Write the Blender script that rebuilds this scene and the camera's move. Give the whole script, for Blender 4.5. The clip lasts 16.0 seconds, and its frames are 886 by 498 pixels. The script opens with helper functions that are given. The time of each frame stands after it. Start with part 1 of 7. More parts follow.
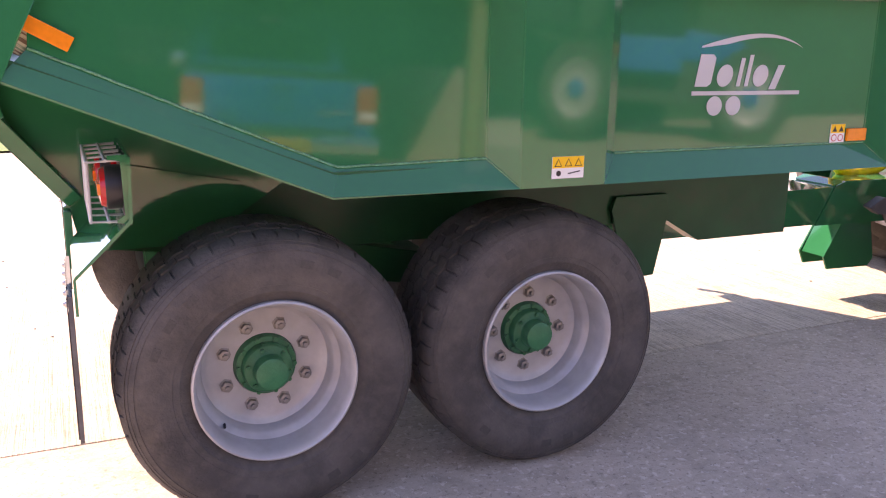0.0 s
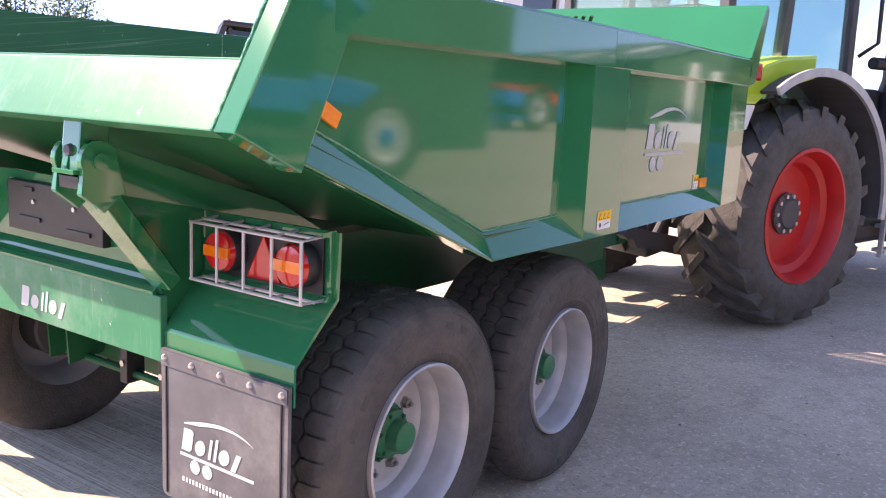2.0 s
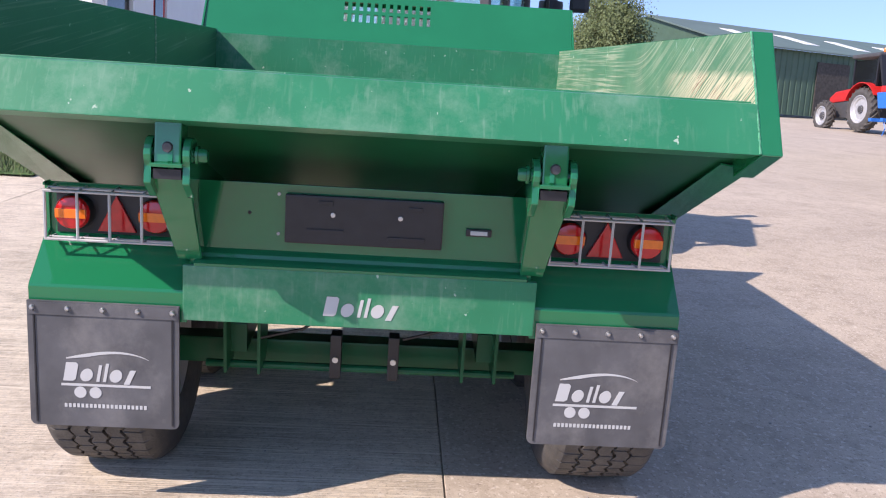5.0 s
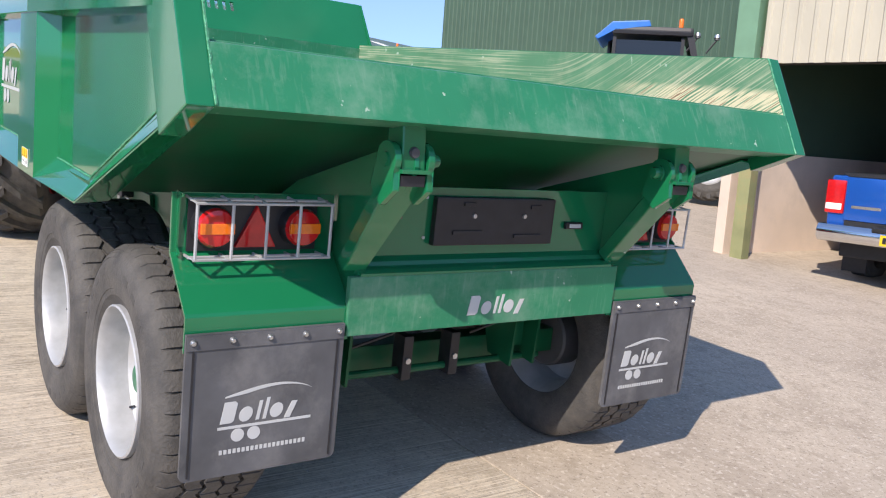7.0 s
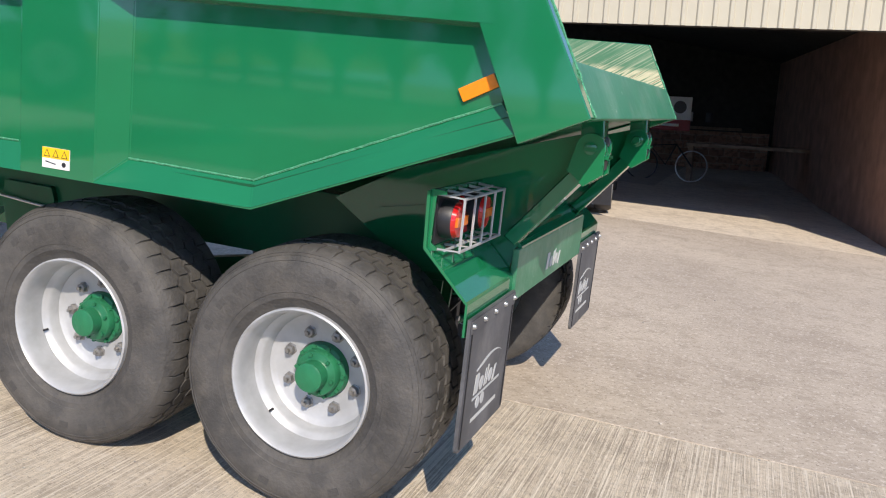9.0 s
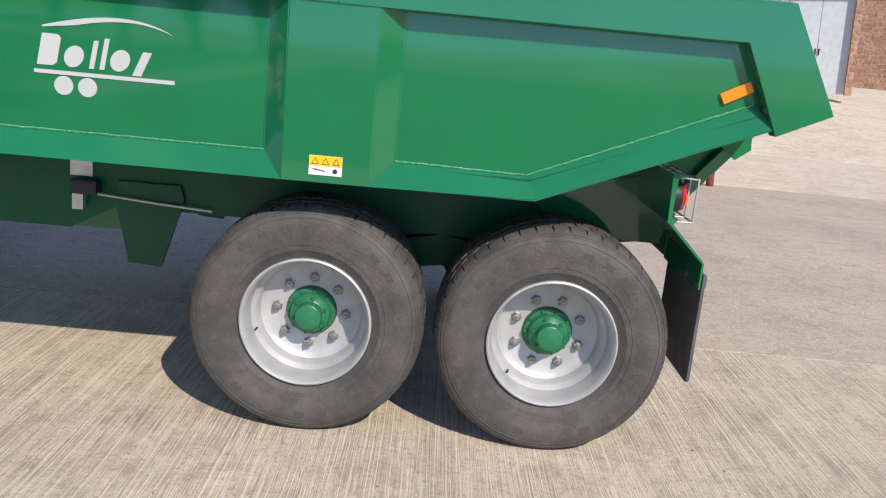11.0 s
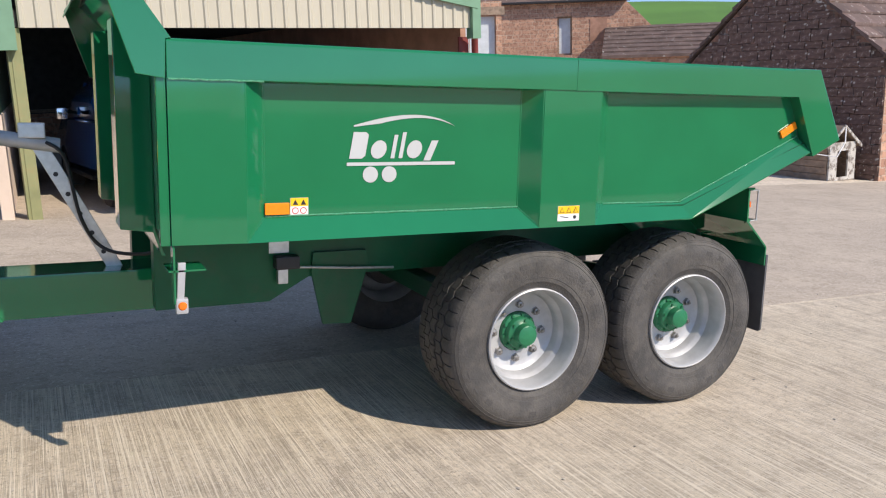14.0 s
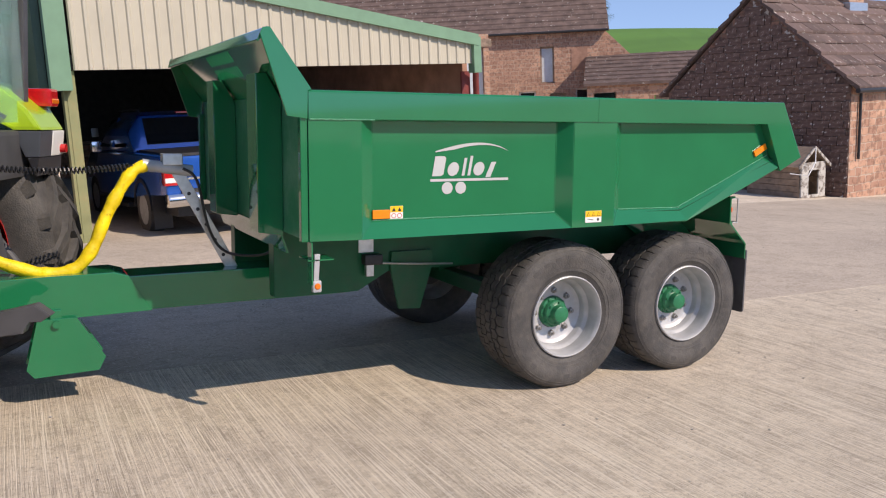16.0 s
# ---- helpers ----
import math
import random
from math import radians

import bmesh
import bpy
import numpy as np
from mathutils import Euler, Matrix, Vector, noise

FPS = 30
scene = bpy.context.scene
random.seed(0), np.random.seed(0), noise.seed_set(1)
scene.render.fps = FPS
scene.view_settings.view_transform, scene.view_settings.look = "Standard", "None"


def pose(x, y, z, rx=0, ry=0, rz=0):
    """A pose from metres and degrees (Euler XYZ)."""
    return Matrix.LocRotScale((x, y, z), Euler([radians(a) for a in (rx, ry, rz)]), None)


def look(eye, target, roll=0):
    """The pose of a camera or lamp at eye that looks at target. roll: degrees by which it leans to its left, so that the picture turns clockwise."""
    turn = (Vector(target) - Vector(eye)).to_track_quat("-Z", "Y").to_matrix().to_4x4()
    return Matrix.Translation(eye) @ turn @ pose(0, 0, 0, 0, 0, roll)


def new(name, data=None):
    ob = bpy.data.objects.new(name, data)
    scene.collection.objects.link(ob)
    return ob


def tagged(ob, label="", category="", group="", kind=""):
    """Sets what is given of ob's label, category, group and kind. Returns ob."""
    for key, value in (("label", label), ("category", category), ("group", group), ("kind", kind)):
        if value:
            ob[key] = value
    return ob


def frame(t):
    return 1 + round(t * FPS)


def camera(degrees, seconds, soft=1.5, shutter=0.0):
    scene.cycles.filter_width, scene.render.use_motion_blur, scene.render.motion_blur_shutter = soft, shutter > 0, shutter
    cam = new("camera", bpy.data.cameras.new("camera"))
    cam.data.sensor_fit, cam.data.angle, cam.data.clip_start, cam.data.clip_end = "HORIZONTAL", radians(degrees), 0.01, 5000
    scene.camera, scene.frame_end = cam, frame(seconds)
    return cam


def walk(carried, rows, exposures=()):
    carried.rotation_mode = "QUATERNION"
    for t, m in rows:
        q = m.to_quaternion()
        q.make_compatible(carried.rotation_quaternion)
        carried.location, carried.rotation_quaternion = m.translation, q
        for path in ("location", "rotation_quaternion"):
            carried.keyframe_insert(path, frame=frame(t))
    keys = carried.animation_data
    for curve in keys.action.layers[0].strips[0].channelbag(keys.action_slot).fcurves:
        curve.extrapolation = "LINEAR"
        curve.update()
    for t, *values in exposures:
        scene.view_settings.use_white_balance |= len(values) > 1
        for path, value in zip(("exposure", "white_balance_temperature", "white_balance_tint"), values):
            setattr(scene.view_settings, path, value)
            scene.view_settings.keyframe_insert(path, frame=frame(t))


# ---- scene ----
cam = camera(55.18, 16.0, soft=1.15)
ROWS = [
    (0, -1.1030, -3.6290, 1.4260, -24.994, -11.887, 4.000),
    (0.5, -1.4890, -3.4330, 1.4460, -31.897, -10.168, 3.600),
    (1, -1.8980, -3.2470, 1.4390, -40.065, -7.932, 4.200),
    (1.5, -2.2560, -2.9800, 1.4000, -48.597, -7.296, 4.500),
    (2, -2.6280, -2.6130, 1.4040, -56.102, -7.413, 4.800),
    (2.5, -2.9860, -2.2650, 1.4030, -63.060, -7.323, 4.500),
    (3, -3.2580, -1.8410, 1.3860, -69.218, -7.238, 4.600),
    (3.5, -3.5330, -1.4120, 1.3780, -75.165, -7.068, 3.900),
    (4, -3.7510, -1.0240, 1.4060, -81.118, -7.730, 3.500),
    (4.5, -3.8620, -0.5620, 1.4110, -87.366, -8.105, 3.400),
    (5, -3.9790, -0.1060, 1.4190, -93.332, -8.481, 3.500),
    (5.2, -4.0050, 0.0770, 1.4190, -95.604, -8.773, 3.600),
    (5.7, -4.0182, 0.5691, 1.4090, -102.679, -8.731, 3.794),
    (6.2, -3.8652, 1.1145, 1.3797, -111.371, -8.129, 3.977),
    (6.7, -3.5957, 1.6580, 1.3507, -120.760, -7.506, 4.060),
    (7.3, -3.1890, 2.2300, 1.3430, -131.648, -7.497, 3.900),
    (7.5, -3.0650, 2.4230, 1.3720, -135.450, -7.527, 3.400),
    (8, -2.6730, 2.8270, 1.3560, -144.230, -8.307, 3.400),
    (8.2, -2.5010, 2.9890, 1.3970, -147.595, -8.681, 3.400),
    (8.7, -2.1064, 3.3712, 1.3892, -155.609, -9.114, 3.054),
    (9.2, -1.6931, 3.7216, 1.4189, -162.987, -10.301, 2.898),
    (9.7, -1.2585, 4.0038, 1.4648, -169.305, -11.619, 2.785),
    (10.3, -0.7070, 4.2010, 1.5110, -174.888, -12.502, 2.500),
    (10.5, -0.5190, 4.2430, 1.5160, -176.356, -12.709, 2.200),
    (11, -0.0250, 4.3530, 1.5720, -180.324, -13.299, 1.900),
    (11.5, 0.4260, 4.4970, 1.6250, -184.033, -13.120, 1.500),
    (12, 0.9190, 4.5230, 1.6350, -187.889, -12.476, 0.700),
    (12.5, 1.4720, 4.5520, 1.6640, -191.919, -12.090, -0.200),
    (13, 1.8830, 4.5500, 1.7180, -196.862, -11.770, -1.200),
    (13.5, 2.2210, 4.4950, 1.7670, -202.198, -12.007, -1.700),
    (14, 2.6120, 4.6150, 1.8220, -205.256, -11.888, -1.700),
    (14.5, 2.8750, 4.8440, 1.8190, -206.500, -11.388, -1.700),
    (15, 3.1070, 5.1060, 1.8460, -207.022, -10.926, -2.000),
    (15.5, 3.3580, 5.3070, 1.8920, -206.995, -10.511, -2.300),
    (16, 3.5120, 5.4730, 1.8990, -206.578, -10.107, -2.500),
]
walk(cam, [(t, pose(x, y, z, 90 + pitch, 0, yaw) @ pose(0, 0, 0, 0, 0, roll)) for t, x, y, z, yaw, pitch, roll in ROWS], exposures=((0, 2.2, 8500, 42), (1.0, 2.22, 8400, 40), (2.0, 2.0, 7800, 32), (2.5, 1.74, 7300, 25), (3.0, 1.6, 6800, 22), (4.0, 1.32, 6900, 26), (5.0, 1.08, 6700, 22), (8.0, 0.85, 6800, 13), (10.5, 0.63, 6900, 12), (12.0, 0.68, 6900, 12), (13.5, 0.7, 6900, 12), (16.0, 0.52, 7200, 18)))

# ---- light ----
SUN_TO = Vector((-0.62, 1.08, 1.0)).normalized()
world = bpy.data.worlds.new("sky")
scene.world = world
world.use_nodes = True
_n = world.node_tree.nodes
_sky = _n.new("ShaderNodeTexSky")
_sky.sky_type = "NISHITA"
_sky.sun_disc = False
_sky.sun_elevation = math.asin(SUN_TO.z)
_sky.sun_rotation = math.atan2(SUN_TO.x, SUN_TO.y)
_sky.air_density, _sky.dust_density, _sky.ozone_density = 0.72, 0.08, 2.6
_tc, _mp, _cl, _cr, _cm = (_n.new(k) for k in ("ShaderNodeTexCoord", "ShaderNodeMapping", "ShaderNodeTexNoise", "ShaderNodeMapRange", "ShaderNodeMix"))
_mp.inputs["Scale"].default_value = (1.0, 1.0, 3.2)
_mp.inputs["Location"].default_value = (0.35, 0.1, 0.0)
_cl.inputs["Scale"].default_value, _cl.inputs["Detail"].default_value, _cl.inputs["Roughness"].default_value = 2.4, 8, 0.55
_cr.inputs[1].default_value, _cr.inputs[2].default_value, _cr.inputs[4].default_value = 0.60, 0.80, 0.7
_cm.data_type = "RGBA"
_cm.inputs[7].default_value = (4.6, 4.8, 5.1, 1)
_wl = world.node_tree.links
_wl.new(_tc.outputs["Generated"], _mp.inputs[0])
_wl.new(_mp.outputs[0], _cl.inputs["Vector"])
_wl.new(_cl.outputs[0], _cr.inputs[0])
_wl.new(_cr.outputs[0], _cm.inputs[0])
_lift, _unit = _n.new("ShaderNodeMapping"), _n.new("ShaderNodeVectorMath")
_lift.inputs["Scale"].default_value, _lift.inputs["Location"].default_value = (1.0, 1.0, 0.85), (0.0, 0.0, 0.16)
_unit.operation = "NORMALIZE"
_wl.new(_tc.outputs["Generated"], _lift.inputs[0])
_wl.new(_lift.outputs[0], _unit.inputs[0])
_wl.new(_unit.outputs[0], _sky.inputs[0])
_wl.new(_sky.outputs[0], _cm.inputs[6])
_wl.new(_cm.outputs[2], _n["Background"].inputs[0])
_n["Background"].inputs[1].default_value = 0.15
sun = new("sun", bpy.data.lights.new("sun", "SUN"))
sun.data.energy, sun.data.angle, sun.data.color = 2.9, radians(0.5), (1.0, 0.93, 0.82)
sun.matrix_world = look(SUN_TO * 30, (0, 0, 0))
scene.view_settings.exposure = 0.0

# ---- slope of the yard ----
SLOPE = 3.45
TILT = pose(0, 0, 0, 0, -SLOPE, 0)
SL = math.tan(radians(SLOPE))


def ground_z(x, y=0.0):
    """Height of the yard: a plane that rises ahead of the trailer and levels out far away."""
    side = max(0.0, min(1.0, (-4.0 - x) / 3.0))
    return SL * max(-30.0, min(160.0, x)) + side * max(0.0, min(1.6, (-13.6 - y) * 0.118))


# ---- material kit ----
def mat(name, color, rough=0.5, metal=0.0, vary=0.12, scale=6.0, bump=0.0, bump_scale=60.0, coat=0.0, spec=0.5, wear=None, wear_amt=0.0, wear_scale=3.0, wear_from=0.5, wear_to=0.75):
    m = bpy.data.materials.new(name)
    m.use_nodes = True
    nt = m.node_tree
    b = nt.nodes["Principled BSDF"]
    b.inputs["Roughness"].default_value = rough
    b.inputs["Metallic"].default_value = metal
    b.inputs["Coat Weight"].default_value = coat
    b.inputs["Coat Roughness"].default_value = 0.06
    b.inputs["Specular IOR Level"].default_value = spec
    tc = nt.nodes.new("ShaderNodeTexCoord")
    n1 = nt.nodes.new("ShaderNodeTexNoise")
    n1.inputs["Scale"].default_value = scale
    n1.inputs["Detail"].default_value = 6
    nt.links.new(tc.outputs["Object"], n1.inputs["Vector"])
    ramp = nt.nodes.new("ShaderNodeValToRGB")
    c = Vector(color[:3])
    ramp.color_ramp.elements[0].position, ramp.color_ramp.elements[1].position = 0.3, 0.7
    ramp.color_ramp.elements[0].color = (*(c * (1 - vary)), 1)
    ramp.color_ramp.elements[1].color = (*(c * (1 + vary)), 1)
    nt.links.new(n1.outputs[0], ramp.inputs[0])
    out = ramp.outputs[0]
    if wear:
        n2 = nt.nodes.new("ShaderNodeTexNoise")
        n2.inputs["Scale"].default_value = wear_scale
        n2.inputs["Detail"].default_value = 9
        n2.inputs["Roughness"].default_value = 0.7
        nt.links.new(tc.outputs["Object"], n2.inputs["Vector"])
        r2 = nt.nodes.new("ShaderNodeMapRange")
        r2.inputs[1].default_value, r2.inputs[2].default_value = wear_from, wear_to
        r2.inputs[4].default_value = wear_amt
        nt.links.new(n2.outputs[0], r2.inputs[0])
        mx = nt.nodes.new("ShaderNodeMix")
        mx.data_type = "RGBA"
        nt.links.new(r2.outputs[0], mx.inputs[0])
        nt.links.new(out, mx.inputs[6])
        mx.inputs[7].default_value = (*wear, 1)
        out = mx.outputs[2]
    nt.links.new(out, b.inputs["Base Color"])
    if bump:
        n3 = nt.nodes.new("ShaderNodeTexNoise")
        n3.inputs["Scale"].default_value = bump_scale
        n3.inputs["Detail"].default_value = 5
        nt.links.new(tc.outputs["Object"], n3.inputs["Vector"])
        bp = nt.nodes.new("ShaderNodeBump")
        bp.inputs["Strength"].default_value = bump
        bp.inputs["Distance"].default_value = 0.01
        nt.links.new(n3.outputs[0], bp.inputs["Height"])
        nt.links.new(bp.outputs[0], b.inputs["Normal"])
    return m


GREEN = mat("green_paint", (0.0060, 0.165, 0.066), 0.05, vary=0.06, scale=2.5, bump=0.004, bump_scale=25, spec=0.5, coat=0.4)
# the body green darkened for the shade underneath, duller and worn
UNDER = mat("shaded_satin_green", (0.005, 0.095, 0.040), 0.32, vary=0.15, scale=5, bump=0.02, bump_scale=30, spec=0.28, wear=(0.05, 0.07, 0.045), wear_amt=0.5, wear_scale=4)
TYRE = mat("tyre_rubber", (0.064, 0.061, 0.059), 0.72, vary=0.3, scale=5, bump=0.4, bump_scale=90, wear=(0.20, 0.178, 0.15), wear_amt=0.46, wear_scale=14, wear_from=0.40, wear_to=0.85)
SILVER = mat("silver_rim", (0.47, 0.475, 0.485), 0.48, 0.30, vary=0.12, scale=12, bump=0.05, bump_scale=40, wear=(0.33, 0.32, 0.31), wear_amt=0.4, wear_scale=8)
STEEL = mat("zinc_steel", (0.55, 0.56, 0.57), 0.35, 0.9, vary=0.12, scale=30)
BLACK = mat("black_plastic", (0.018, 0.018, 0.022), 0.45, vary=0.2, scale=20)
RUBBER = mat("black_rubber", (0.088, 0.089, 0.096), 0.6, vary=0.3, scale=6, wear=(0.26, 0.25, 0.24), wear_amt=0.5, wear_scale=4)
WHITE = mat("white_vinyl", (0.50, 0.51, 0.51), 0.45, vary=0.04)
AMBER = mat("amber_reflector", (0.95, 0.26, 0.01), 0.25, vary=0.06, scale=60)
REDLENS = mat("red_lens", (0.55, 0.012, 0.015), 0.15, vary=0.1, scale=40, coat=0.5)
AMBERLENS = mat("amber_lens", (0.85, 0.18, 0.01), 0.15, vary=0.1, scale=40, coat=0.5)
YELLOW = mat("yellow_label", (0.95, 0.55, 0.01), 0.5, vary=0.04)
CREAM = mat("cream_cladding", (0.50, 0.46, 0.36), 0.5, vary=0.07, scale=1.5)
DKGREEN = mat("green_cladding", (0.06, 0.11, 0.07), 0.5, vary=0.1, scale=1.5)
SANDSTONE = mat("red_sandstone", (0.36, 0.20, 0.14), 0.9, vary=0.25, scale=3, bump=0.5, bump_scale=20)
GRASS = mat("grass", (0.085, 0.165, 0.035), 0.9, vary=0.3, scale=0.4)
BLUE = mat("blue_car_paint", (0.012, 0.105, 0.46), 0.25, 0.3, vary=0.04, coat=0.8)
RED = mat("red_paint", (0.55, 0.022, 0.02), 0.4, vary=0.08)
LIME = mat("lime_paint", (0.36, 0.55, 0.02), 0.3, vary=0.04, coat=0.5)
GREY = mat("dark_grey_plastic", (0.07, 0.07, 0.075), 0.6, vary=0.15)
# near-black tone that paints in the dimness inside the sheds
DARKIN = mat("shed_interior_shade", (0.06, 0.055, 0.05), 0.9, vary=0.3)


# ---- mesh kit ----
def part(name, bm, material, parent=None, label="", m=None, smooth=False):
    bmesh.ops.recalc_face_normals(bm, faces=bm.faces)
    me = bpy.data.meshes.new(name)
    bm.to_mesh(me)
    bm.free()
    if smooth:
        for p in me.polygons:
            p.use_smooth = True
        me.set_sharp_from_angle(angle=radians(35))
    for k in (material if isinstance(material, (list, tuple)) else [material]):
        me.materials.append(k)
    ob = new(name, me)
    if parent:
        ob.parent = parent
    if m is not None:
        ob.matrix_local = m
    return tagged(ob, label)


def thing(name, label, category, m=None, group="", kind=""):
    ob = new(name)
    ob.empty_display_size = 0.1
    if m is not None:
        ob.matrix_world = m
    return tagged(ob, label, category, group, kind)


def box_bm(x0, x1, y0, y1, z0, z1, bevel=0.0, bm=None):
    bm = bm or bmesh.new()
    r = bmesh.ops.create_cube(bm, size=1, matrix=Matrix.Translation(((x0 + x1) / 2, (y0 + y1) / 2, (z0 + z1) / 2)) @ Matrix.Diagonal((abs(x1 - x0), abs(y1 - y0), abs(z1 - z0), 1)))
    if bevel:
        es = list({e for v in r["verts"] for e in v.link_edges})
        bmesh.ops.bevel(bm, geom=es, offset=bevel, segments=2, affect="EDGES", profile=0.7)
    return bm


def prism_bm(pts, axis, a, b, bevel=0.0, bm=None):
    """A flat outline pushed along an axis from a to b. pts are (u, v): x: (y, z), y: (x, z), z: (x, y)."""
    bm = bm or bmesh.new()

    def at(u, v, w):
        return {"x": (w, u, v), "y": (u, w, v), "z": (u, v, w)}[axis]
    lo = [bm.verts.new(at(u, v, a)) for u, v in pts]
    hi = [bm.verts.new(at(u, v, b)) for u, v in pts]
    n = len(pts)
    fs = [bm.faces.new(lo), bm.faces.new(hi[::-1])]
    for i in range(n):
        fs.append(bm.faces.new((lo[i], hi[i], hi[(i + 1) % n], lo[(i + 1) % n])))
    if bevel:
        es = list({e for f in fs for e in f.edges})
        bmesh.ops.bevel(bm, geom=es, offset=bevel, segments=2, affect="EDGES", profile=0.7)
    return bm


def lathe_bm(profile, seg=48, axis="y", close=False, bm=None):
    """Turns (radius, along) points about an axis."""
    bm = bm or bmesh.new()
    rings = []
    for r, w in profile:
        ring = []
        for i in range(seg):
            a = 2 * math.pi * i / seg
            u, v = r * math.cos(a), r * math.sin(a)
            ring.append(bm.verts.new({"y": (u, w, v), "x": (w, u, v), "z": (u, v, w)}[axis]))
        rings.append(ring)
    for p, q in zip(rings, rings[1:] + ([rings[0]] if close else [])):
        for i in range(seg):
            bm.faces.new((p[i], p[(i + 1) % seg], q[(i + 1) % seg], q[i]))
    if not close:
        if profile[0][0] > 1e-4:
            bm.faces.new(rings[0])
        if profile[-1][0] > 1e-4:
            bm.faces.new(rings[-1][::-1])
    bmesh.ops.remove_doubles(bm, verts=bm.verts, dist=1e-5)
    return bm


def tube_bm(points, radius, seg=8, bm=None, caps=True):
    """A round bar along a line of points."""
    bm = bm or bmesh.new()
    pts = [Vector(p) for p in points]
    rings = []
    side = None
    for i, p in enumerate(pts):
        d = (pts[min(i + 1, len(pts) - 1)] - pts[max(i - 1, 0)]).normalized()
        if side is None:
            side = d.orthogonal().normalized()
        side = (side - d * side.dot(d)).normalized()
        up = d.cross(side)
        r = radius[i] if isinstance(radius, (list, tuple)) else radius
        rings.append([bm.verts.new(p + r * (math.cos(2 * math.pi * k / seg) * side + math.sin(2 * math.pi * k / seg) * up)) for k in range(seg)])
    for a, b in zip(rings, rings[1:]):
        for k in range(seg):
            bm.faces.new((a[k], a[(k + 1) % seg], b[(k + 1) % seg], b[k]))
    if caps:
        bm.faces.new(rings[0][::-1])
        bm.faces.new(rings[-1])
    return bm


def quad_bm(*quads, bm=None):
    bm = bm or bmesh.new()
    for q in quads:
        bm.faces.new([bm.verts.new(p) for p in q])
    return bm


def solid(bm, t):
    """Gives a sheet its thickness."""
    bmesh.ops.recalc_face_normals(bm, faces=bm.faces)
    bmesh.ops.solidify(bm, geom=bm.faces[:], thickness=t)
    return bm




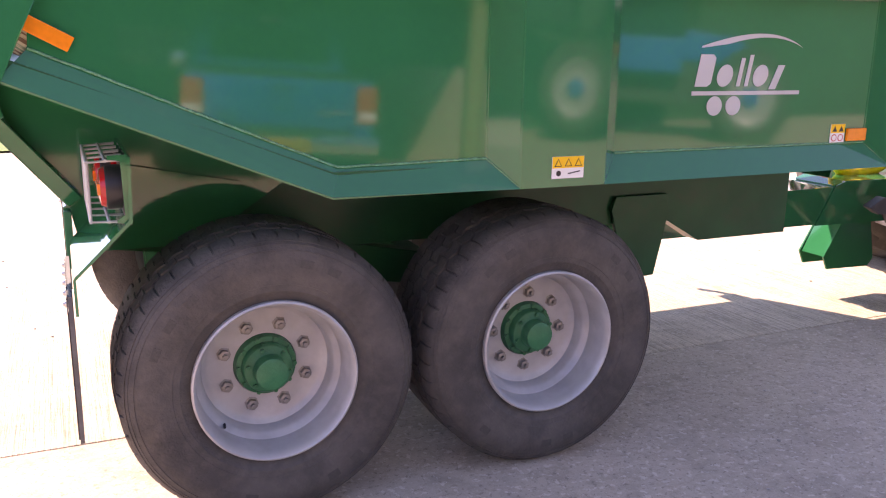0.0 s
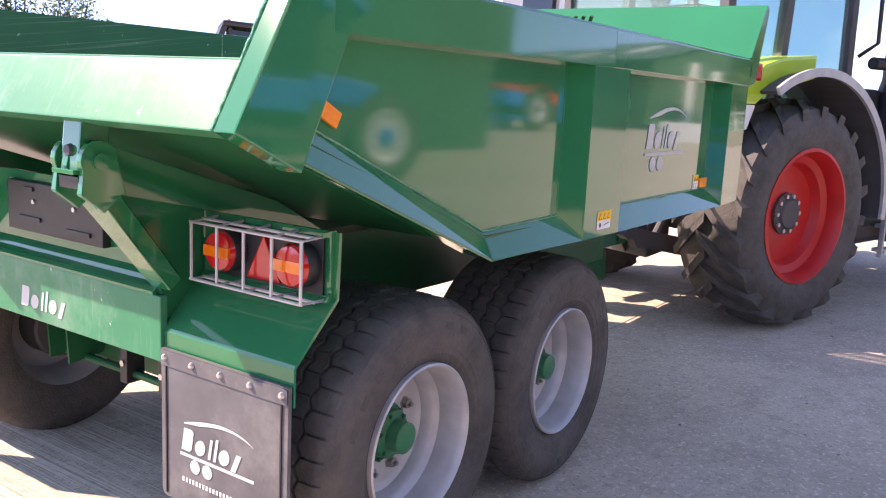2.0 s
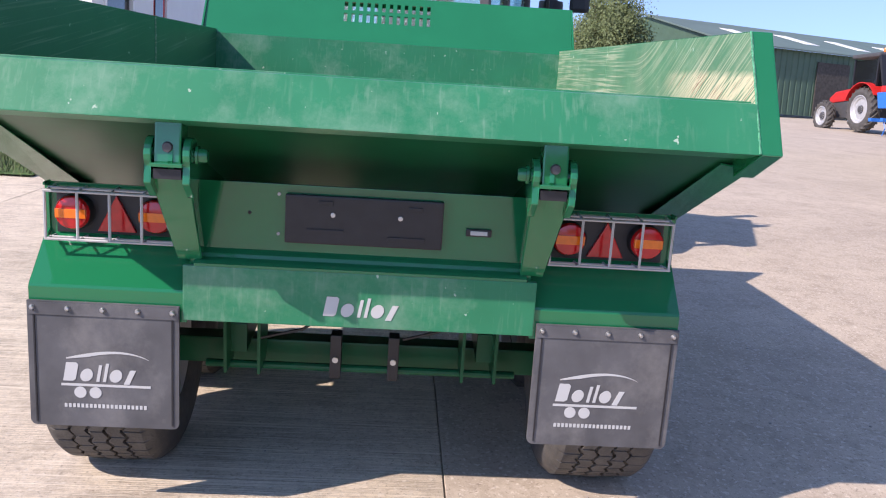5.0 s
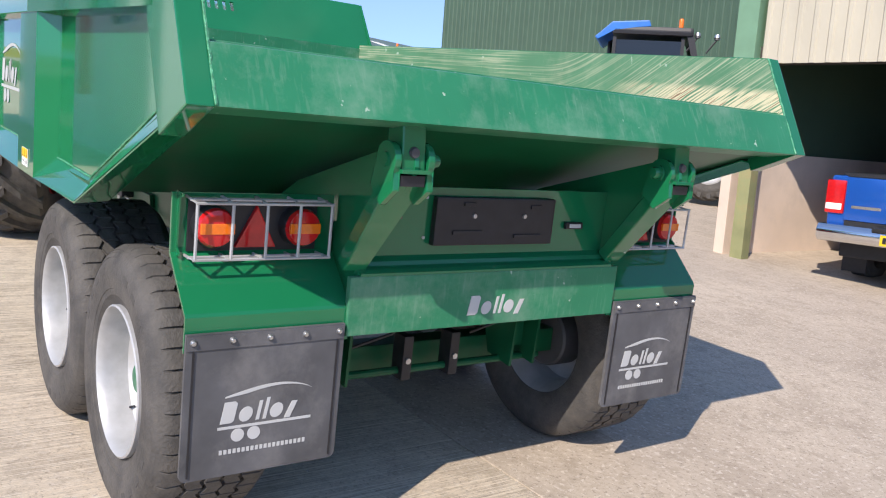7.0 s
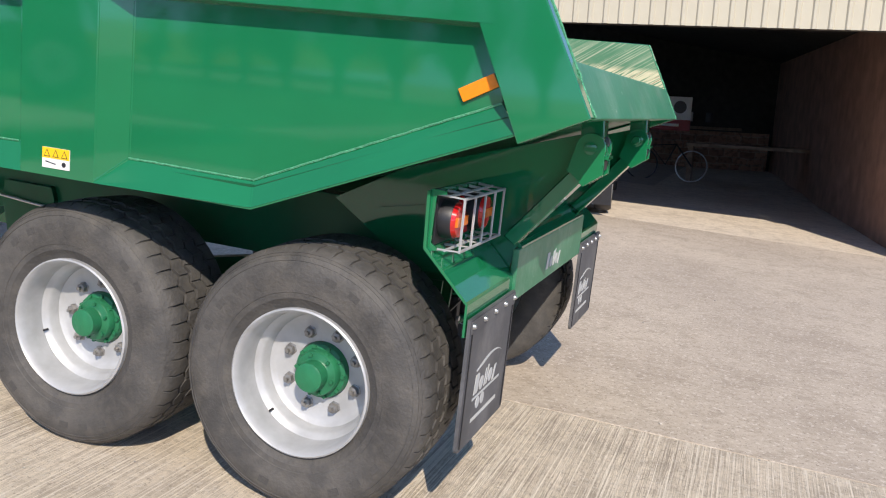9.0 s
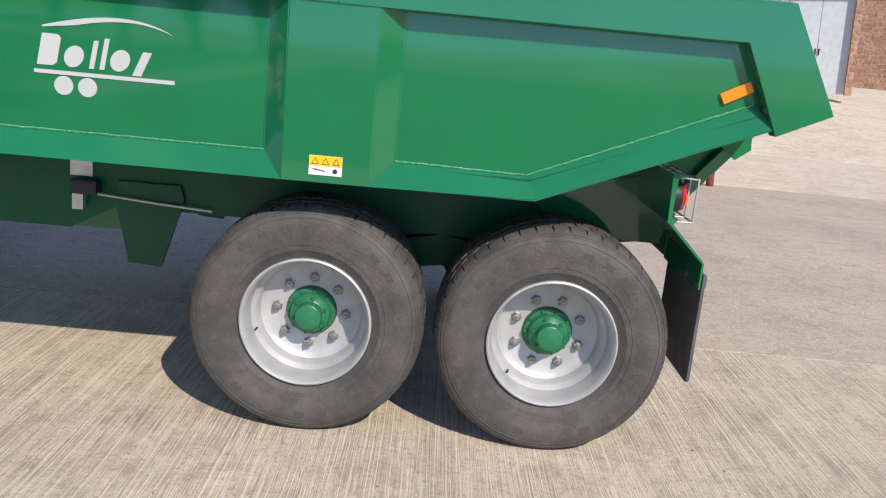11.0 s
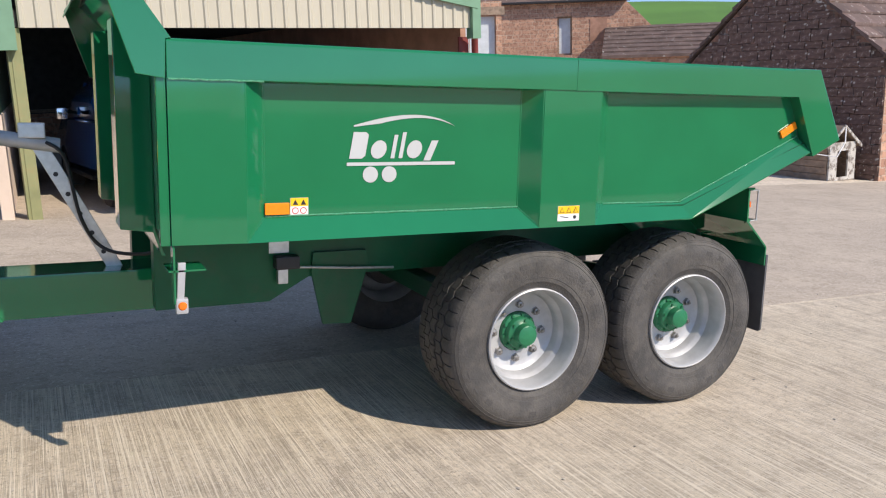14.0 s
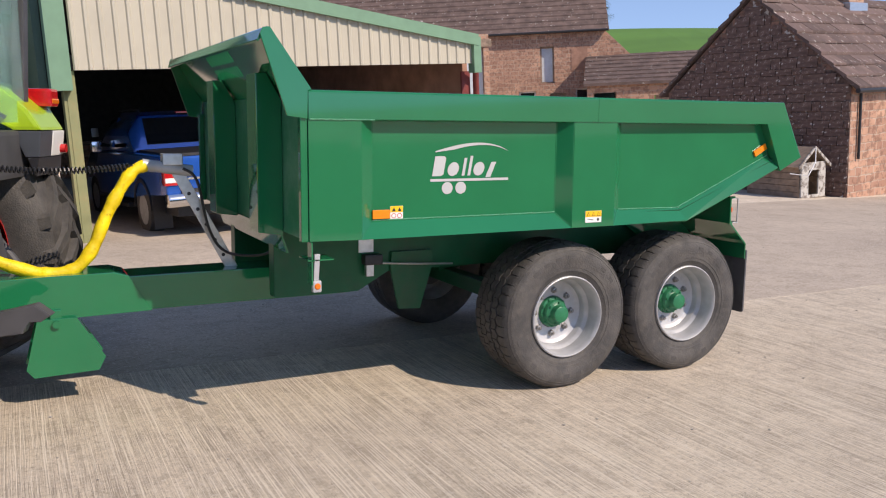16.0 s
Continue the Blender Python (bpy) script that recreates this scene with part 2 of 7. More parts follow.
def scratched(name, color, mark, amount, rot, stretch=(2, 60, 60), rough=0.2, dense=0.54, spec=0.25, rub=0.0, swept=False):
    """Paint with long pale scratches that run one way, and scattered chips."""
    m = mat(name, color, rough, vary=0.08, scale=4, bump=0.03, bump_scale=40, spec=spec)
    nt = m.node_tree
    b = nt.nodes["Principled BSDF"]
    old = b.inputs["Base Color"].links[0].from_socket
    tc = nt.nodes.new("ShaderNodeTexCoord")
    mp = nt.nodes.new("ShaderNodeMapping")
    mp.inputs["Rotation"].default_value = [radians(a) for a in rot]
    mp2 = nt.nodes.new("ShaderNodeMapping")
    mp2.inputs["Scale"].default_value = stretch
    nt.links.new(tc.outputs["Object"], mp.inputs[0])
    nt.links.new(mp.outputs[0], mp2.inputs[0])

    def calc(op, a, c, top=False):
        k = nt.nodes.new("ShaderNodeMath")
        k.operation, k.use_clamp = op, top
        for i, q in enumerate((a, c)):
            if isinstance(q, bpy.types.NodeSocket):
                nt.links.new(q, k.inputs[i])
            else:
                k.inputs[i].default_value = q
        return k.outputs[0]

    if swept:
        # the load slides level along the body, then climbs over the tail
        sep, com = nt.nodes.new("ShaderNodeSeparateXYZ"), nt.nodes.new("ShaderNodeCombineXYZ")
        nt.links.new(tc.outputs["Object"], sep.inputs[0])
        back = calc("MAXIMUM", calc("SUBTRACT", 0.2, sep.outputs[0]), 0.0)
        climb = calc("MULTIPLY", calc("SUBTRACT", calc("SQRT", calc("ADD", calc("MULTIPLY", back, back), 0.16), 0.0), 0.4), 0.72)
        nt.links.new(sep.outputs[0], com.inputs[0])
        nt.links.new(sep.outputs[1], com.inputs[1])
        nt.links.new(calc("SUBTRACT", sep.outputs[2], climb), com.inputs[2])
        nt.links.new(com.outputs[0], mp2.inputs[0])
    n = nt.nodes.new("ShaderNodeTexNoise")
    n.inputs["Scale"].default_value, n.inputs["Detail"].default_value = 1.0, 4
    nt.links.new(mp2.outputs[0], n.inputs["Vector"])
    big = nt.nodes.new("ShaderNodeTexNoise")
    big.inputs["Scale"].default_value, big.inputs["Detail"].default_value = 1.6, 3
    nt.links.new(tc.outputs["Object"], big.inputs["Vector"])
    r = nt.nodes.new("ShaderNodeMapRange")
    r.inputs[1].default_value, r.inputs[2].default_value = dense, dense + 0.13
    nt.links.new(n.outputs[0], r.inputs[0])
    r2 = nt.nodes.new("ShaderNodeMapRange")
    r2.inputs[1].default_value, r2.inputs[2].default_value = 0.35, 0.7
    r2.inputs[3].default_value, r2.inputs[4].default_value = amount * 0.25, amount
    nt.links.new(big.outputs[0], r2.inputs[0])
    mul = nt.nodes.new("ShaderNodeMath")
    mul.operation = "MULTIPLY"
    nt.links.new(r.outputs[0], mul.inputs[0])
    nt.links.new(r2.outputs[0], mul.inputs[1])
    mx = nt.nodes.new("ShaderNodeMix")
    mx.data_type = "RGBA"
    nt.links.new(mul.outputs[0], mx.inputs[0])
    nt.links.new(old, mx.inputs[6])
    mx.inputs[7].default_value = (*mark, 1)
    if rub:
        stain = nt.nodes.new("ShaderNodeTexNoise")
        stain.inputs["Scale"].default_value, stain.inputs["Detail"].default_value, stain.inputs["Roughness"].default_value = 3.2, 8, 0.72
        nt.links.new(tc.outputs["Object"], stain.inputs["Vector"])
        rs = nt.nodes.new("ShaderNodeMapRange")
        rs.inputs[1].default_value, rs.inputs[2].default_value, rs.inputs[4].default_value = 0.48, 0.72, rub
        nt.links.new(stain.outputs[0], rs.inputs[0])
        ms = nt.nodes.new("ShaderNodeMix")
        ms.data_type = "RGBA"
        nt.links.new(rs.outputs[0], ms.inputs[0])
        nt.links.new(mx.outputs[2], ms.inputs[6])
        ms.inputs[7].default_value = (*mark, 1)
        mx = ms
    if swept:
        # bare straw-coloured metal low down by the tail, with brown streaks
        low = calc("MULTIPLY", calc("MULTIPLY", calc("SUBTRACT", -0.25, sep.outputs[0]), 2.2, True), calc("MULTIPLY", calc("SUBTRACT", 1.715, sep.outputs[2]), 40.0, True))
        fine = nt.nodes.new("ShaderNodeTexNoise")
        fine.inputs["Scale"].default_value, fine.inputs["Detail"].default_value = 1.0, 3
        mp3 = nt.nodes.new("ShaderNodeMapping")
        mp3.inputs["Scale"].default_value = (5, 9, 95)
        nt.links.new(com.outputs[0], mp3.inputs[0])
        nt.links.new(mp3.outputs[0], fine.inputs["Vector"])
        for lo, hi, tone in ((0.42, 0.50, (0.66, 0.60, 0.40)), (0.60, 0.65, (0.22, 0.13, 0.08))):
            f = calc("MULTIPLY", calc("MULTIPLY", calc("SUBTRACT", fine.outputs[0], lo), 1 / (hi - lo), True), low)
            ms = nt.nodes.new("ShaderNodeMix")
            ms.data_type = "RGBA"
            nt.links.new(f, ms.inputs[0])
            nt.links.new(mx.outputs[2], ms.inputs[6])
            ms.inputs[7].default_value = (*tone, 1)
            mx = ms
    chip = nt.nodes.new("ShaderNodeTexNoise")
    chip.inputs["Scale"].default_value, chip.inputs["Detail"].default_value = 26, 5
    nt.links.new(tc.outputs["Object"], chip.inputs["Vector"])
    r3 = nt.nodes.new("ShaderNodeMapRange")
    r3.inputs[1].default_value, r3.inputs[2].default_value, r3.inputs[4].default_value = 0.70, 0.73, 0.7
    nt.links.new(chip.outputs[0], r3.inputs[0])
    mx2 = nt.nodes.new("ShaderNodeMix")
    mx2.data_type = "RGBA"
    nt.links.new(r3.outputs[0], mx2.inputs[0])
    nt.links.new(mx.outputs[2], mx2.inputs[6])
    mx2.inputs[7].default_value = (0.50, 0.60, 0.50, 1)
    nt.links.new(mx2.outputs[2], b.inputs["Base Color"])
    return m


def concrete(name, light, dark, groove):
    """Weathered concrete: cloudy tone, stains, fine brushed grooves across the slab."""
    m = bpy.data.materials.new(name)
    m.use_nodes = True
    nt = m.node_tree
    b = nt.nodes["Principled BSDF"]
    b.inputs["Roughness"].default_value = 0.85
    b.inputs["Specular IOR Level"].default_value = 0.3
    tc = nt.nodes.new("ShaderNodeTexCoord")
    info = nt.nodes.new("ShaderNodeObjectInfo")
    shift = nt.nodes.new("ShaderNodeVectorMath")
    shift.operation = "MULTIPLY_ADD"
    nt.links.new(info.outputs["Random"], shift.inputs[0])
    shift.inputs[1].default_value = (37.0, 91.0, 0.0)
    nt.links.new(tc.outputs["Object"], shift.inputs[2])

    def noise_at(scale, detail=5, rough=0.6, stretch=None):
        n = nt.nodes.new("ShaderNodeTexNoise")
        n.inputs["Scale"].default_value, n.inputs["Detail"].default_value, n.inputs["Roughness"].default_value = scale, detail, rough
        src = shift.outputs[0]
        if stretch:
            mp = nt.nodes.new("ShaderNodeMapping")
            mp.inputs["Scale"].default_value = stretch
            nt.links.new(src, mp.inputs[0])
            src = mp.outputs[0]
        nt.links.new(src, n.inputs["Vector"])
        return n.outputs[0]

    def ramp(v, a, c, lo, hi):
        r = nt.nodes.new("ShaderNodeMapRange")
        for k, q in zip((1, 2, 3, 4), (a, c, lo, hi)):
            r.inputs[k].default_value = q
        nt.links.new(v, r.inputs[0])
        return r.outputs[0]

    def mixed(f, a, c, mode="MIX"):
        x = nt.nodes.new("ShaderNodeMix")
        x.data_type, x.blend_type = "RGBA", mode
        for k, q in ((0, f), (6, a), (7, c)):
            if isinstance(q, bpy.types.NodeSocket):
                nt.links.new(q, x.inputs[k])
            else:
                x.inputs[k].default_value = q if k == 0 else (*q, 1)
        return x.outputs[2]

    col = mixed(ramp(noise_at(0.55, 7, 0.65), 0.35, 0.68, 0, 1), light, dark)
    col = mixed(ramp(noise_at(3.5, 8, 0.75), 0.55, 0.8, 0, 0.55), col, (0.20, 0.17, 0.14))
    col = mixed(ramp(noise_at(38, 4, 0.7), 0.6, 0.8, 0, 0.4), col, (0.62, 0.58, 0.52))
    col = mixed(ramp(noise_at(70, 3, 0.6), 0.62, 0.75, 0, 0.5), col, (0.14, 0.12, 0.11))
    col = mixed(ramp(noise_at(1.0, 10, 0.78, (4.5, 2.2, 1) if groove else (1.6, 1.6, 1)), 0.50, 0.58, 0, 0.38 if groove else 0.3), col, (0.27, 0.215, 0.165))
    col = mixed(ramp(noise_at(7, 9, 0.82), 0.50, 0.56, 0, 0.42), col, (0.34, 0.275, 0.21))
    col = mixed(ramp(noise_at(48, 3, 0.6), 0.60, 0.63, 0, 0.55), col, (0.17, 0.14, 0.115))
    col = mixed(ramp(noise_at(34, 4, 0.6), 0.58, 0.62, 0, 0.6), col, (0.74, 0.67, 0.58))
    col = mixed(ramp(noise_at(30, 8, 0.85), 0.52, 0.57, 0, 0.34), col, (0.30, 0.245, 0.19))
    col = mixed(ramp(noise_at(1.0, 5, 0.75, (60, 0.5, 1)), 0.50, 0.56, 0, 0.3 * groove), col, (0.25, 0.205, 0.16))
    streak = noise_at(1.0, 4, 0.75, (125, 1.8, 1))
    fade = ramp(noise_at(1.3, 5, 0.7), 0.42, 0.58, 0.0, 1.0)
    line = nt.nodes.new("ShaderNodeMath")
    line.operation = "MULTIPLY"
    nt.links.new(ramp(streak, 0.52, 0.56, 0, 1.05 * groove), line.inputs[0])
    nt.links.new(fade, line.inputs[1])
    col = mixed(line.outputs[0], col, (0.29, 0.24, 0.19))
    col = mixed(ramp(noise_at(1.0, 3, 0.7, (95, 0.7, 3)), 0.54, 0.58, 0, 0.85 * groove), col, (0.84, 0.75, 0.62))
    col = mixed(ramp(noise_at(120, 2, 0.6), 0.60, 0.72, 0, 0.45), col, (0.72, 0.66, 0.57))
    col = mixed(ramp(info.outputs["Random"], 0, 1, 0, 0.22), col, dark)
    nt.links.new(col, b.inputs["Base Color"])
    bp = nt.nodes.new("ShaderNodeBump")
    bp.inputs["Strength"].default_value, bp.inputs["Distance"].default_value = 0.9 * groove, 0.012
    nt.links.new(streak, bp.inputs["Height"])
    bp2 = nt.nodes.new("ShaderNodeBump")
    bp2.inputs["Strength"].default_value, bp2.inputs["Distance"].default_value = 0.35, 0.006
    nt.links.new(noise_at(60, 6, 0.7), bp2.inputs["Height"])
    nt.links.new(bp.outputs[0], bp2.inputs["Normal"])
    nt.links.new(bp2.outputs[0], b.inputs["Normal"])
    return m


def glass_mat(name, color, rough=0.02):
    m = bpy.data.materials.new(name)
    m.use_nodes = True
    b = m.node_tree.nodes["Principled BSDF"]
    b.inputs["Base Color"].default_value = (*color, 1)
    b.inputs["Roughness"].default_value = rough
    b.inputs["Transmission Weight"].default_value = 0.9
    b.inputs["IOR"].default_value = 1.1
    return m


def stone_mat(name, c1, c2, mortar, height, spots=0.0):
    """Coursed rubble masonry: uneven blocks of two tones, pale joints, lichen spots."""
    m = bpy.data.materials.new(name)
    m.use_nodes = True
    nt = m.node_tree
    b = nt.nodes["Principled BSDF"]
    b.inputs["Roughness"].default_value = 0.95
    tc = nt.nodes.new("ShaderNodeTexCoord")

    def noise_at(scale, detail=5):
        n = nt.nodes.new("ShaderNodeTexNoise")
        n.inputs["Scale"].default_value, n.inputs["Detail"].default_value = scale, detail
        nt.links.new(tc.outputs["Object"], n.inputs["Vector"])
        return n

    def mixed(f, a, c):
        x = nt.nodes.new("ShaderNodeMix")
        x.data_type = "RGBA"
        for k, q in ((0, f), (6, a), (7, c)):
            if isinstance(q, bpy.types.NodeSocket):
                nt.links.new(q, x.inputs[k])
            else:
                x.inputs[k].default_value = q if k == 0 else (*q, 1)
        return x.outputs[2]

    def ramp(v, lo, hi, top):
        r = nt.nodes.new("ShaderNodeMapRange")
        r.inputs[1].default_value, r.inputs[2].default_value, r.inputs[4].default_value = lo, hi, top
        nt.links.new(v, r.inputs[0])
        return r.outputs[0]

    sep = nt.nodes.new("ShaderNodeSeparateXYZ")
    nt.links.new(tc.outputs["Object"], sep.inputs[0])
    add = nt.nodes.new("ShaderNodeMath")
    nt.links.new(sep.outputs[0], add.inputs[0])
    nt.links.new(sep.outputs[1], add.inputs[1])
    com = nt.nodes.new("ShaderNodeCombineXYZ")
    nt.links.new(add.outputs[0], com.inputs[0])
    nt.links.new(sep.outputs[2], com.inputs[1])
    wob = nt.nodes.new("ShaderNodeMix")
    wob.data_type = "VECTOR"
    wob.inputs[0].default_value = 0.11
    nt.links.new(com.outputs[0], wob.inputs[4])
    nt.links.new(noise_at(3.2, 3).outputs[1], wob.inputs[5])
    br = nt.nodes.new("ShaderNodeTexBrick")
    br.inputs["Scale"].default_value = 1.0
    br.inputs["Brick Width"].default_value, br.inputs["Row Height"].default_value = height * 2.1, height
    br.inputs["Mortar Size"].default_value, br.inputs["Mortar Smooth"].default_value = 0.014, 0.3
    br.inputs["Color1"].default_value, br.inputs["Color2"].default_value, br.inputs["Mortar"].default_value = (*c1, 1), (*c2, 1), (*mortar, 1)
    br.offset, br.squash, br.squash_frequency = 0.42, 0.72, 3
    nt.links.new(wob.outputs[1], br.inputs["Vector"])
    out = mixed(ramp(noise_at(1.1, 6).outputs[0], 0.4, 0.65, 0.5), br.outputs[0], c2)
    out = mixed(ramp(noise_at(9, 5).outputs[0], 0.50, 0.60, 0.55), out, [v * 0.5 for v in c2])
    if spots:
        out = mixed(ramp(noise_at(5.5, 6).outputs[0], 0.61, 0.64, spots), out, (0.60, 0.57, 0.52))
    nt.links.new(out, b.inputs["Base Color"])
    bp = nt.nodes.new("ShaderNodeBump")
    bp.inputs["Strength"].default_value, bp.inputs["Distance"].default_value = 0.7, 0.02
    bp.invert = True
    nt.links.new(br.outputs["Fac"], bp.inputs["Height"])
    nt.links.new(bp.outputs[0], b.inputs["Normal"])
    return m


BEAM = scratched("scuffed_green_paint", (0.024, 0.20, 0.10), (0.36, 0.46, 0.38), 0.16, (0, 0, 0), (12, 60, 9), 0.36, 0.57, rub=0.32)
# scrapes are wear; the base is also lightened for the wall facing the sun
INNER = scratched("scraped_lit_green", (0.10, 0.25, 0.14), (0.64, 0.60, 0.44), 0.72, (0, 0, 0), (2.0, 6, 120), 0.4, 0.50, rub=0.2, swept=True)
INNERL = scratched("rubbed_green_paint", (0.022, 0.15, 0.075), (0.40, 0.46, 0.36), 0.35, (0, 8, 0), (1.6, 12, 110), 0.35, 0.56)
SLABS = concrete("brushed_concrete", (0.74, 0.63, 0.49), (0.60, 0.51, 0.395), 0.8)
YARD = concrete("smooth_concrete", (0.57, 0.485, 0.39), (0.44, 0.37, 0.30), 0.0)
PALE = concrete("bleached_concrete", (0.78, 0.68, 0.56), (0.66, 0.57, 0.46), 0.0)
TINT = glass_mat("tinted_glass", (0.55, 0.75, 0.75))
DARKGLASS = mat("dark_glass", (0.01, 0.012, 0.015), 0.05, vary=0.05)
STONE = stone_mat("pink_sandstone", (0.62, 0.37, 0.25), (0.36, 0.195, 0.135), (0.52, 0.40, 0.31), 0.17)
# sandstone darkened for the side turned from the sun; lichen spots on top
DARKSTONE = stone_mat("shaded_lichen_sandstone", (0.34, 0.19, 0.135), (0.10, 0.066, 0.056), (0.19, 0.15, 0.125), 0.16, 0.8)
FADED = stone_mat("buff_sandstone", (0.70, 0.58, 0.44), (0.56, 0.45, 0.33), (0.70, 0.62, 0.50), 0.14)
ROOF = mat("stone_slate", (0.135, 0.092, 0.078), 0.85, vary=0.35, scale=2.2, bump=0.5, bump_scale=12, wear=(0.62, 0.58, 0.53), wear_amt=0.85, wear_scale=6, wear_from=0.62, wear_to=0.65)
RUST = mat("rusty_maroon_paint", (0.20, 0.035, 0.03), 0.6, vary=0.25, scale=6)
POSTG = mat("mossy_post", (0.26, 0.27, 0.13), 0.8, vary=0.2, scale=3, wear=(0.35, 0.14, 0.07), wear_amt=0.5, wear_scale=3)
PALEGREEN = mat("pale_green_trim", (0.16, 0.30, 0.19), 0.5, vary=0.06)
RENDER = mat("pale_pink_render", (0.70, 0.57, 0.47), 0.9, vary=0.1, scale=1.2, bump=0.3, bump_scale=20, wear=(0.5, 0.42, 0.36), wear_amt=0.5, wear_scale=1.5)
WHITEWALL = mat("white_cabin", (0.78, 0.78, 0.77), 0.6, vary=0.04, scale=1.5)
CHROME = mat("chrome", (0.75, 0.75, 0.76), 0.12, 1.0, vary=0.03)
YSLEEVE = mat("yellow_hose_sleeve", (0.85, 0.62, 0.01), 0.55, vary=0.3, scale=9, bump=1.0, bump_scale=22, wear=(0.30, 0.20, 0.01), wear_amt=0.7, wear_scale=16, wear_from=0.58, wear_to=0.66)
WOODOLD = mat("weathered_wood", (0.30, 0.22, 0.16), 0.85, vary=0.3, scale=9)
BARK = mat("bark", (0.12, 0.09, 0.06), 0.9, vary=0.3, scale=8)
LEAF = mat("leaf_green", (0.115, 0.15, 0.058), 0.7, vary=0.45, scale=2.5)
RAPE = mat("yellow_crop", (0.38, 0.29, 0.03), 0.9, vary=0.2, scale=0.15)
FIELD = mat("green_field", (0.09, 0.21, 0.03), 0.9, vary=0.15, scale=0.05)
CABLE = mat("black_cable", (0.02, 0.02, 0.022), 0.4, vary=0.1)
DOORBLUE = mat("grey_blue_door", (0.55, 0.60, 0.64), 0.6, vary=0.08)
LABELW = mat("white_label", (0.80, 0.80, 0.78), 0.5, vary=0.03)
BLUEPAINT = mat("blue_implement", (0.02, 0.16, 0.55), 0.4, vary=0.1)
PLATEY = mat("yellow_plate", (0.75, 0.50, 0.02), 0.4, vary=0.03)
BRASSY = mat("signboard_red", (0.35, 0.02, 0.03), 0.5, vary=0.05)
NUT = mat("dull_nut", (0.28, 0.27, 0.26), 0.45, 0.7, vary=0.2, scale=40)
# weld paint made paler than GREEN to put the seams' glints into the colour
WELD = mat("glint_weld_paint", (0.09, 0.34, 0.19), 0.10, vary=0.3, scale=80, bump=0.8, bump_scale=140)
HUBGREEN = mat("faded_hub_paint", (0.018, 0.165, 0.075), 0.36, vary=0.18, scale=14, bump=0.2, bump_scale=60, spec=0.35)

# ---- ground ----
gb = bmesh.new()
xs = [-400, -200, -90, -45, -30] + [-30 + 5 * k for k in range(1, 38)] + [160, 250, 400]
ys = [-400, -150, -70] + [-41.6 + 4 * k for k in range(21)] + [70, 150, 400]
gv = [[gb.verts.new((x, y, ground_z(x, y) - 0.02)) for y in ys] for x in xs]
for i in range(len(xs) - 1):
    for j in range(len(ys) - 1):
        gb.faces.new((gv[i][j], gv[i + 1][j], gv[i + 1][j + 1], gv[i][j + 1]))
for f in gb.faces:
    c = f.calc_center_median()
    f.material_index = 1 if -30 < c.x < 1 and -34 < c.y < -9 else 0
ground = tagged(part("ground", gb, YARD), "pale weathered concrete farmyard with brushed grooves", "ground", kind="structure")

ground.data.materials.append(PALE)


def slab_mesh(w, d, material):
    b = bmesh.new()
    g = 0.003
    lo = [b.verts.new((x, y, -0.03)) for x, y in ((g, g), (w - g, g), (w - g, d - g), (g, d - g))]
    up = [b.verts.new((x, y, -0.003)) for x, y in ((g, g), (w - g, g), (w - g, d - g), (g, d - g))]
    q = g + 0.003
    to = [b.verts.new((x, y, 0)) for x, y in ((q, q), (w - q, q), (w - q, d - q), (q, d - q))]
    for a, c in ((lo, up), (up, to)):
        for k in range(4):
            b.faces.new((a[k], a[(k + 1) % 4], c[(k + 1) % 4], c[k]))
    b.faces.new(to)
    bmesh.ops.recalc_face_normals(b, faces=b.faces)
    me = bpy.data.meshes.new("slab")
    b.to_mesh(me)
    b.free()
    me.materials.append(material)
    return me


JOINT_Y = -0.36
brushed, plain = slab_mesh(60.0, 4.4, SLABS), slab_mesh(60.0, 7.6, YARD)
bleached, far_plain = slab_mesh(21.85, 5.6, PALE), slab_mesh(38.15, 5.6, YARD)
for me, x, y in [(brushed, -20.85, JOINT_Y + 4.4 * j) for j in range(4)] + [(plain, -20.85, JOINT_Y - 7.6), (bleached, -20.85, JOINT_Y - 13.2), (far_plain, 1.0, JOINT_Y - 13.2)]:
    o = new("slab", me)
    o.parent = ground
    o.matrix_local = TILT @ pose(x, y, 0.0)

# ---- dump trailer ----
trailer = thing("dump_trailer", "glossy green twin-axle dump trailer standing on the concrete yard", "trailer", TILT)
W0, W1 = 1.232, 1.303
ZI, ZO, ZT = 1.15, 1.063, 1.69


def taper(bm):
    """The body's outer skin draws in a little towards the tail."""
    for v in bm.verts:
        if abs(v.co.y) > 1.22 and v.co.x < 0.45:
            v.co.y -= math.copysign(0.021 * (0.45 - v.co.x) * (1.0 if abs(v.co.y) > 1.26 else 0.6), v.co.y)
    return bm


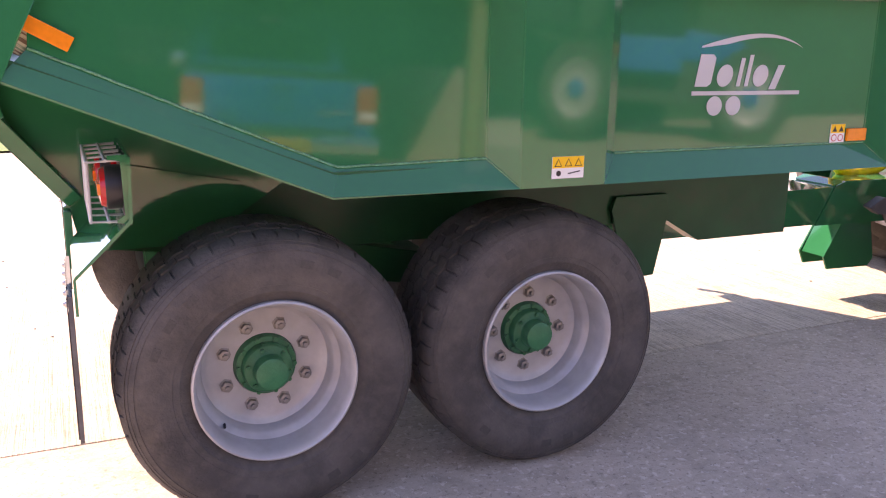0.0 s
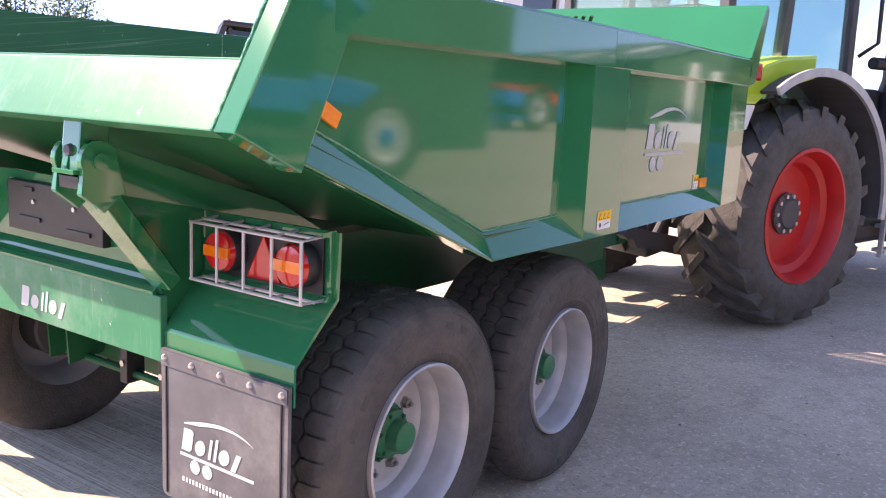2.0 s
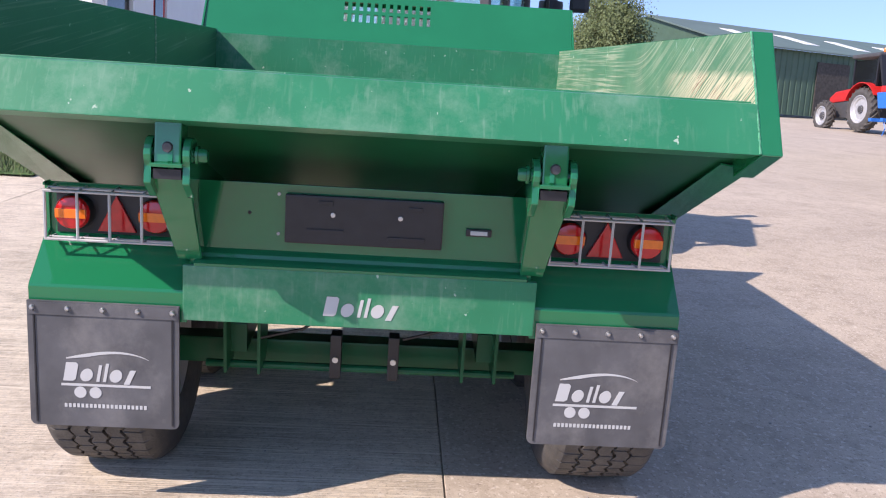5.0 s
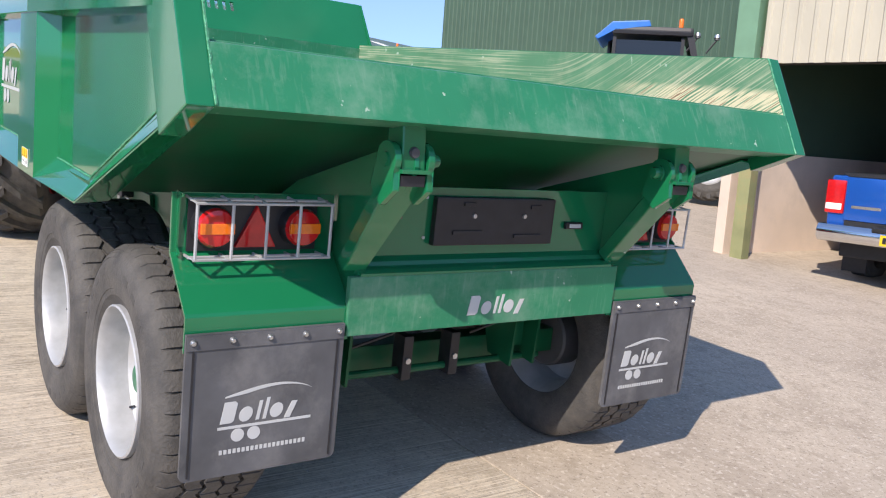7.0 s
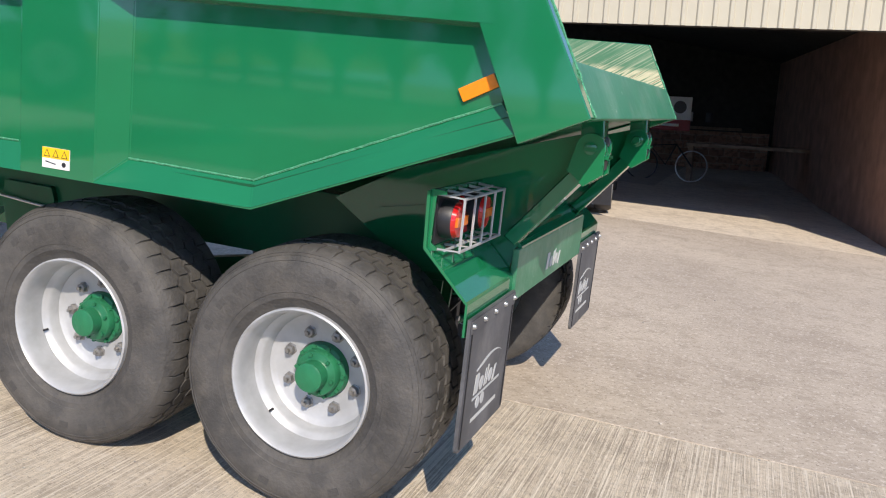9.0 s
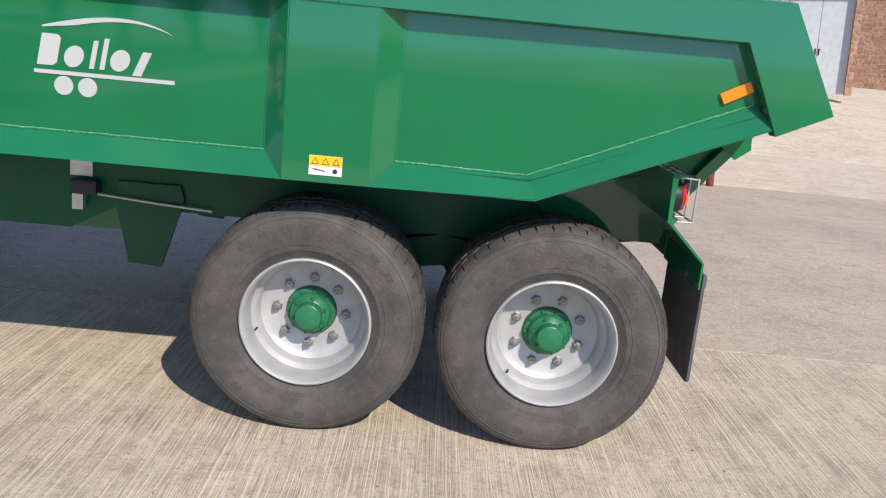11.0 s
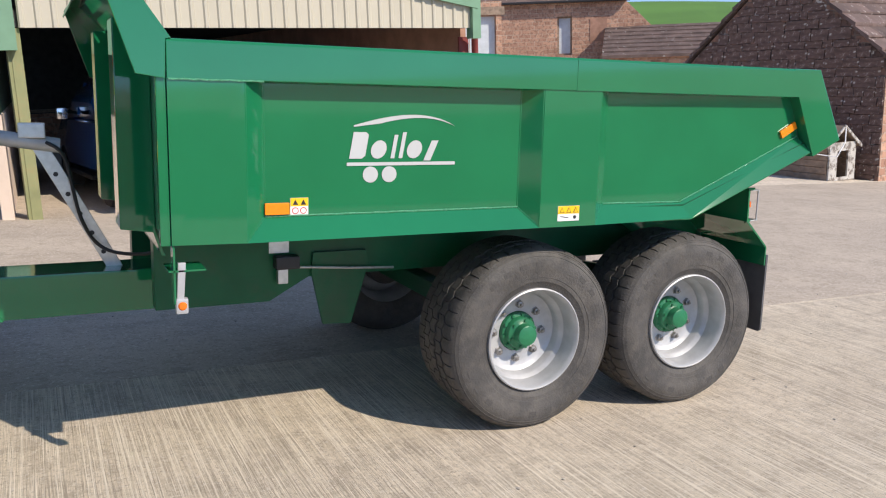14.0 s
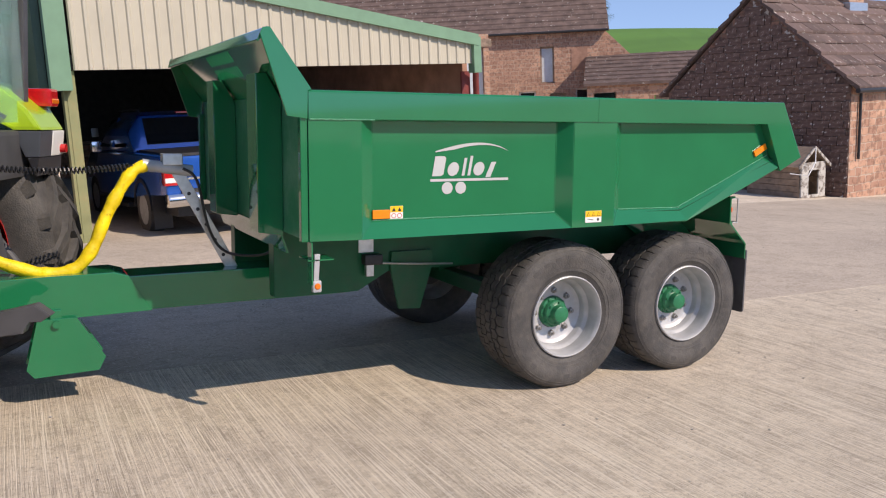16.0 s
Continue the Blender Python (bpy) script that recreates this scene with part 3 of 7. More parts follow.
for s in (1, -1):
    b = bmesh.new()
    quads = [
        [(2.26, W1, ZO), (1.97, W1, ZO), (1.97, W1, ZT), (2.26, W1, ZT)],
        [(1.97, W1, ZT), (1.97, W1, ZO), (1.885, W0, ZI), (1.885, W0, ZT)],
        [(1.885, W0, ZI), (0.70, W0, ZI), (0.70, W0, ZT), (1.885, W0, ZT)],
        [(1.97, W1, ZO), (0.62, W1, ZO), (0.70, W0, ZI), (1.885, W0, ZI)],
        [(0.70, W0, ZI), (0.62, W1, ZO), (0.62, W1, ZT), (0.70, W0, ZT)],
        [(0.62, W1, ZO), (0.30, W1, ZO), (0.30, W1, ZT), (0.62, W1, ZT)],
        [(0.30, W1, ZO), (0.215, W0, ZI), (0.215, W0, ZT), (0.30, W1, ZT)],
        [(0.215, W0, ZI), (-0.275, W0, 1.142), (-0.275, W0, ZT), (0.215, W0, ZT)],
        [(0.30, W1, ZO), (-0.309, W1, ZO), (-0.275, W0, 1.142), (0.215, W0, ZI)],
        [(-0.275, W0, 1.142), (-1.075, W0, 1.475), (-1.06, W0, ZT), (-0.275, W0, ZT)],
        [(-0.309, W1, ZO), (-1.148, W1, 1.40), (-1.075, W0, 1.475), (-0.275, W0, 1.142)],
    ]
    for q in quads:
        quad_bm([(x, s * y, z) for x, y, z in q], bm=b)
    bmesh.ops.remove_doubles(b, verts=b.verts, dist=1e-4)
    taper(b)
    es = [e for e in b.edges if len(e.link_faces) == 2 and e.calc_face_angle(0) > 0.2]
    bmesh.ops.bevel(b, geom=es, offset=0.004, segments=2, affect="EDGES")
    side = part("side_panel", b, GREEN, trailer)
    ret = quad_bm([(-0.309, s * (W1 - 0.002), ZO), (-1.148, s * (W1 - 0.002), 1.40), (-1.125, s * 1.17, 1.412), (-0.30, s * 1.17, 1.072)], [(1.97, s * (W1 - 0.002), ZO), (-0.309, s * (W1 - 0.002), ZO), (-0.30, s * 1.17, 1.072), (1.97, s * 1.17, 1.072)])
    bmesh.ops.remove_doubles(ret, verts=ret.verts, dist=1e-4)
    part("sill_return", solid(taper(ret), 0.006), GREEN, trailer)
    # welds along the sill
    wb = bmesh.new()
    for a, c in (((1.885, ZI), (0.70, ZI)), ((-0.275, 1.142), (-1.075, 1.475)), ((0.215, ZI), (-0.275, 1.142))):
        n = int(math.dist(a, c) / 0.025)
        tube_bm([(a[0] + (c[0] - a[0]) * k / n, s * (W0 + 0.002 + 0.0015 * random.random()), a[1] + (c[1] - a[1]) * k / n + 0.002 * random.random()) for k in range(n + 1)], 0.0038, 5, wb)
    tube_bm([(2.255 - 0.355 * k / 20, s * (W1 + 0.0035 + 0.0015 * random.random()), 1.688 + 0.002 * random.random()) for k in range(21)], 0.0038, 5, wb)
    part("weld", taper(wb), WELD, side)
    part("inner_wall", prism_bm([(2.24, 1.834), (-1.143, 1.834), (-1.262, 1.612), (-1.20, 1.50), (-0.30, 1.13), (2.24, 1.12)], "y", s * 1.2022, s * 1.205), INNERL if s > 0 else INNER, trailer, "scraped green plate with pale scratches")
    part("wall_weld", tube_bm([(0.77, s * 1.2022, 1.83), (0.765, s * 1.2022, 1.5), (0.77, s * 1.2022, 1.13)], 0.004, 6), INNER, trailer, "pale weld line")
    part("top_rail", taper(prism_bm([(s * 1.2055, 1.68), (s * 1.308, 1.69), (s * 1.308, 1.826), (s * 1.30, 1.836), (s * 1.2055, 1.836)], "x", 0.45, 2.26, 0.003, bm=prism_bm([(s * 1.2055, 1.68), (s * 1.308, 1.69), (s * 1.308, 1.826), (s * 1.30, 1.836), (s * 1.2055, 1.836)], "x", -1.05, 0.449))), GREEN, trailer)
    part("corner_post", prism_bm([(-1.145, 1.838), (-0.95, 1.838), (-1.0, 1.69), (-1.150, 1.370), (-1.347, 1.462)], "y", s * 1.2075, s * 1.276, 0.005), GREEN, trailer)
    seam = [(-1.344, s * 1.2045, 1.465), (-1.268, s * 1.2045, 1.610), (-1.146, s * 1.2045, 1.836)]
    part("post_weld", tube_bm([Vector(seam[0]).lerp(Vector(seam[1]), k / 9) + Vector((random.uniform(-0.002, 0.002), 0, 0)) for k in range(9)] + [Vector(seam[1]).lerp(Vector(seam[2]), k / 12) + Vector((random.uniform(-0.002, 0.002), 0, 0)) for k in range(13)], 0.0042, 6), WELD, trailer, "pale weld line", smooth=True)
    part("wing", prism_bm([(2.265, 1.69), (2.265, 1.836), (2.24, 1.836), (2.45, 2.135), (2.485, 2.13), (2.50, 2.10), (2.37, 1.705)], "y", s * 1.295, s * 1.308, 0.003), GREEN, trailer)
    part("side_reflector", prism_bm([(x + (0.0 if s > 0 else -0.022), z) for x, z in ((-1.044, 1.558), (-1.064, 1.522), (-0.961, 1.467), (-0.941, 1.503))], "y", s * (W0 - 0.017), s * (W0 - 0.004), 0.003), AMBER, trailer, "amber plastic reflector")
    part("side_reflector", box_bm(1.785, 1.886, s * (W0 + 0.002), s * (W0 + 0.014), 1.158, 1.206, 0.003), AMBER, trailer, "amber plastic reflector")

# floor, rear chute and beam
b = quad_bm([(2.24, 1.24, 1.10), (2.24, -1.24, 1.10), (-0.30, -1.24, 1.10), (-0.30, 1.24, 1.10)], [(-0.30, 1.24, 1.10), (-0.30, -1.24, 1.10), (-1.26, -1.24, 1.47), (-1.26, 1.24, 1.47)])
bmesh.ops.remove_doubles(b, verts=b.verts, dist=1e-4)
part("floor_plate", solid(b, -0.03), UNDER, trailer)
part("rear_beam", prism_bm([(-1.347, 1.462), (-1.22, 1.437), (-1.10, 1.54), (-1.253, 1.614), (-1.270, 1.612)], "y", -1.2068, 1.2068, 0.004), BEAM, trailer, "scuffed green rear lip")
part("lip", prism_bm([(-1.243, 1.609), (-1.223, 1.600), (-1.221, 1.610), (-1.241, 1.619)], "y", -1.198, 1.198, 0.003), BEAM, trailer)
# headboard with slotted upper plate
part("headboard", box_bm(2.235, 2.26, -1.294, 1.294, 1.06, 1.81), BEAM, trailer)
b = bmesh.new()
ycuts = [-1.294]
for k in range(12):
    yc = -0.265 + k * 0.0535
    ycuts += [yc - 0.0125, yc + 0.0125]
ycuts.append(1.294)
tcuts = [0.0, 0.42, 0.60, 0.67, 0.85, 1.0]
base, tip = Vector((2.25, 0, 1.80)), Vector((2.47, 0, 2.13))
grid = [[b.verts.new((base.lerp(tip, t).x, y, base.lerp(tip, t).z)) for y in ycuts] for t in tcuts]
for i in range(len(tcuts) - 1):
    for j in range(len(ycuts) - 1):
        if i in (1, 3) and j % 2 == 1:
            continue
        b.faces.new((grid[i][j], grid[i][j + 1], grid[i + 1][j + 1], grid[i + 1][j]))
part("slotted_plate", solid(b, 0.012), GREEN, trailer, "green plate with two rows of slots")
part("top_edge", prism_bm([(2.455, 2.125), (2.485, 2.125), (2.51, 2.07), (2.505, 2.06)], "y", -1.29, 1.29, 0.003), GREEN, trailer)
for y in (0.74, -0.33):
    part("front_column", prism_bm([(2.262, 1.04), (2.262, 1.79), (2.345, 1.935), (2.405, 1.935), (2.405, 1.06)], "y", y - 0.10, y + 0.10, 0.006), GREEN, trailer)
part("front_apron", prism_bm([(2.262, 1.06), (2.275, 1.06), (2.235, 0.93), (2.22, 0.93)], "y", -0.80, 0.80, 0.002), GREEN, trailer)
for s in (1, -1):
    part("front_edge", box_bm(2.262, 2.30, s * 1.25, s * 1.294, 1.06, 1.72, 0.004), GREEN, trailer)

# chassis


def flap_bm(s):
    """Mud flap: a rubber sheet with rounded lower corners, hanging from its strip."""
    y0, y1, z0, r = 0.622, 1.135, 0.347, 0.022
    pts = [(s * y0, 0.80), (s * y1, 0.80)]
    pts += [(s * (y1 - r + r * math.cos(radians(a))), z0 + r - r * math.sin(radians(a))) for a in range(0, 91, 18)]
    pts += [(s * (y0 + r - r * math.sin(radians(a))), z0 + r - r * math.cos(radians(a))) for a in range(0, 91, 18)]
    return prism_bm(pts, "x", -1.036, -1.024)


for s in (1, -1):
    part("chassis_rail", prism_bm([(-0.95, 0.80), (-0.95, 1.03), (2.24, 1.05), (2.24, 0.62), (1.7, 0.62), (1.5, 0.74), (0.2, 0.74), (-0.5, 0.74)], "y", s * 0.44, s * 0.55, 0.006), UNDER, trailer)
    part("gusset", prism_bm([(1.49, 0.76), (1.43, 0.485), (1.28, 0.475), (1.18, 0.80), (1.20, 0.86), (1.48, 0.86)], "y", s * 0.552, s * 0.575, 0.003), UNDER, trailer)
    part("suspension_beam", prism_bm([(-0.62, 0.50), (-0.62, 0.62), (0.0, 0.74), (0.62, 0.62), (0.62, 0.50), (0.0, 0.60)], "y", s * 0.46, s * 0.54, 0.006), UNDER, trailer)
    # cheek plate with hinge, lamps, mud guard
    cheek = part("hinge_cheek", prism_bm([(-1.01, 0.97), (-1.275, 1.29), (-1.295, 1.335), (-1.285, 1.375), (-1.245, 1.395), (-1.19, 1.39), (-0.55, 1.19), (-0.25, 1.03), (-0.60, 0.80), (-0.98, 0.80)], "y", s * 0.575, s * 0.59, 0.002), GREEN, trailer)
    col = bmesh.new()
    vs = []
    for (x, z), hw in (((-1.012, 0.965), 0.042), ((-1.272, 1.288), 0.062)):
        for dx, dz in ((0, 0), (0.045, 0.03)):
            vs += [col.verts.new((x + dx, s * 0.592 + q * hw, z + dz)) for q in (-1, 1)]
    for f in ((0, 1, 5, 4), (2, 3, 7, 6), (0, 2, 6, 4), (1, 3, 7, 5), (0, 1, 3, 2), (4, 5, 7, 6)):
        col.faces.new([vs[i] for i in f])
    bmesh.ops.bevel(col, geom=col.edges[:], offset=0.004, segments=1, affect="EDGES")
    part("hinge_column", col, GREEN, cheek)
    ear = [(-1.245 + 0.054 * math.cos(radians(a)), 1.350 + 0.054 * math.sin(radians(a))) for a in range(-20, 215, 18)]
    for yy in (0.534, 0.650):
        part("hinge_ear", prism_bm(ear + [(-1.300, 1.265), (-1.235, 1.215), (-1.17, 1.265)], "y", s * yy - 0.011, s * yy + 0.011, 0.004), GREEN, cheek)
    part("hinge_pin", lathe_bm([(0.0, s * 0.478), (0.018, s * 0.480), (0.022, s * 0.49), (0.022, s * 0.505), (0.03, s * 0.506), (0.03, s * 0.514), (0.022, s * 0.52), (0.022, s * 0.668), (0.0, s * 0.67)], 20), GREEN, cheek, m=pose(-1.245, 0, 1.350), smooth=True)
    lug = part("hinge_lug", prism_bm([(-1.290, 1.326), (-1.205, 1.305), (-1.195, 1.45), (-1.275, 1.46)], "y", s * 0.552, s * 0.632, 0.006), GREEN, cheek)
    part("grease_cap", lathe_bm([(0.0, -1.296), (0.014, -1.295), (0.018, -1.280), (0.0, -1.280)], 16, axis="x"), GREY, lug, m=pose(0, s * 0.592, 1.375), smooth=True)
    part("lug_edge", box_bm(-1.308, -1.280, s * 0.592 - 0.048, s * 0.592 + 0.048, 1.316, 1.328, 0.002), GREEN, lug)
    part("slot", box_bm(-1.292, -1.26, s * 0.592 - 0.042, s * 0.592 + 0.042, 1.278, 1.309), BLACK, lug)
    guard = part("mud_guard", prism_bm([(-0.845, 1.185), (-0.855, 1.185), (-0.86, 1.005), (-1.012, 0.855), (-1.018, 0.845), (-1.018, 0.74), (-1.010, 0.74), (-1.010, 0.845), (-0.85, 1.0)], "y", s * 0.60, s * 1.135), GREEN, trailer)
    part("end_plate", prism_bm([(-0.85, 1.19), (-0.905, 1.188), (-0.905, 1.178), (-0.872, 1.172), (-0.868, 1.02), (-0.89, 1.005), (-0.89, 0.998), (-0.85, 0.99)], "y", s * 1.115, s * 1.121), GREEN, guard)
    part("stay", prism_bm([(-0.855, 1.10), (-0.45, 1.02), (-0.45, 0.95), (-0.855, 0.99)], "y", s * 0.60, s * 0.61), GREEN, guard)
    # tail lamps
    for y in (0.735, 1.02):
        lamp = part("tail_lamp", lathe_bm([(0.0, -0.86), (0.064, -0.86), (0.064, -0.905), (0.060, -0.912), (0.0, -0.912)], 32, axis="x"), BLACK, guard, "round red and amber tail lamp", m=pose(0, s * y, 1.087), smooth=True)
        part("lens", lathe_bm([(0.0, -0.932), (0.03, -0.931), (0.054, -0.926), (0.060, -0.912), (0.0, -0.912)], 32, axis="x"), REDLENS, lamp, smooth=True)
        part("amber_band", box_bm(-0.9345, -0.914, -0.052, 0.052, -0.016, 0.016, 0.002), AMBERLENS, lamp)
    part("triangle_reflector", prism_bm([(s * 0.81, 1.02), (s * 0.945, 1.02), (s * 0.878, 1.150)], "x", -0.862, -0.885, 0.004), REDLENS, guard, "red triangular reflector")
    part("lamp_panel", box_bm(-0.868, -0.861, s * 0.665, s * 1.09, 1.008, 1.166, 0.002), BLACK, guard, "black lamp backing panel")
    xa, xb, za, zb = -0.86, -0.958, 1.0, 1.168
    wires = [[(xa, s * y, zb + 0.006), (xb, s * y, zb), (xb, s * y, za), (xa, s * y, za - 0.004)] for y in (0.66 + 0.435 * k / 4 for k in range(5))]
    wires += [[(x, s * 0.655, z), (x, s * 1.10, z)] for x, z in ((xb, zb), (xb, za), (-0.91, zb + 0.004), (-0.91, za - 0.002))]
    for line in wires:
        part("cage_wire", tube_bm(line, 0.0052, 6), SILVER, guard, "thin galvanised guard wire")
    # mud flap with bolts and white print
    flap = part("mud_flap", flap_bm(s), RUBBER, trailer, "black rubber mud flap with white print", m=None)
    part("clamp_strip", box_bm(-1.040, -1.037, s * 0.624, s * 1.133, 0.752, 0.795, 0.001), RUBBER, flap)
    for k in range(5):
        part("bolt", lathe_bm([(0.0, -1.05), (0.006, -1.049), (0.0105, -1.042), (0.0105, -1.036), (0.0, -1.036)], 14, axis="x"), STEEL, flap, m=pose(0, s * (0.643 + 0.118 * k), 0.777), smooth=True)
    for y in (0.645, 1.112):
        part("rib_line", box_bm(-1.040, -1.036, s * y - 0.0025, s * y + 0.0025, 0.36, 0.75), BLACK, flap)

part("rear_panel", prism_bm([(-0.955, 0.98), (-0.955, 1.235), (-0.94, 1.235), (-0.94, 0.98)], "y", -0.575, 0.575, 0.002), GREEN, trailer)
part("rear_ledge", prism_bm([(-0.955, 1.0), (-0.955, 0.975), (-1.028, 0.942), (-1.029, 0.957), (-1.012, 0.968), (-1.004, 0.960), (-0.985, 0.972), (-0.978, 0.985)], "y", -0.575, 0.575, 0.002), GREEN, trailer)
sill = part("rear_sill", box_bm(-1.03, -1.005, -0.612, 0.612, 0.752, 0.948, 0.005), BEAM, trailer, "scuffed green rear sill with pale print")
plate = part("plate_holder", box_bm(-0.985, -0.957, -0.272, 0.275, 1.035, 1.205, 0.006), BLACK, trailer, "empty black plastic plate holder")
for y in (0.11, -0.123):
    part("screw", lathe_bm([(0.0, -0.992), (0.008, -0.991), (0.009, -0.985), (0.0, -0.985)], 14, axis="x"), STEEL, plate, m=pose(0, y, 1.141), smooth=True)
for y0, y1, z in ((0.07, 0.20, 1.075), (-0.21, -0.08, 1.06), (0.11, 0.16, 1.175), (-0.20, -0.15, 1.168)):
    part("clip", box_bm(-0.991, -0.985, y0, y1, z, z + 0.014, 0.002), BLACK, plate)
led = part("work_light", box_bm(-0.972, -0.957, -0.445, -0.355, 1.088, 1.115, 0.005), BLACK, trailer, "small clear reversing lamp")
part("lens", box_bm(-0.976, -0.972, -0.43, -0.37, 1.094, 1.109, 0.002), WHITE, led)
for y, z in ((0.30, 1.20), (0.30, 1.06), (0.40, 1.13)):
    part("rivet", lathe_bm([(0.0, -0.961), (0.006, -0.959), (0.006, -0.955), (0.0, -0.955)], 10, axis="x"), WHITE if y < 0.35 else BLACK, trailer, m=pose(0, y, z))

# axles, drums and rear cross gear
for x in (0.522, -0.461):
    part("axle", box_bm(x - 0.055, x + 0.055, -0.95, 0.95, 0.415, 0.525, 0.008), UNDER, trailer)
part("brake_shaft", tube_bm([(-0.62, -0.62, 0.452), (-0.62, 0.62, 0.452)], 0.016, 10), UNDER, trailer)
for y in (0.105, -0.125):
    clev = part("brake_clevis", box_bm(-0.66, -0.58, y - 0.022, y + 0.022, 0.42, 0.60, 0.006), BLACK, trailer, "black brake lever bracket")
    part("pin", lathe_bm([(0.0, -0.668), (0.012, -0.668), (0.012, -0.66), (0.0, -0.66)], 12, axis="x"), STEEL, clev, m=pose(0, y, 0.50))
for s in (1, -1):
    for y in (0.40, 0.53):
        part("hanger_plate", prism_bm([(-0.70, 0.44), (-0.72, 0.76), (-0.45, 0.76), (-0.55, 0.46)], "y", s * y - 0.006, s * y + 0.006), UNDER, trailer)

for y0, y1, z in ((-0.42, -0.16, 0.66), (0.12, 0.40, 0.64)):
    part("air_line", tube_bm([(-0.70, y0, z + 0.07), (-0.72, y0 * 0.6 + y1 * 0.4, z), (-0.70, y1, z - 0.05)], 0.006, 7), CABLE, trailer, smooth=True)
part("air_tank", lathe_bm([(0.0, -0.30), (0.07, -0.295), (0.10, -0.27), (0.10, 0.27), (0.07, 0.295), (0.0, 0.30)], 24), BLACK, trailer, "black air tank", m=pose(-0.15, 0, 0.70), smooth=True)

# drawbar, jack, hose post
part("drawbar", prism_bm([(1.6, 0.53), (1.6, 0.74), (3.9, 0.745), (4.02, 0.70), (4.02, 0.60), (3.7, 0.53)], "y", -0.15, 0.15, 0.008), GREEN, trailer)
part("drawbar_head", prism_bm([(2.89, 0.525), (3.02, 0.75), (3.10, 0.775), (3.85, 0.77), (4.0, 0.70), (4.0, 0.56), (3.65, 0.515)], "y", -0.158, 0.158, 0.006), GREEN, trailer)
part("coupling_eye", lathe_bm([(0.045, -0.02), (0.075, -0.02), (0.075, 0.02), (0.045, 0.02)], 28, axis="z", close=True), STEEL, trailer, m=pose(4.09, 0, 0.63), smooth=True)
jack = part("jack_foot", prism_bm([(3.32, 0.53), (3.53, 0.53), (3.60, 0.24), (3.56, 0.19), (3.21, 0.20), (3.17, 0.28)], "y", 0.185, 0.197, 0.002), GREEN, trailer)
part("jack_side", prism_bm([(3.32, 0.53), (3.53, 0.53), (3.60, 0.24), (3.56, 0.19), (3.21, 0.20), (3.17, 0.28)], "y", 0.0, 0.012, 0.002), GREEN, jack)
part("jack_back", prism_bm([(3.18, 0.28), (3.32, 0.53), (3.33, 0.53), (3.19, 0.28)], "y", 0.012, 0.185), GREEN, jack)
part("pivot_bolt", lathe_bm([(0.0, 0.15), (0.022, 0.15), (0.022, 0.22), (0.0, 0.22)], 14), GREEN, jack, m=pose(3.43, 0, 0.50), smooth=True)
part("jack_lug", box_bm(3.40, 3.46, 0.158, 0.185, 0.46, 0.58, 0.004), GREEN, jack)
post = part("hose_post", prism_bm([(2.33, 0.74), (2.41, 0.74), (2.73, 1.36), (2.66, 1.38)], "y", -0.012, 0.012, 0.003), STEEL, trailer, "galvanised hose support post with holes")
part("hose_tube", tube_bm([(2.60, 0.0, 1.36), (2.90, 0.02, 1.405)], 0.037, 20), SILVER, post, smooth=True)
part("socket_plate", box_bm(2.66, 2.78, -0.05, 0.05, 1.40, 1.47, 0.006), STEEL, post)
for k in range(5):
    z = 0.82 + 0.1 * k
    part("hole", lathe_bm([(0.0, 0.0125), (0.012, 0.0125), (0.012, 0.014), (0.0, 0.014)], 12), BLACK, post, m=pose(2.38 + (z - 0.74) * 0.508, 0, z))


def bend(pts, n=8):
    """A smooth line through the points."""
    out, v = [], [Vector(p) for p in pts]
    for i in range(len(v) - 1):
        a, b_, c, d = v[max(i - 1, 0)], v[i], v[i + 1], v[min(i + 2, len(v) - 1)]
        for k in range(n):
            t = k / n
            out.append(0.5 * ((2 * b_) + (c - a) * t + (2 * a - 5 * b_ + 4 * c - d) * t * t + (3 * b_ - a - 3 * c + d) * t ** 3))
    return out + [v[-1]]


line = bend([(2.88, 0.02, 1.40), (2.96, 0.03, 1.36), (3.05, 0.04, 1.23), (3.13, 0.05, 1.08), (3.20, 0.06, 0.92), (3.30, 0.06, 0.80), (3.43, 0.06, 0.775), (3.56, 0.05, 0.80), (3.75, 0.05, 0.88), (3.95, 0.05, 1.0)], 7)
part("hose_sleeve", tube_bm(line, [0.036 + 0.003 * math.sin(0.9 * k) + 0.004 * random.random() for k in range(len(line))], 12), YSLEEVE, trailer, "yellow fabric hose sleeve", smooth=True)
coil = []
for k in range(61 * 7):
    t = k / (61 * 7 - 1)
    c = Vector((2.78 + 1.35 * t, 0.02 + 0.15 * t, 1.42 - 0.07 * math.sin(math.pi * t) + 0.06 * t))
    a = 2 * math.pi * k / 7
    r = 0.017 if 0.15 < t < 0.95 else 0.003
    coil.append(c + Vector((0, r * math.cos(a), r * math.sin(a))))
part("coiled_cable", tube_bm(coil, 0.006, 5), CABLE, trailer, "black coiled electric cable", smooth=True)
part("brake_hose", tube_bm(bend([(2.66, 0.04, 1.38), (2.58, 0.06, 1.30), (2.52, 0.08, 1.0), (2.42, 0.1, 0.85), (2.24, 0.25, 0.84), (2.15, 0.4, 0.92)]), 0.009, 8), CABLE, trailer, smooth=True)
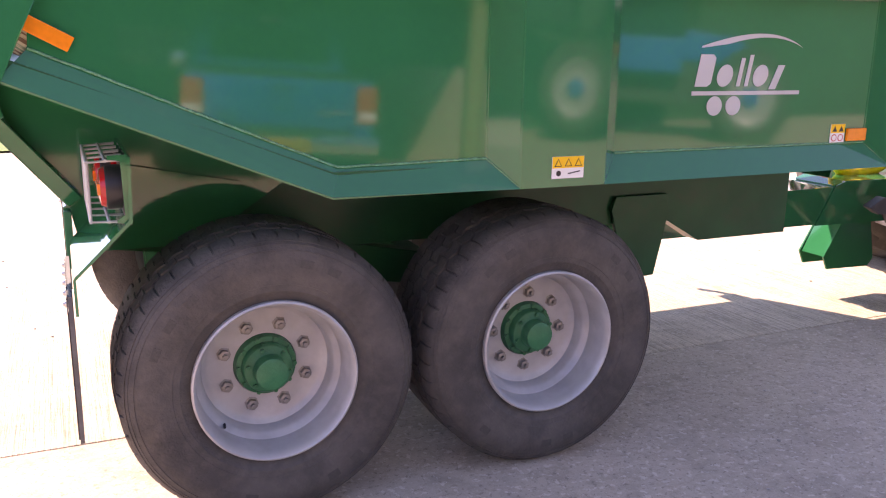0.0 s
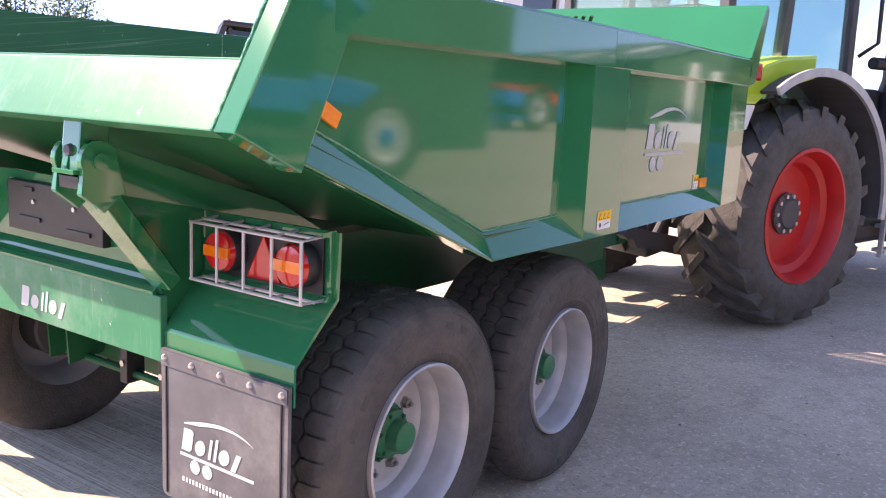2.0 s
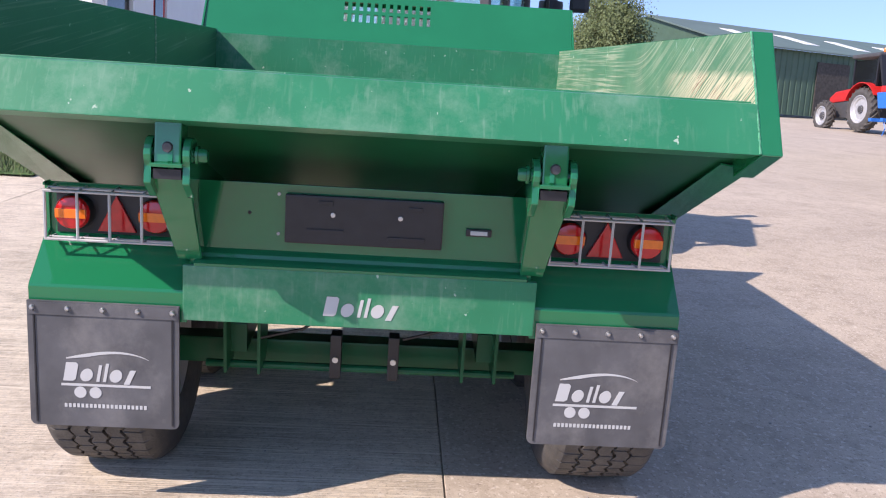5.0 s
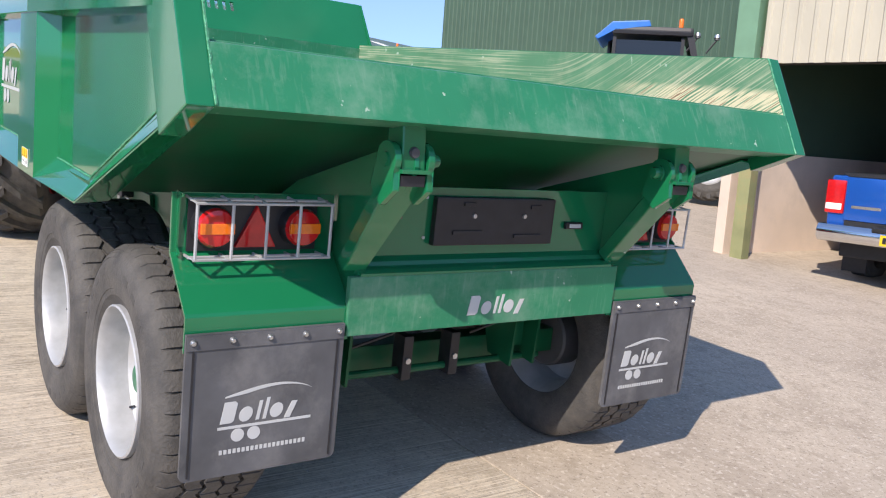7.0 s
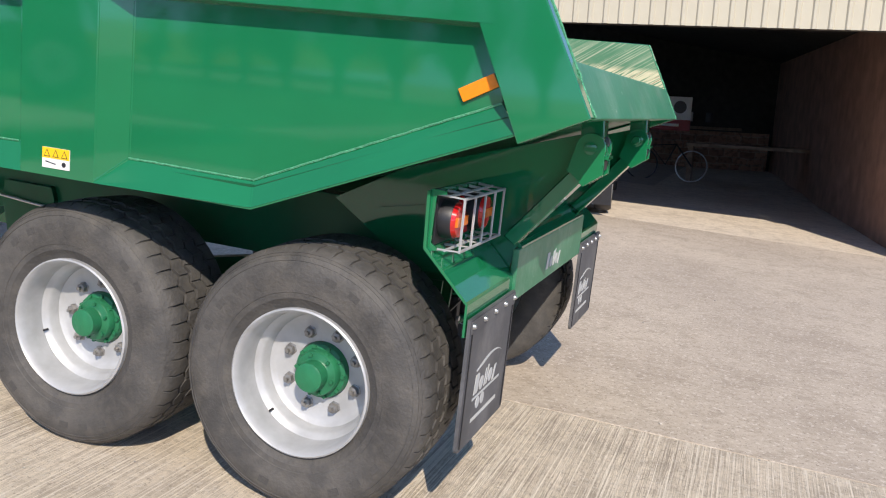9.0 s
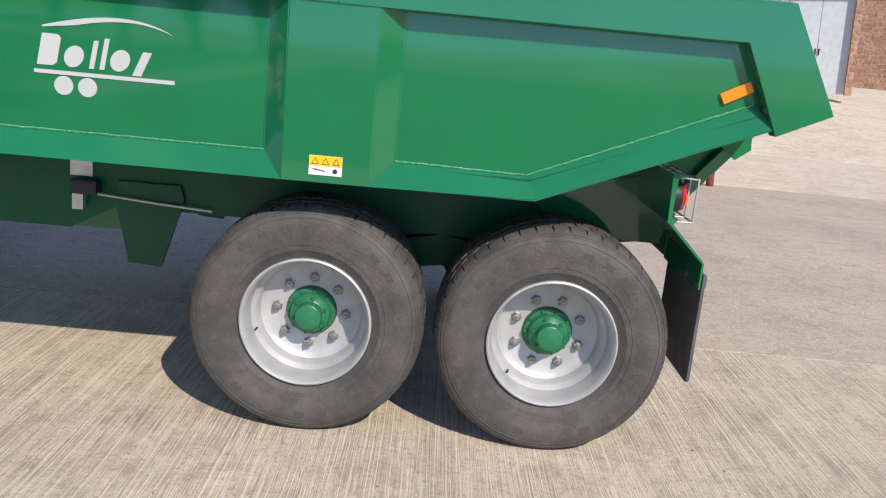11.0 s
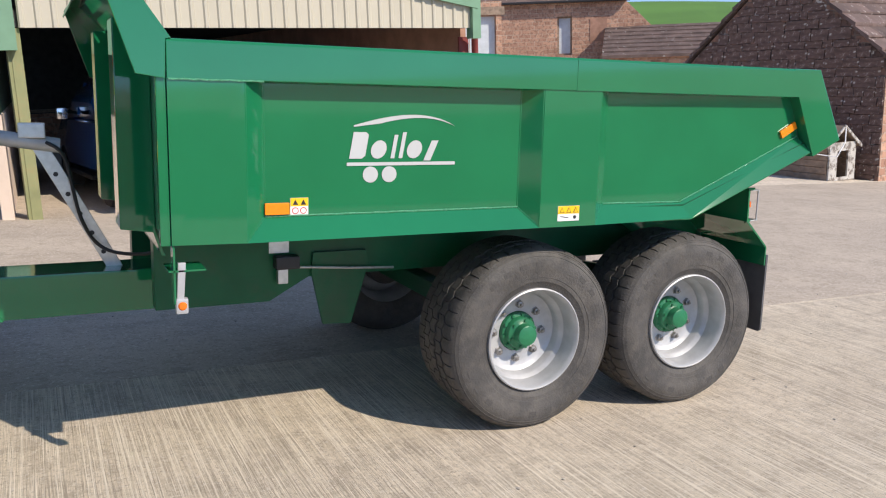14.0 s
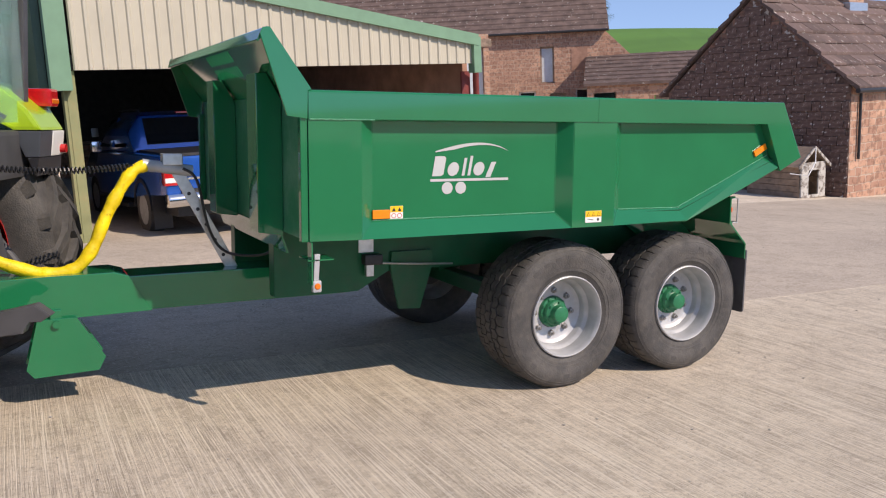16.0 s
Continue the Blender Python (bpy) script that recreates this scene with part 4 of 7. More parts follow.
for s in (1,):
    mk = part("marker_lamp", prism_bm([(2.215, 1.0), (2.245, 1.0), (2.252, 0.86), (2.225, 0.86)], "y", s * 1.315, s * 1.335, 0.004), SILVER, trailer, "grey rubber stalk marker lamp")
    part("lamp_bracket", box_bm(2.14, 2.28, s * 1.18, s * 1.335, 0.965, 0.972), GREEN, mk)
    part("bracket_side", box_bm(2.255, 2.262, s * 1.27, s * 1.335, 0.84, 1.06), GREEN, mk)
    part("lamp_body", box_bm(2.210, 2.257, s * 1.306, s * 1.340, 0.80, 0.862, 0.010), SILVER, mk)
    part("lens", lathe_bm([(0.0, s * 1.346), (0.012, s * 1.345), (0.017, s * 1.340), (0.017, s * 1.335), (0.0, s * 1.335)], 18), AMBERLENS, mk, m=pose(2.233, 0, 0.832), smooth=True)
part("serial_plate", box_bm(1.60, 1.70, 0.552, 0.558, 0.865, 0.955), STEEL, trailer, "grey metal serial plate")
part("hand_brake", box_bm(1.56, 1.68, 0.552, 0.62, 0.79, 0.855, 0.01), BLACK, trailer)
part("brake_rod", tube_bm([(1.60, 0.60, 0.80), (1.30, 0.59, 0.775), (1.05, 0.585, 0.76)], 0.007, 8), STEEL, trailer)
part("rod_end", box_bm(1.62, 1.67, 0.575, 0.615, 0.72, 0.80, 0.004), STEEL, trailer)


# ---- printed marks ----
def letters(x0, width, z0, h, lean=0.18):
    """Plain shapes of the size and rhythm of a six-sign word, leaning ahead: lists of x, z outlines."""
    def at(u, v):
        return (x0 + width * u + lean * v * h, z0 + v * h)

    def bar(a, b_, lo, hi, slip=0.0):
        return [at(a - slip, lo), at(b_ - slip, lo), at(b_, hi), at(a, hi)]

    def oval(uc, vc, ru, rv, n=20):
        return [at(uc + ru * math.cos(2 * math.pi * k / n), vc + rv * math.sin(2 * math.pi * k / n)) for k in range(n)]

    block = [(0.0, 0.0), (0.12, 0.0), (0.15, 0.1), (0.15, 0.9), (0.12, 1.0), (0.0, 1.0)]
    return [[at(u, v) for u, v in block], oval(0.272, 0.34, 0.076, 0.35), bar(0.402, 0.440, 0, 0.9), bar(0.482, 0.520, 0, 1.0),
            oval(0.628, 0.34, 0.076, 0.35), bar(0.79, 0.86, -0.10, 0.68, 0.05)]


def arc_pts(x0, z0, x1, z1, rise, thick, n=20):
    up, dn = [], []
    for k in range(n + 1):
        t = k / n
        x, z = x0 + (x1 - x0) * t, z0 + (z1 - z0) * t + rise * 4 * (t * 0.62 + 0.38 * t * t) * (1 - t) ** 0.9 * 0.9
        w = thick * (1 - t) ** 0.7 * (0.25 + 3 * t if t < 0.25 else 1)
        up.append((x, z))
        dn.append((x, z - w))
    return up + dn[::-1]


def disc(x, z, r, n=24):
    return [(x + r * math.cos(2 * math.pi * k / n), z + r * math.sin(2 * math.pi * k / n)) for k in range(n)]


def emblem(parent, axis, at, depth, u0, width, z_line, flip, material, full=True):
    """Arc, word bars, line and two discs, printed on a face. flip turns u so that it reads from outside."""
    f = (lambda p: [(u0 + width / 2 - (u - width / 2), z) for u, z in p]) if flip else (lambda p: [(u0 + u, z) for u, z in p])
    shapes = [("print_word", q) for q in letters(0.02 * width, width * 0.92, z_line + 0.06 * width, 0.22 * width)]
    shapes += [("print_arc", arc_pts(0.06 * width, z_line + 0.335 * width, 0.99 * width, z_line + 0.335 * width, 0.115 * width, 0.05 * width)),
               ("print_line", [(0, z_line), (width, z_line), (width, z_line + 0.028 * width), (0, z_line + 0.028 * width)]),
               ("print_disc", disc(0.21 * width, z_line - 0.075 * width, 0.068 * width)), ("print_disc", disc(0.38 * width, z_line - 0.075 * width, 0.068 * width))]
    if full:
        for k in range(20):
            u = (0.03 + 0.047 * k) * width
            shapes.append(("print_bar", [(u, z_line - 0.26 * width), (u + 0.03 * width, z_line - 0.26 * width), (u + 0.03 * width, z_line - 0.215 * width), (u, z_line - 0.215 * width)]))
    for nm, p in shapes:
        part(nm, prism_bm(f(p), axis, at, at + depth), material, parent)


for ob in [o for o in trailer.children if o.name.startswith("side_panel")]:
    s = 1 if sum(v.co.y for v in ob.data.vertices) > 0 else -1
    emblem(ob, "y", s * (W0 + 0.0015), s * 0.0015, 1.031 if s > 0 else 1.012, 0.505, 1.352 if s > 0 else 1.34, s > 0, WHITE, full=False)
    x1, x2 = (0.40, 0.52) if s > 0 else (0.413, 0.533)
    lab = part("warning_label", box_bm(x1, x2, s * (W1 + 0.001), s * (W1 + 0.003), 1.085, 1.156), LABELW, ob, "white and yellow warning label")
    part("yellow_band", box_bm(x1 + 0.001, x2 - 0.001, s * (W1 + 0.003), s * (W1 + 0.004), 1.119, 1.1555), YELLOW, lab)
    for k in range(3):
        xc = x1 + 0.022 + 0.038 * k
        part("triangle", prism_bm([(xc - 0.014, 1.124), (xc + 0.014, 1.124), (xc, 1.150)], "y", s * (W1 + 0.004), s * (W1 + 0.0046)), BLACK, lab)
        part("triangle_field", prism_bm([(xc - 0.0095, 1.1265), (xc + 0.0095, 1.1265), (xc, 1.1455)], "y", s * (W1 + 0.0046), s * (W1 + 0.0052)), YELLOW, lab)
    part("mark", prism_bm([(x1 + 0.06, 1.098), (x1 + 0.105, 1.105), (x1 + 0.105, 1.109), (x1 + 0.06, 1.102)], "y", s * (W1 + 0.003), s * (W1 + 0.0036)), BLACK, lab)
    part("mark", prism_bm(disc(x1 + 0.025, 1.102, 0.009), "y", s * (W1 + 0.003), s * (W1 + 0.0036)), BLACK, lab)
    lab = part("warning_label", box_bm(1.703, 1.779, s * (W0 + 0.001), s * (W0 + 0.003), 1.152, 1.224), LABELW, ob, "white and yellow warning label with red signs")
    part("yellow_band", box_bm(1.704, 1.778, s * (W0 + 0.003), s * (W0 + 0.004), 1.190, 1.2235), YELLOW, lab)
    for k in range(2):
        xc = 1.724 + 0.034 * k
        part("triangle", prism_bm([(xc - 0.012, 1.195), (xc + 0.012, 1.195), (xc, 1.217)], "y", s * (W0 + 0.004), s * (W0 + 0.0046)), BLACK, lab)
        part("red_ring", prism_bm(disc(xc, 1.171, 0.014), "y", s * (W0 + 0.003), s * (W0 + 0.0036)), RED, lab)
        part("ring_field", prism_bm(disc(xc, 1.171, 0.0105), "y", s * (W0 + 0.0036), s * (W0 + 0.0042)), LABELW, lab)
for ob in [o for o in trailer.children if o.name.startswith("mud_flap")]:
    s = 1 if sum(v.co.y for v in ob.data.vertices) > 0 else -1
    emblem(ob, "x", -1.0362, -0.0016, 0.72 if s > 0 else -1.012, 0.306, 0.497, True, WHITE)
for p in letters(0.0, 0.295, 0.792, 0.070):
    part("print_word", prism_bm([(0.13 - u, z) for u, z in p], "x", -1.0302, -1.032), WHITE, sill)

# ---- trailer wheels ----
TYRE_R = 0.474


def tyre_bm(r0, y0, y1, blocks=44, nick=0.008, wave=0.008):
    """A truck tyre with five ribs, zigzag grooves and staggered cross cuts, moulded rings on its wall."""
    b = bmesh.new()
    halves = blocks * 2
    mid, tread = (y0 + y1) / 2, (y1 - y0) - 0.11
    rings = []
    for h in range(halves):
        for k, fr in enumerate((0.0, 0.13, 0.19, 0.94)):
            a = 2 * math.pi * (h + fr) / halves
            prof = [(0.262, y0 + 0.03), (0.30, y0 + 0.012), (0.36, y0 + 0.002), (0.405, y0 + 0.003), (0.438, y0 + 0.018), (0.455, y0 + 0.038)]
            zig = wave * math.cos(math.pi * (h + fr))
            for r in range(5):
                e0, e1 = mid - tread / 2 + tread * r / 5, mid - tread / 2 + tread * (r + 1) / 5
                if r > 0:
                    e0 += 0.0065 + zig
                if r < 4:
                    e1 += -0.0065 + zig
                rad = r0 - 0.006 * abs(r - 2) / 2 * 0.9
                low = (nick if r in (0, 4) else 0.8 * nick) if (k < 2 and (h + r) % 2 == 0) else 0.0
                if r > 0:
                    prof.append((r0 - 0.018, e0 + 0.001))
                prof += [(rad - low, e0), (rad - low, e1)]
                if r < 4:
                    prof.append((r0 - 0.018, e1 - 0.001))
            prof += [(0.456, y1 - 0.034), (0.450, y1 - 0.026), (0.4485, y1 - 0.0275), (0.441, y1 - 0.018), (0.4395, y1 - 0.019), (0.425, y1 - 0.009), (0.4235, y1 - 0.011), (0.405, y1 - 0.003), (0.36, y1 - 0.002), (0.352, y1 - 0.004), (0.318, y1 - 0.007), (0.316, y1 - 0.0095), (0.296, y1 - 0.012), (0.294, y1 - 0.0145), (0.262, y1 - 0.03)]
            rings.append([b.verts.new((rr * math.cos(a), yy, rr * math.sin(a))) for rr, yy in prof])
    n = len(rings)
    for i in range(n):
        p, q = rings[i], rings[(i + 1) % n]
        for k in range(len(p)):
            b.faces.new((p[k], p[(k + 1) % len(p)], q[(k + 1) % len(p)], q[k]))
    return b


RIM = [(0.262, 1.165), (0.256, 1.169), (0.250, 1.163), (0.243, 1.14), (0.239, 1.10), (0.236, 1.06), (0.222, 1.045), (0.214, 1.035), (0.208, 1.0), (0.196, 0.992), (0.185, 0.985), (0.105, 0.985), (0.105, 0.97), (0.185, 0.97), (0.215, 0.95), (0.222, 0.85), (0.245, 0.81), (0.262, 0.782)]
wheels = []
for s in (1, -1):
    for x in (0.522, -0.461):
        w = new("wheel")
        w.parent = trailer
        w.matrix_local = pose(x, 0, TYRE_R - 0.005, 0, 20 if x > 0 else 47, 0 if s > 0 else 180)
        if wheels:
            for o in wheels[0].children:
                c = o.copy()
                scene.collection.objects.link(c)
                c.parent = w
        else:
            part("tyre", tyre_bm(TYRE_R, 0.748, 1.178), TYRE, w, "worn black tyre with zigzag grooved tread", smooth=True)
            part("rim", lathe_bm(RIM, 72, close=True), SILVER, w, "silver painted steel rim", smooth=True)
            hb = lathe_bm([(0.0, 1.098), (0.046, 1.098), (0.052, 1.094), (0.054, 1.05), (0.060, 1.045), (0.078, 1.04), (0.082, 1.035), (0.084, 1.01), (0.098, 1.005), (0.103, 0.99), (0.103, 0.95), (0.0, 0.95)], 40)
            part("hub", hb, HUBGREEN, w, smooth=True)
            part("brake_drum", lathe_bm([(0.0, 0.95), (0.135, 0.95), (0.14, 0.94), (0.14, 0.82), (0.13, 0.81), (0.0, 0.81)], 40), GREY, w, smooth=True)
            for k in range(8):
                a = 2 * math.pi * (k + 0.5) / 8
                nb = lathe_bm([(0.0, 1.02), (0.008, 1.02), (0.008, 1.008), (0.018, 1.006), (0.018, 0.988), (0.024, 0.986), (0.024, 0.984), (0.0, 0.984)], 6)
                part("wheel_nut", nb, NUT, w, m=pose(0.142 * math.cos(a), 0, 0.142 * math.sin(a)))
            for k in range(6):
                a = 2 * math.pi * k / 6
                part("hub_bolt", lathe_bm([(0.0, 1.052), (0.007, 1.052), (0.007, 1.04), (0.0, 1.04)], 6), HUBGREEN, w, m=pose(0.069 * math.cos(a), 0, 0.069 * math.sin(a)))
            for k in range(26):
                if k % 13 in (3, 4, 9, 10, 11, 12):
                    continue
                a = 2 * math.pi * k / 26
                part("raised_bar", box_bm(0.372, 0.398, 1.170, 1.1768, -0.024, 0.018, 0.002), TYRE, w, m=pose(0, 0, 0, 0, math.degrees(a), 0))
            for k in range(10):
                part("flange_bolt", lathe_bm([(0.0, 1.016), (0.008, 1.016), (0.008, 1.0), (0.0, 1.0)], 6), HUBGREEN, w, m=pose(0.092 * math.cos(0.63 * k + 0.2), 0, 0.092 * math.sin(0.63 * k + 0.2)))
            part("hub_web", prism_bm([(-0.082, -0.03), (0.082, -0.03), (0.082, 0.03), (-0.082, 0.03)], "y", 1.006, 1.034, 0.008), HUBGREEN, w, m=pose(0, 0, 0, 0, 35, 0))
            part("valve", tube_bm([(0.222, 1.052, 0.0), (0.226, 1.072, 0.0)], 0.0045, 6), BLACK, w)
        wheels.append(w)


# ---- tractors ----
def farm_tyre(r, w0, w1, rim_r, lugs, s, depth=0.045):
    """Big tractor tyre with slanting bar lugs."""
    b = lathe_bm([(q, s * y) for q, y in [(rim_r, w0 + 0.03), (rim_r + 0.10, w0), (r - 0.16, w0 + 0.0), (r - 0.07, w0 + 0.05), (r - depth, w0 + 0.14), (r - depth, w1 - 0.14), (r - 0.07, w1 - 0.05), (r - 0.16, w1), (rim_r + 0.10, w1), (rim_r, w1 - 0.03)]], 64, close=True)
    return b


def lug_mesh(r, w0, w1, lugs, s, side, depth=0.045):
    """One slanting tread bar, from the middle of the tread to its edge."""
    b = bmesh.new()
    mid = (w0 + w1) / 2
    ye, yc = (w0 + 0.015, mid + 0.03) if side == 0 else (w1 - 0.015, mid - 0.03)
    rows = []
    for t in (0.0, 0.2, 0.55, 1.0):
        y, a = yc + (ye - yc) * t, 0.36 * 22 / lugs * t
        top, low, w = r - 0.10 * max(0, t - 0.5), r - depth - 0.02 - (0.10 if t == 1.0 else 0.0), 0.036 / r
        rows.append([b.verts.new((rr * math.cos(aa), s * y, rr * math.sin(aa))) for rr, aa in ((top, a - w), (top, a + w), (low, a + w * 1.5), (low, a - w * 1.5))])
    for p, q in zip(rows, rows[1:]):
        for j in range(4):
            b.faces.new((p[j], p[(j + 1) % 4], q[(j + 1) % 4], q[j]))
    b.faces.new(rows[0])
    b.faces.new(rows[-1][::-1])
    bmesh.ops.recalc_face_normals(b, faces=b.faces)
    me = bpy.data.meshes.new("tread_bar")
    b.to_mesh(me)
    b.free()
    me.materials.append(TYRE)
    return me


def farm_wheel(parent, x, s, r, w0, w1, rim_r, lugs, rim_mat, dish, hub_mat):
    w = new("wheel")
    w.parent = parent
    w.matrix_local = pose(x, 0, r)
    part("tyre", farm_tyre(r, w0, w1, rim_r, lugs, s), TYRE, w, "black tractor tyre with bar lugs", smooth=True)
    for side in (0, 1):
        me = lug_mesh(r, w0, w1, lugs, s, side)
        for k in range(lugs):
            o = new("tread_bar", me)
            o.parent = w
            o.matrix_local = pose(0, 0, 0, 0, 360 * (k + 0.5 * side) / lugs, 0)
    part("rim", lathe_bm([(q, s * y) for q, y in [(rim_r + 0.01, w1 - 0.02), (rim_r - 0.015, w1 - 0.015), (rim_r - 0.04, w1 - 0.06), (rim_r - 0.05, w1 - dish * 0.6), (rim_r - 0.10, w1 - dish * 0.7), (rim_r - 0.13, w1 - dish), (0.15, w1 - dish * 0.92), (0.15, w1 - dish - 0.06), (rim_r - 0.06, w1 - dish - 0.06), (rim_r, w0 + 0.02)]], 56, close=True), rim_mat, w, smooth=True)
    part("hub", lathe_bm([(0.0, s * (w1 - dish + 0.07)), (0.10, s * (w1 - dish + 0.07)), (0.115, s * (w1 - dish + 0.05)), (0.155, s * (w1 - dish + 0.04)), (0.155, s * (w1 - dish - 0.05)), (0.0, s * (w1 - dish - 0.05))], 32), hub_mat, w, smooth=True)
    for k in range(10):
        a = 2 * math.pi * k / 10
        part("wheel_nut", lathe_bm([(0.0, s * (w1 - dish + 0.062)), (0.016, s * (w1 - dish + 0.06)), (0.018, s * (w1 - dish + 0.03)), (0.0, s * (w1 - dish + 0.03))], 6), STEEL, w, m=pose(0.133 * math.cos(a), 0, 0.133 * math.sin(a)))
    return w


def arc_plate(r0, r1, a0, a1, y0, y1, n=20):
    pts = [(r1 * math.cos(radians(a0 + (a1 - a0) * k / n)), r1 * math.sin(radians(a0 + (a1 - a0) * k / n))) for k in range(n + 1)]
    pts += [(r0 * math.cos(radians(a1 + (a0 - a1) * k / n)), r0 * math.sin(radians(a1 + (a0 - a1) * k / n))) for k in range(n + 1)]
    return prism_bm(pts, "y", y0, y1)


FENDER = mat("slate_grey_fender", (0.055, 0.062, 0.075), 0.45, vary=0.12)
tractor = thing("tractor", "lime and grey farm tractor with red wheel rims", "tractor", TILT @ pose(4.331, -0.238, 0, 0, 0, -20.4))
for s in (1, -1):
    farm_wheel(tractor, 0, s, 0.83, 0.62, 1.22, 0.482, 20, RED, 0.22, GREY)
    farm_wheel(tractor, 2.83, s, 0.67, 0.72, 1.20, 0.385, 18, RED, 0.16, GREY)
    fen = part("rear_fender", arc_plate(0.98, 1.005, -4, 122, s * 0.60, s * 1.20), GREY, tractor, m=pose(0, 0, 0.84))
    part("fender_rim", arc_plate(0.975, 1.035, -4, 122, s * 1.20, s * 1.225), SILVER, fen, "silver grey edge trim")
    part("lime_panel", prism_bm([(-0.74, 1.60), (-0.66, 1.73), (-0.50, 1.87), (-0.30, 1.93), (0.1, 1.97), (0.1, 1.80), (-0.40, 1.72), (-0.56, 1.60)], "y", s * 0.62, s * 1.07, 0.025), LIME, tractor, "lime green fender top")
    part("fender_flank", prism_bm([(-0.72, 1.43), (-0.74, 1.597), (-0.56, 1.597), (-0.63, 1.43)], "y", s * 0.85, s * 1.07, 0.012), LABELW, tractor, "white lower fender panel")
    part("fender_inner", prism_bm([(-0.715, 1.43), (-0.735, 1.597), (-0.56, 1.597), (-0.63, 1.43)], "y", s * 0.62, s * 0.848, 0.008), FENDER, tractor, "dark grey inner fender panel")
    part("fender_strip", prism_bm([(-0.70, 1.31), (-0.715, 1.427), (-0.645, 1.427), (-0.685, 1.31)], "y", s * 0.61, s * 1.06, 0.006), BLACK, tractor, "black rubber fender strip")
    lampb = part("tail_lamp", box_bm(-0.71, -0.53, s * 0.92, s * 1.075, 1.755, 1.875, 0.02), REDLENS, tractor, "red and amber tail lamp")
    part("amber_lens", box_bm(-0.713, -0.62, s * 0.94, s * 1.079, 1.775, 1.81, 0.01), AMBERLENS, lampb)
    part("reflector", lathe_bm([(0.0, -0.76), (0.03, -0.76), (0.03, -0.715), (0.0, -0.715)], 16, axis="x"), REDLENS, tractor, m=pose(0, s * 1.02, 1.475))
    part("front_fender", arc_plate(0.72, 0.745, 52, 172, s * 0.74, s * 1.18), FENDER, tractor, m=pose(2.83, 0, 0.68))
    # lower hitch arm with hook
    part("lift_arm", prism_bm([(-0.3, 0.42), (-0.3, 0.56), (-0.85, 0.66), (-1.02, 0.70), (-1.10, 0.64), (-1.04, 0.60), (-0.98, 0.62), (-0.95, 0.54), (-0.8, 0.52)], "y", s * 0.40, s * 0.48, 0.012), GREY, tractor)
    part("lift_rod", tube_bm([(-0.35, s * 0.42, 1.15), (-0.72, s * 0.44, 0.60)], 0.03, 10), GREY, tractor)
    for x0, x1 in ((-0.55, -0.62), (0.05, 0.12), (0.98, 0.92)):
        part("cab_pillar", prism_bm([(x0 - 0.04, 1.55), (x0 + 0.04, 1.55), (x1 + 0.04, 2.95), (x1 - 0.04, 2.95)], "y", s * 0.74, s * 0.82, 0.01), GREY, tractor)
    part("side_glass", box_bm(-0.55, 0.94, s * 0.775, s * 0.781, 1.55, 2.92), TINT, tractor, "blue-green tinted cab glass").visible_shadow = False
    part("mirror_arm", tube_bm([(0.98, s * 0.80, 2.55), (1.10, s * 1.15, 2.88), (1.10, s * 1.30, 2.88), (1.10, s * 1.30, 2.7)], 0.016, 8), CABLE, tractor)
    part("mirror", box_bm(1.06, 1.13, s * 1.20, s * 1.40, 2.30, 2.74, 0.04), BLACK, tractor)
part("rear_glass", box_bm(-0.60, -0.594, -0.74, 0.74, 1.65, 2.90), TINT, tractor).visible_shadow = False
part("front_glass", box_bm(0.95, 0.956, -0.74, 0.74, 1.65, 2.90), TINT, tractor).visible_shadow = False
part("cab_floor", box_bm(-0.60, 1.0, -0.80, 0.80, 1.30, 1.60, 0.03), GREY, tractor)
part("cab_roof", box_bm(-0.80, 1.15, -0.90, 0.90, 2.92, 3.12, 0.06), LIME, tractor)
part("seat", box_bm(-0.25, 0.25, -0.25, 0.25, 1.60, 2.35, 0.06), BLACK, tractor)
part("bonnet", prism_bm([(1.0, 1.05), (1.0, 1.75), (2.4, 1.62), (2.9, 1.40), (3.0, 1.1), (2.9, 1.0)], "y", -0.40, 0.40, 0.06), LIME, tractor)
part("engine", box_bm(0.9, 3.3, -0.34, 0.34, 0.62, 1.06, 0.03), GREY, tractor)
part("rear_axle", box_bm(-0.35, 0.9, -0.65, 0.65, 0.62, 1.30, 0.05), GREY, tractor)
part("front_axle", box_bm(2.65, 2.95, -0.80, 0.80, 0.52, 0.72, 0.03), GREY, tractor)
part("hitch_frame", prism_bm([(-0.36, 0.45), (-0.36, 1.25), (-0.55, 1.2), (-0.62, 0.8), (-0.60, 0.4)], "y", -0.28, 0.28, 0.02), GREY, tractor)
part("pickup_hook", prism_bm([(-0.60, 0.52), (-0.30, 0.45), (-0.30, 0.36), (-0.62, 0.42), (-0.68, 0.52), (-0.65, 0.56)], "y", -0.07, 0.07, 0.01), GREY, tractor)
stk = part("exhaust", lathe_bm([(0.0, 1.0), (0.15, 1.02), (0.17, 1.10), (0.17, 1.70), (0.13, 1.86), (0.13, 2.42), (0.125, 2.44), (0.07, 2.44), (0.07, 2.40), (0.0, 2.40)], 28, axis="z"), BLACK, tractor, "black exhaust stack", m=pose(1.55, -0.92, 0), smooth=True)
part("stack_pipe", tube_bm([(0, 0, 2.40), (0, 0, 3.1)], 0.07, 18), GREY, stk, smooth=True)
part("stack_arm", tube_bm([(-0.35, 0.05, 1.98), (0.22, -0.03, 1.98)], 0.05, 12), BLACK, stk, smooth=True)
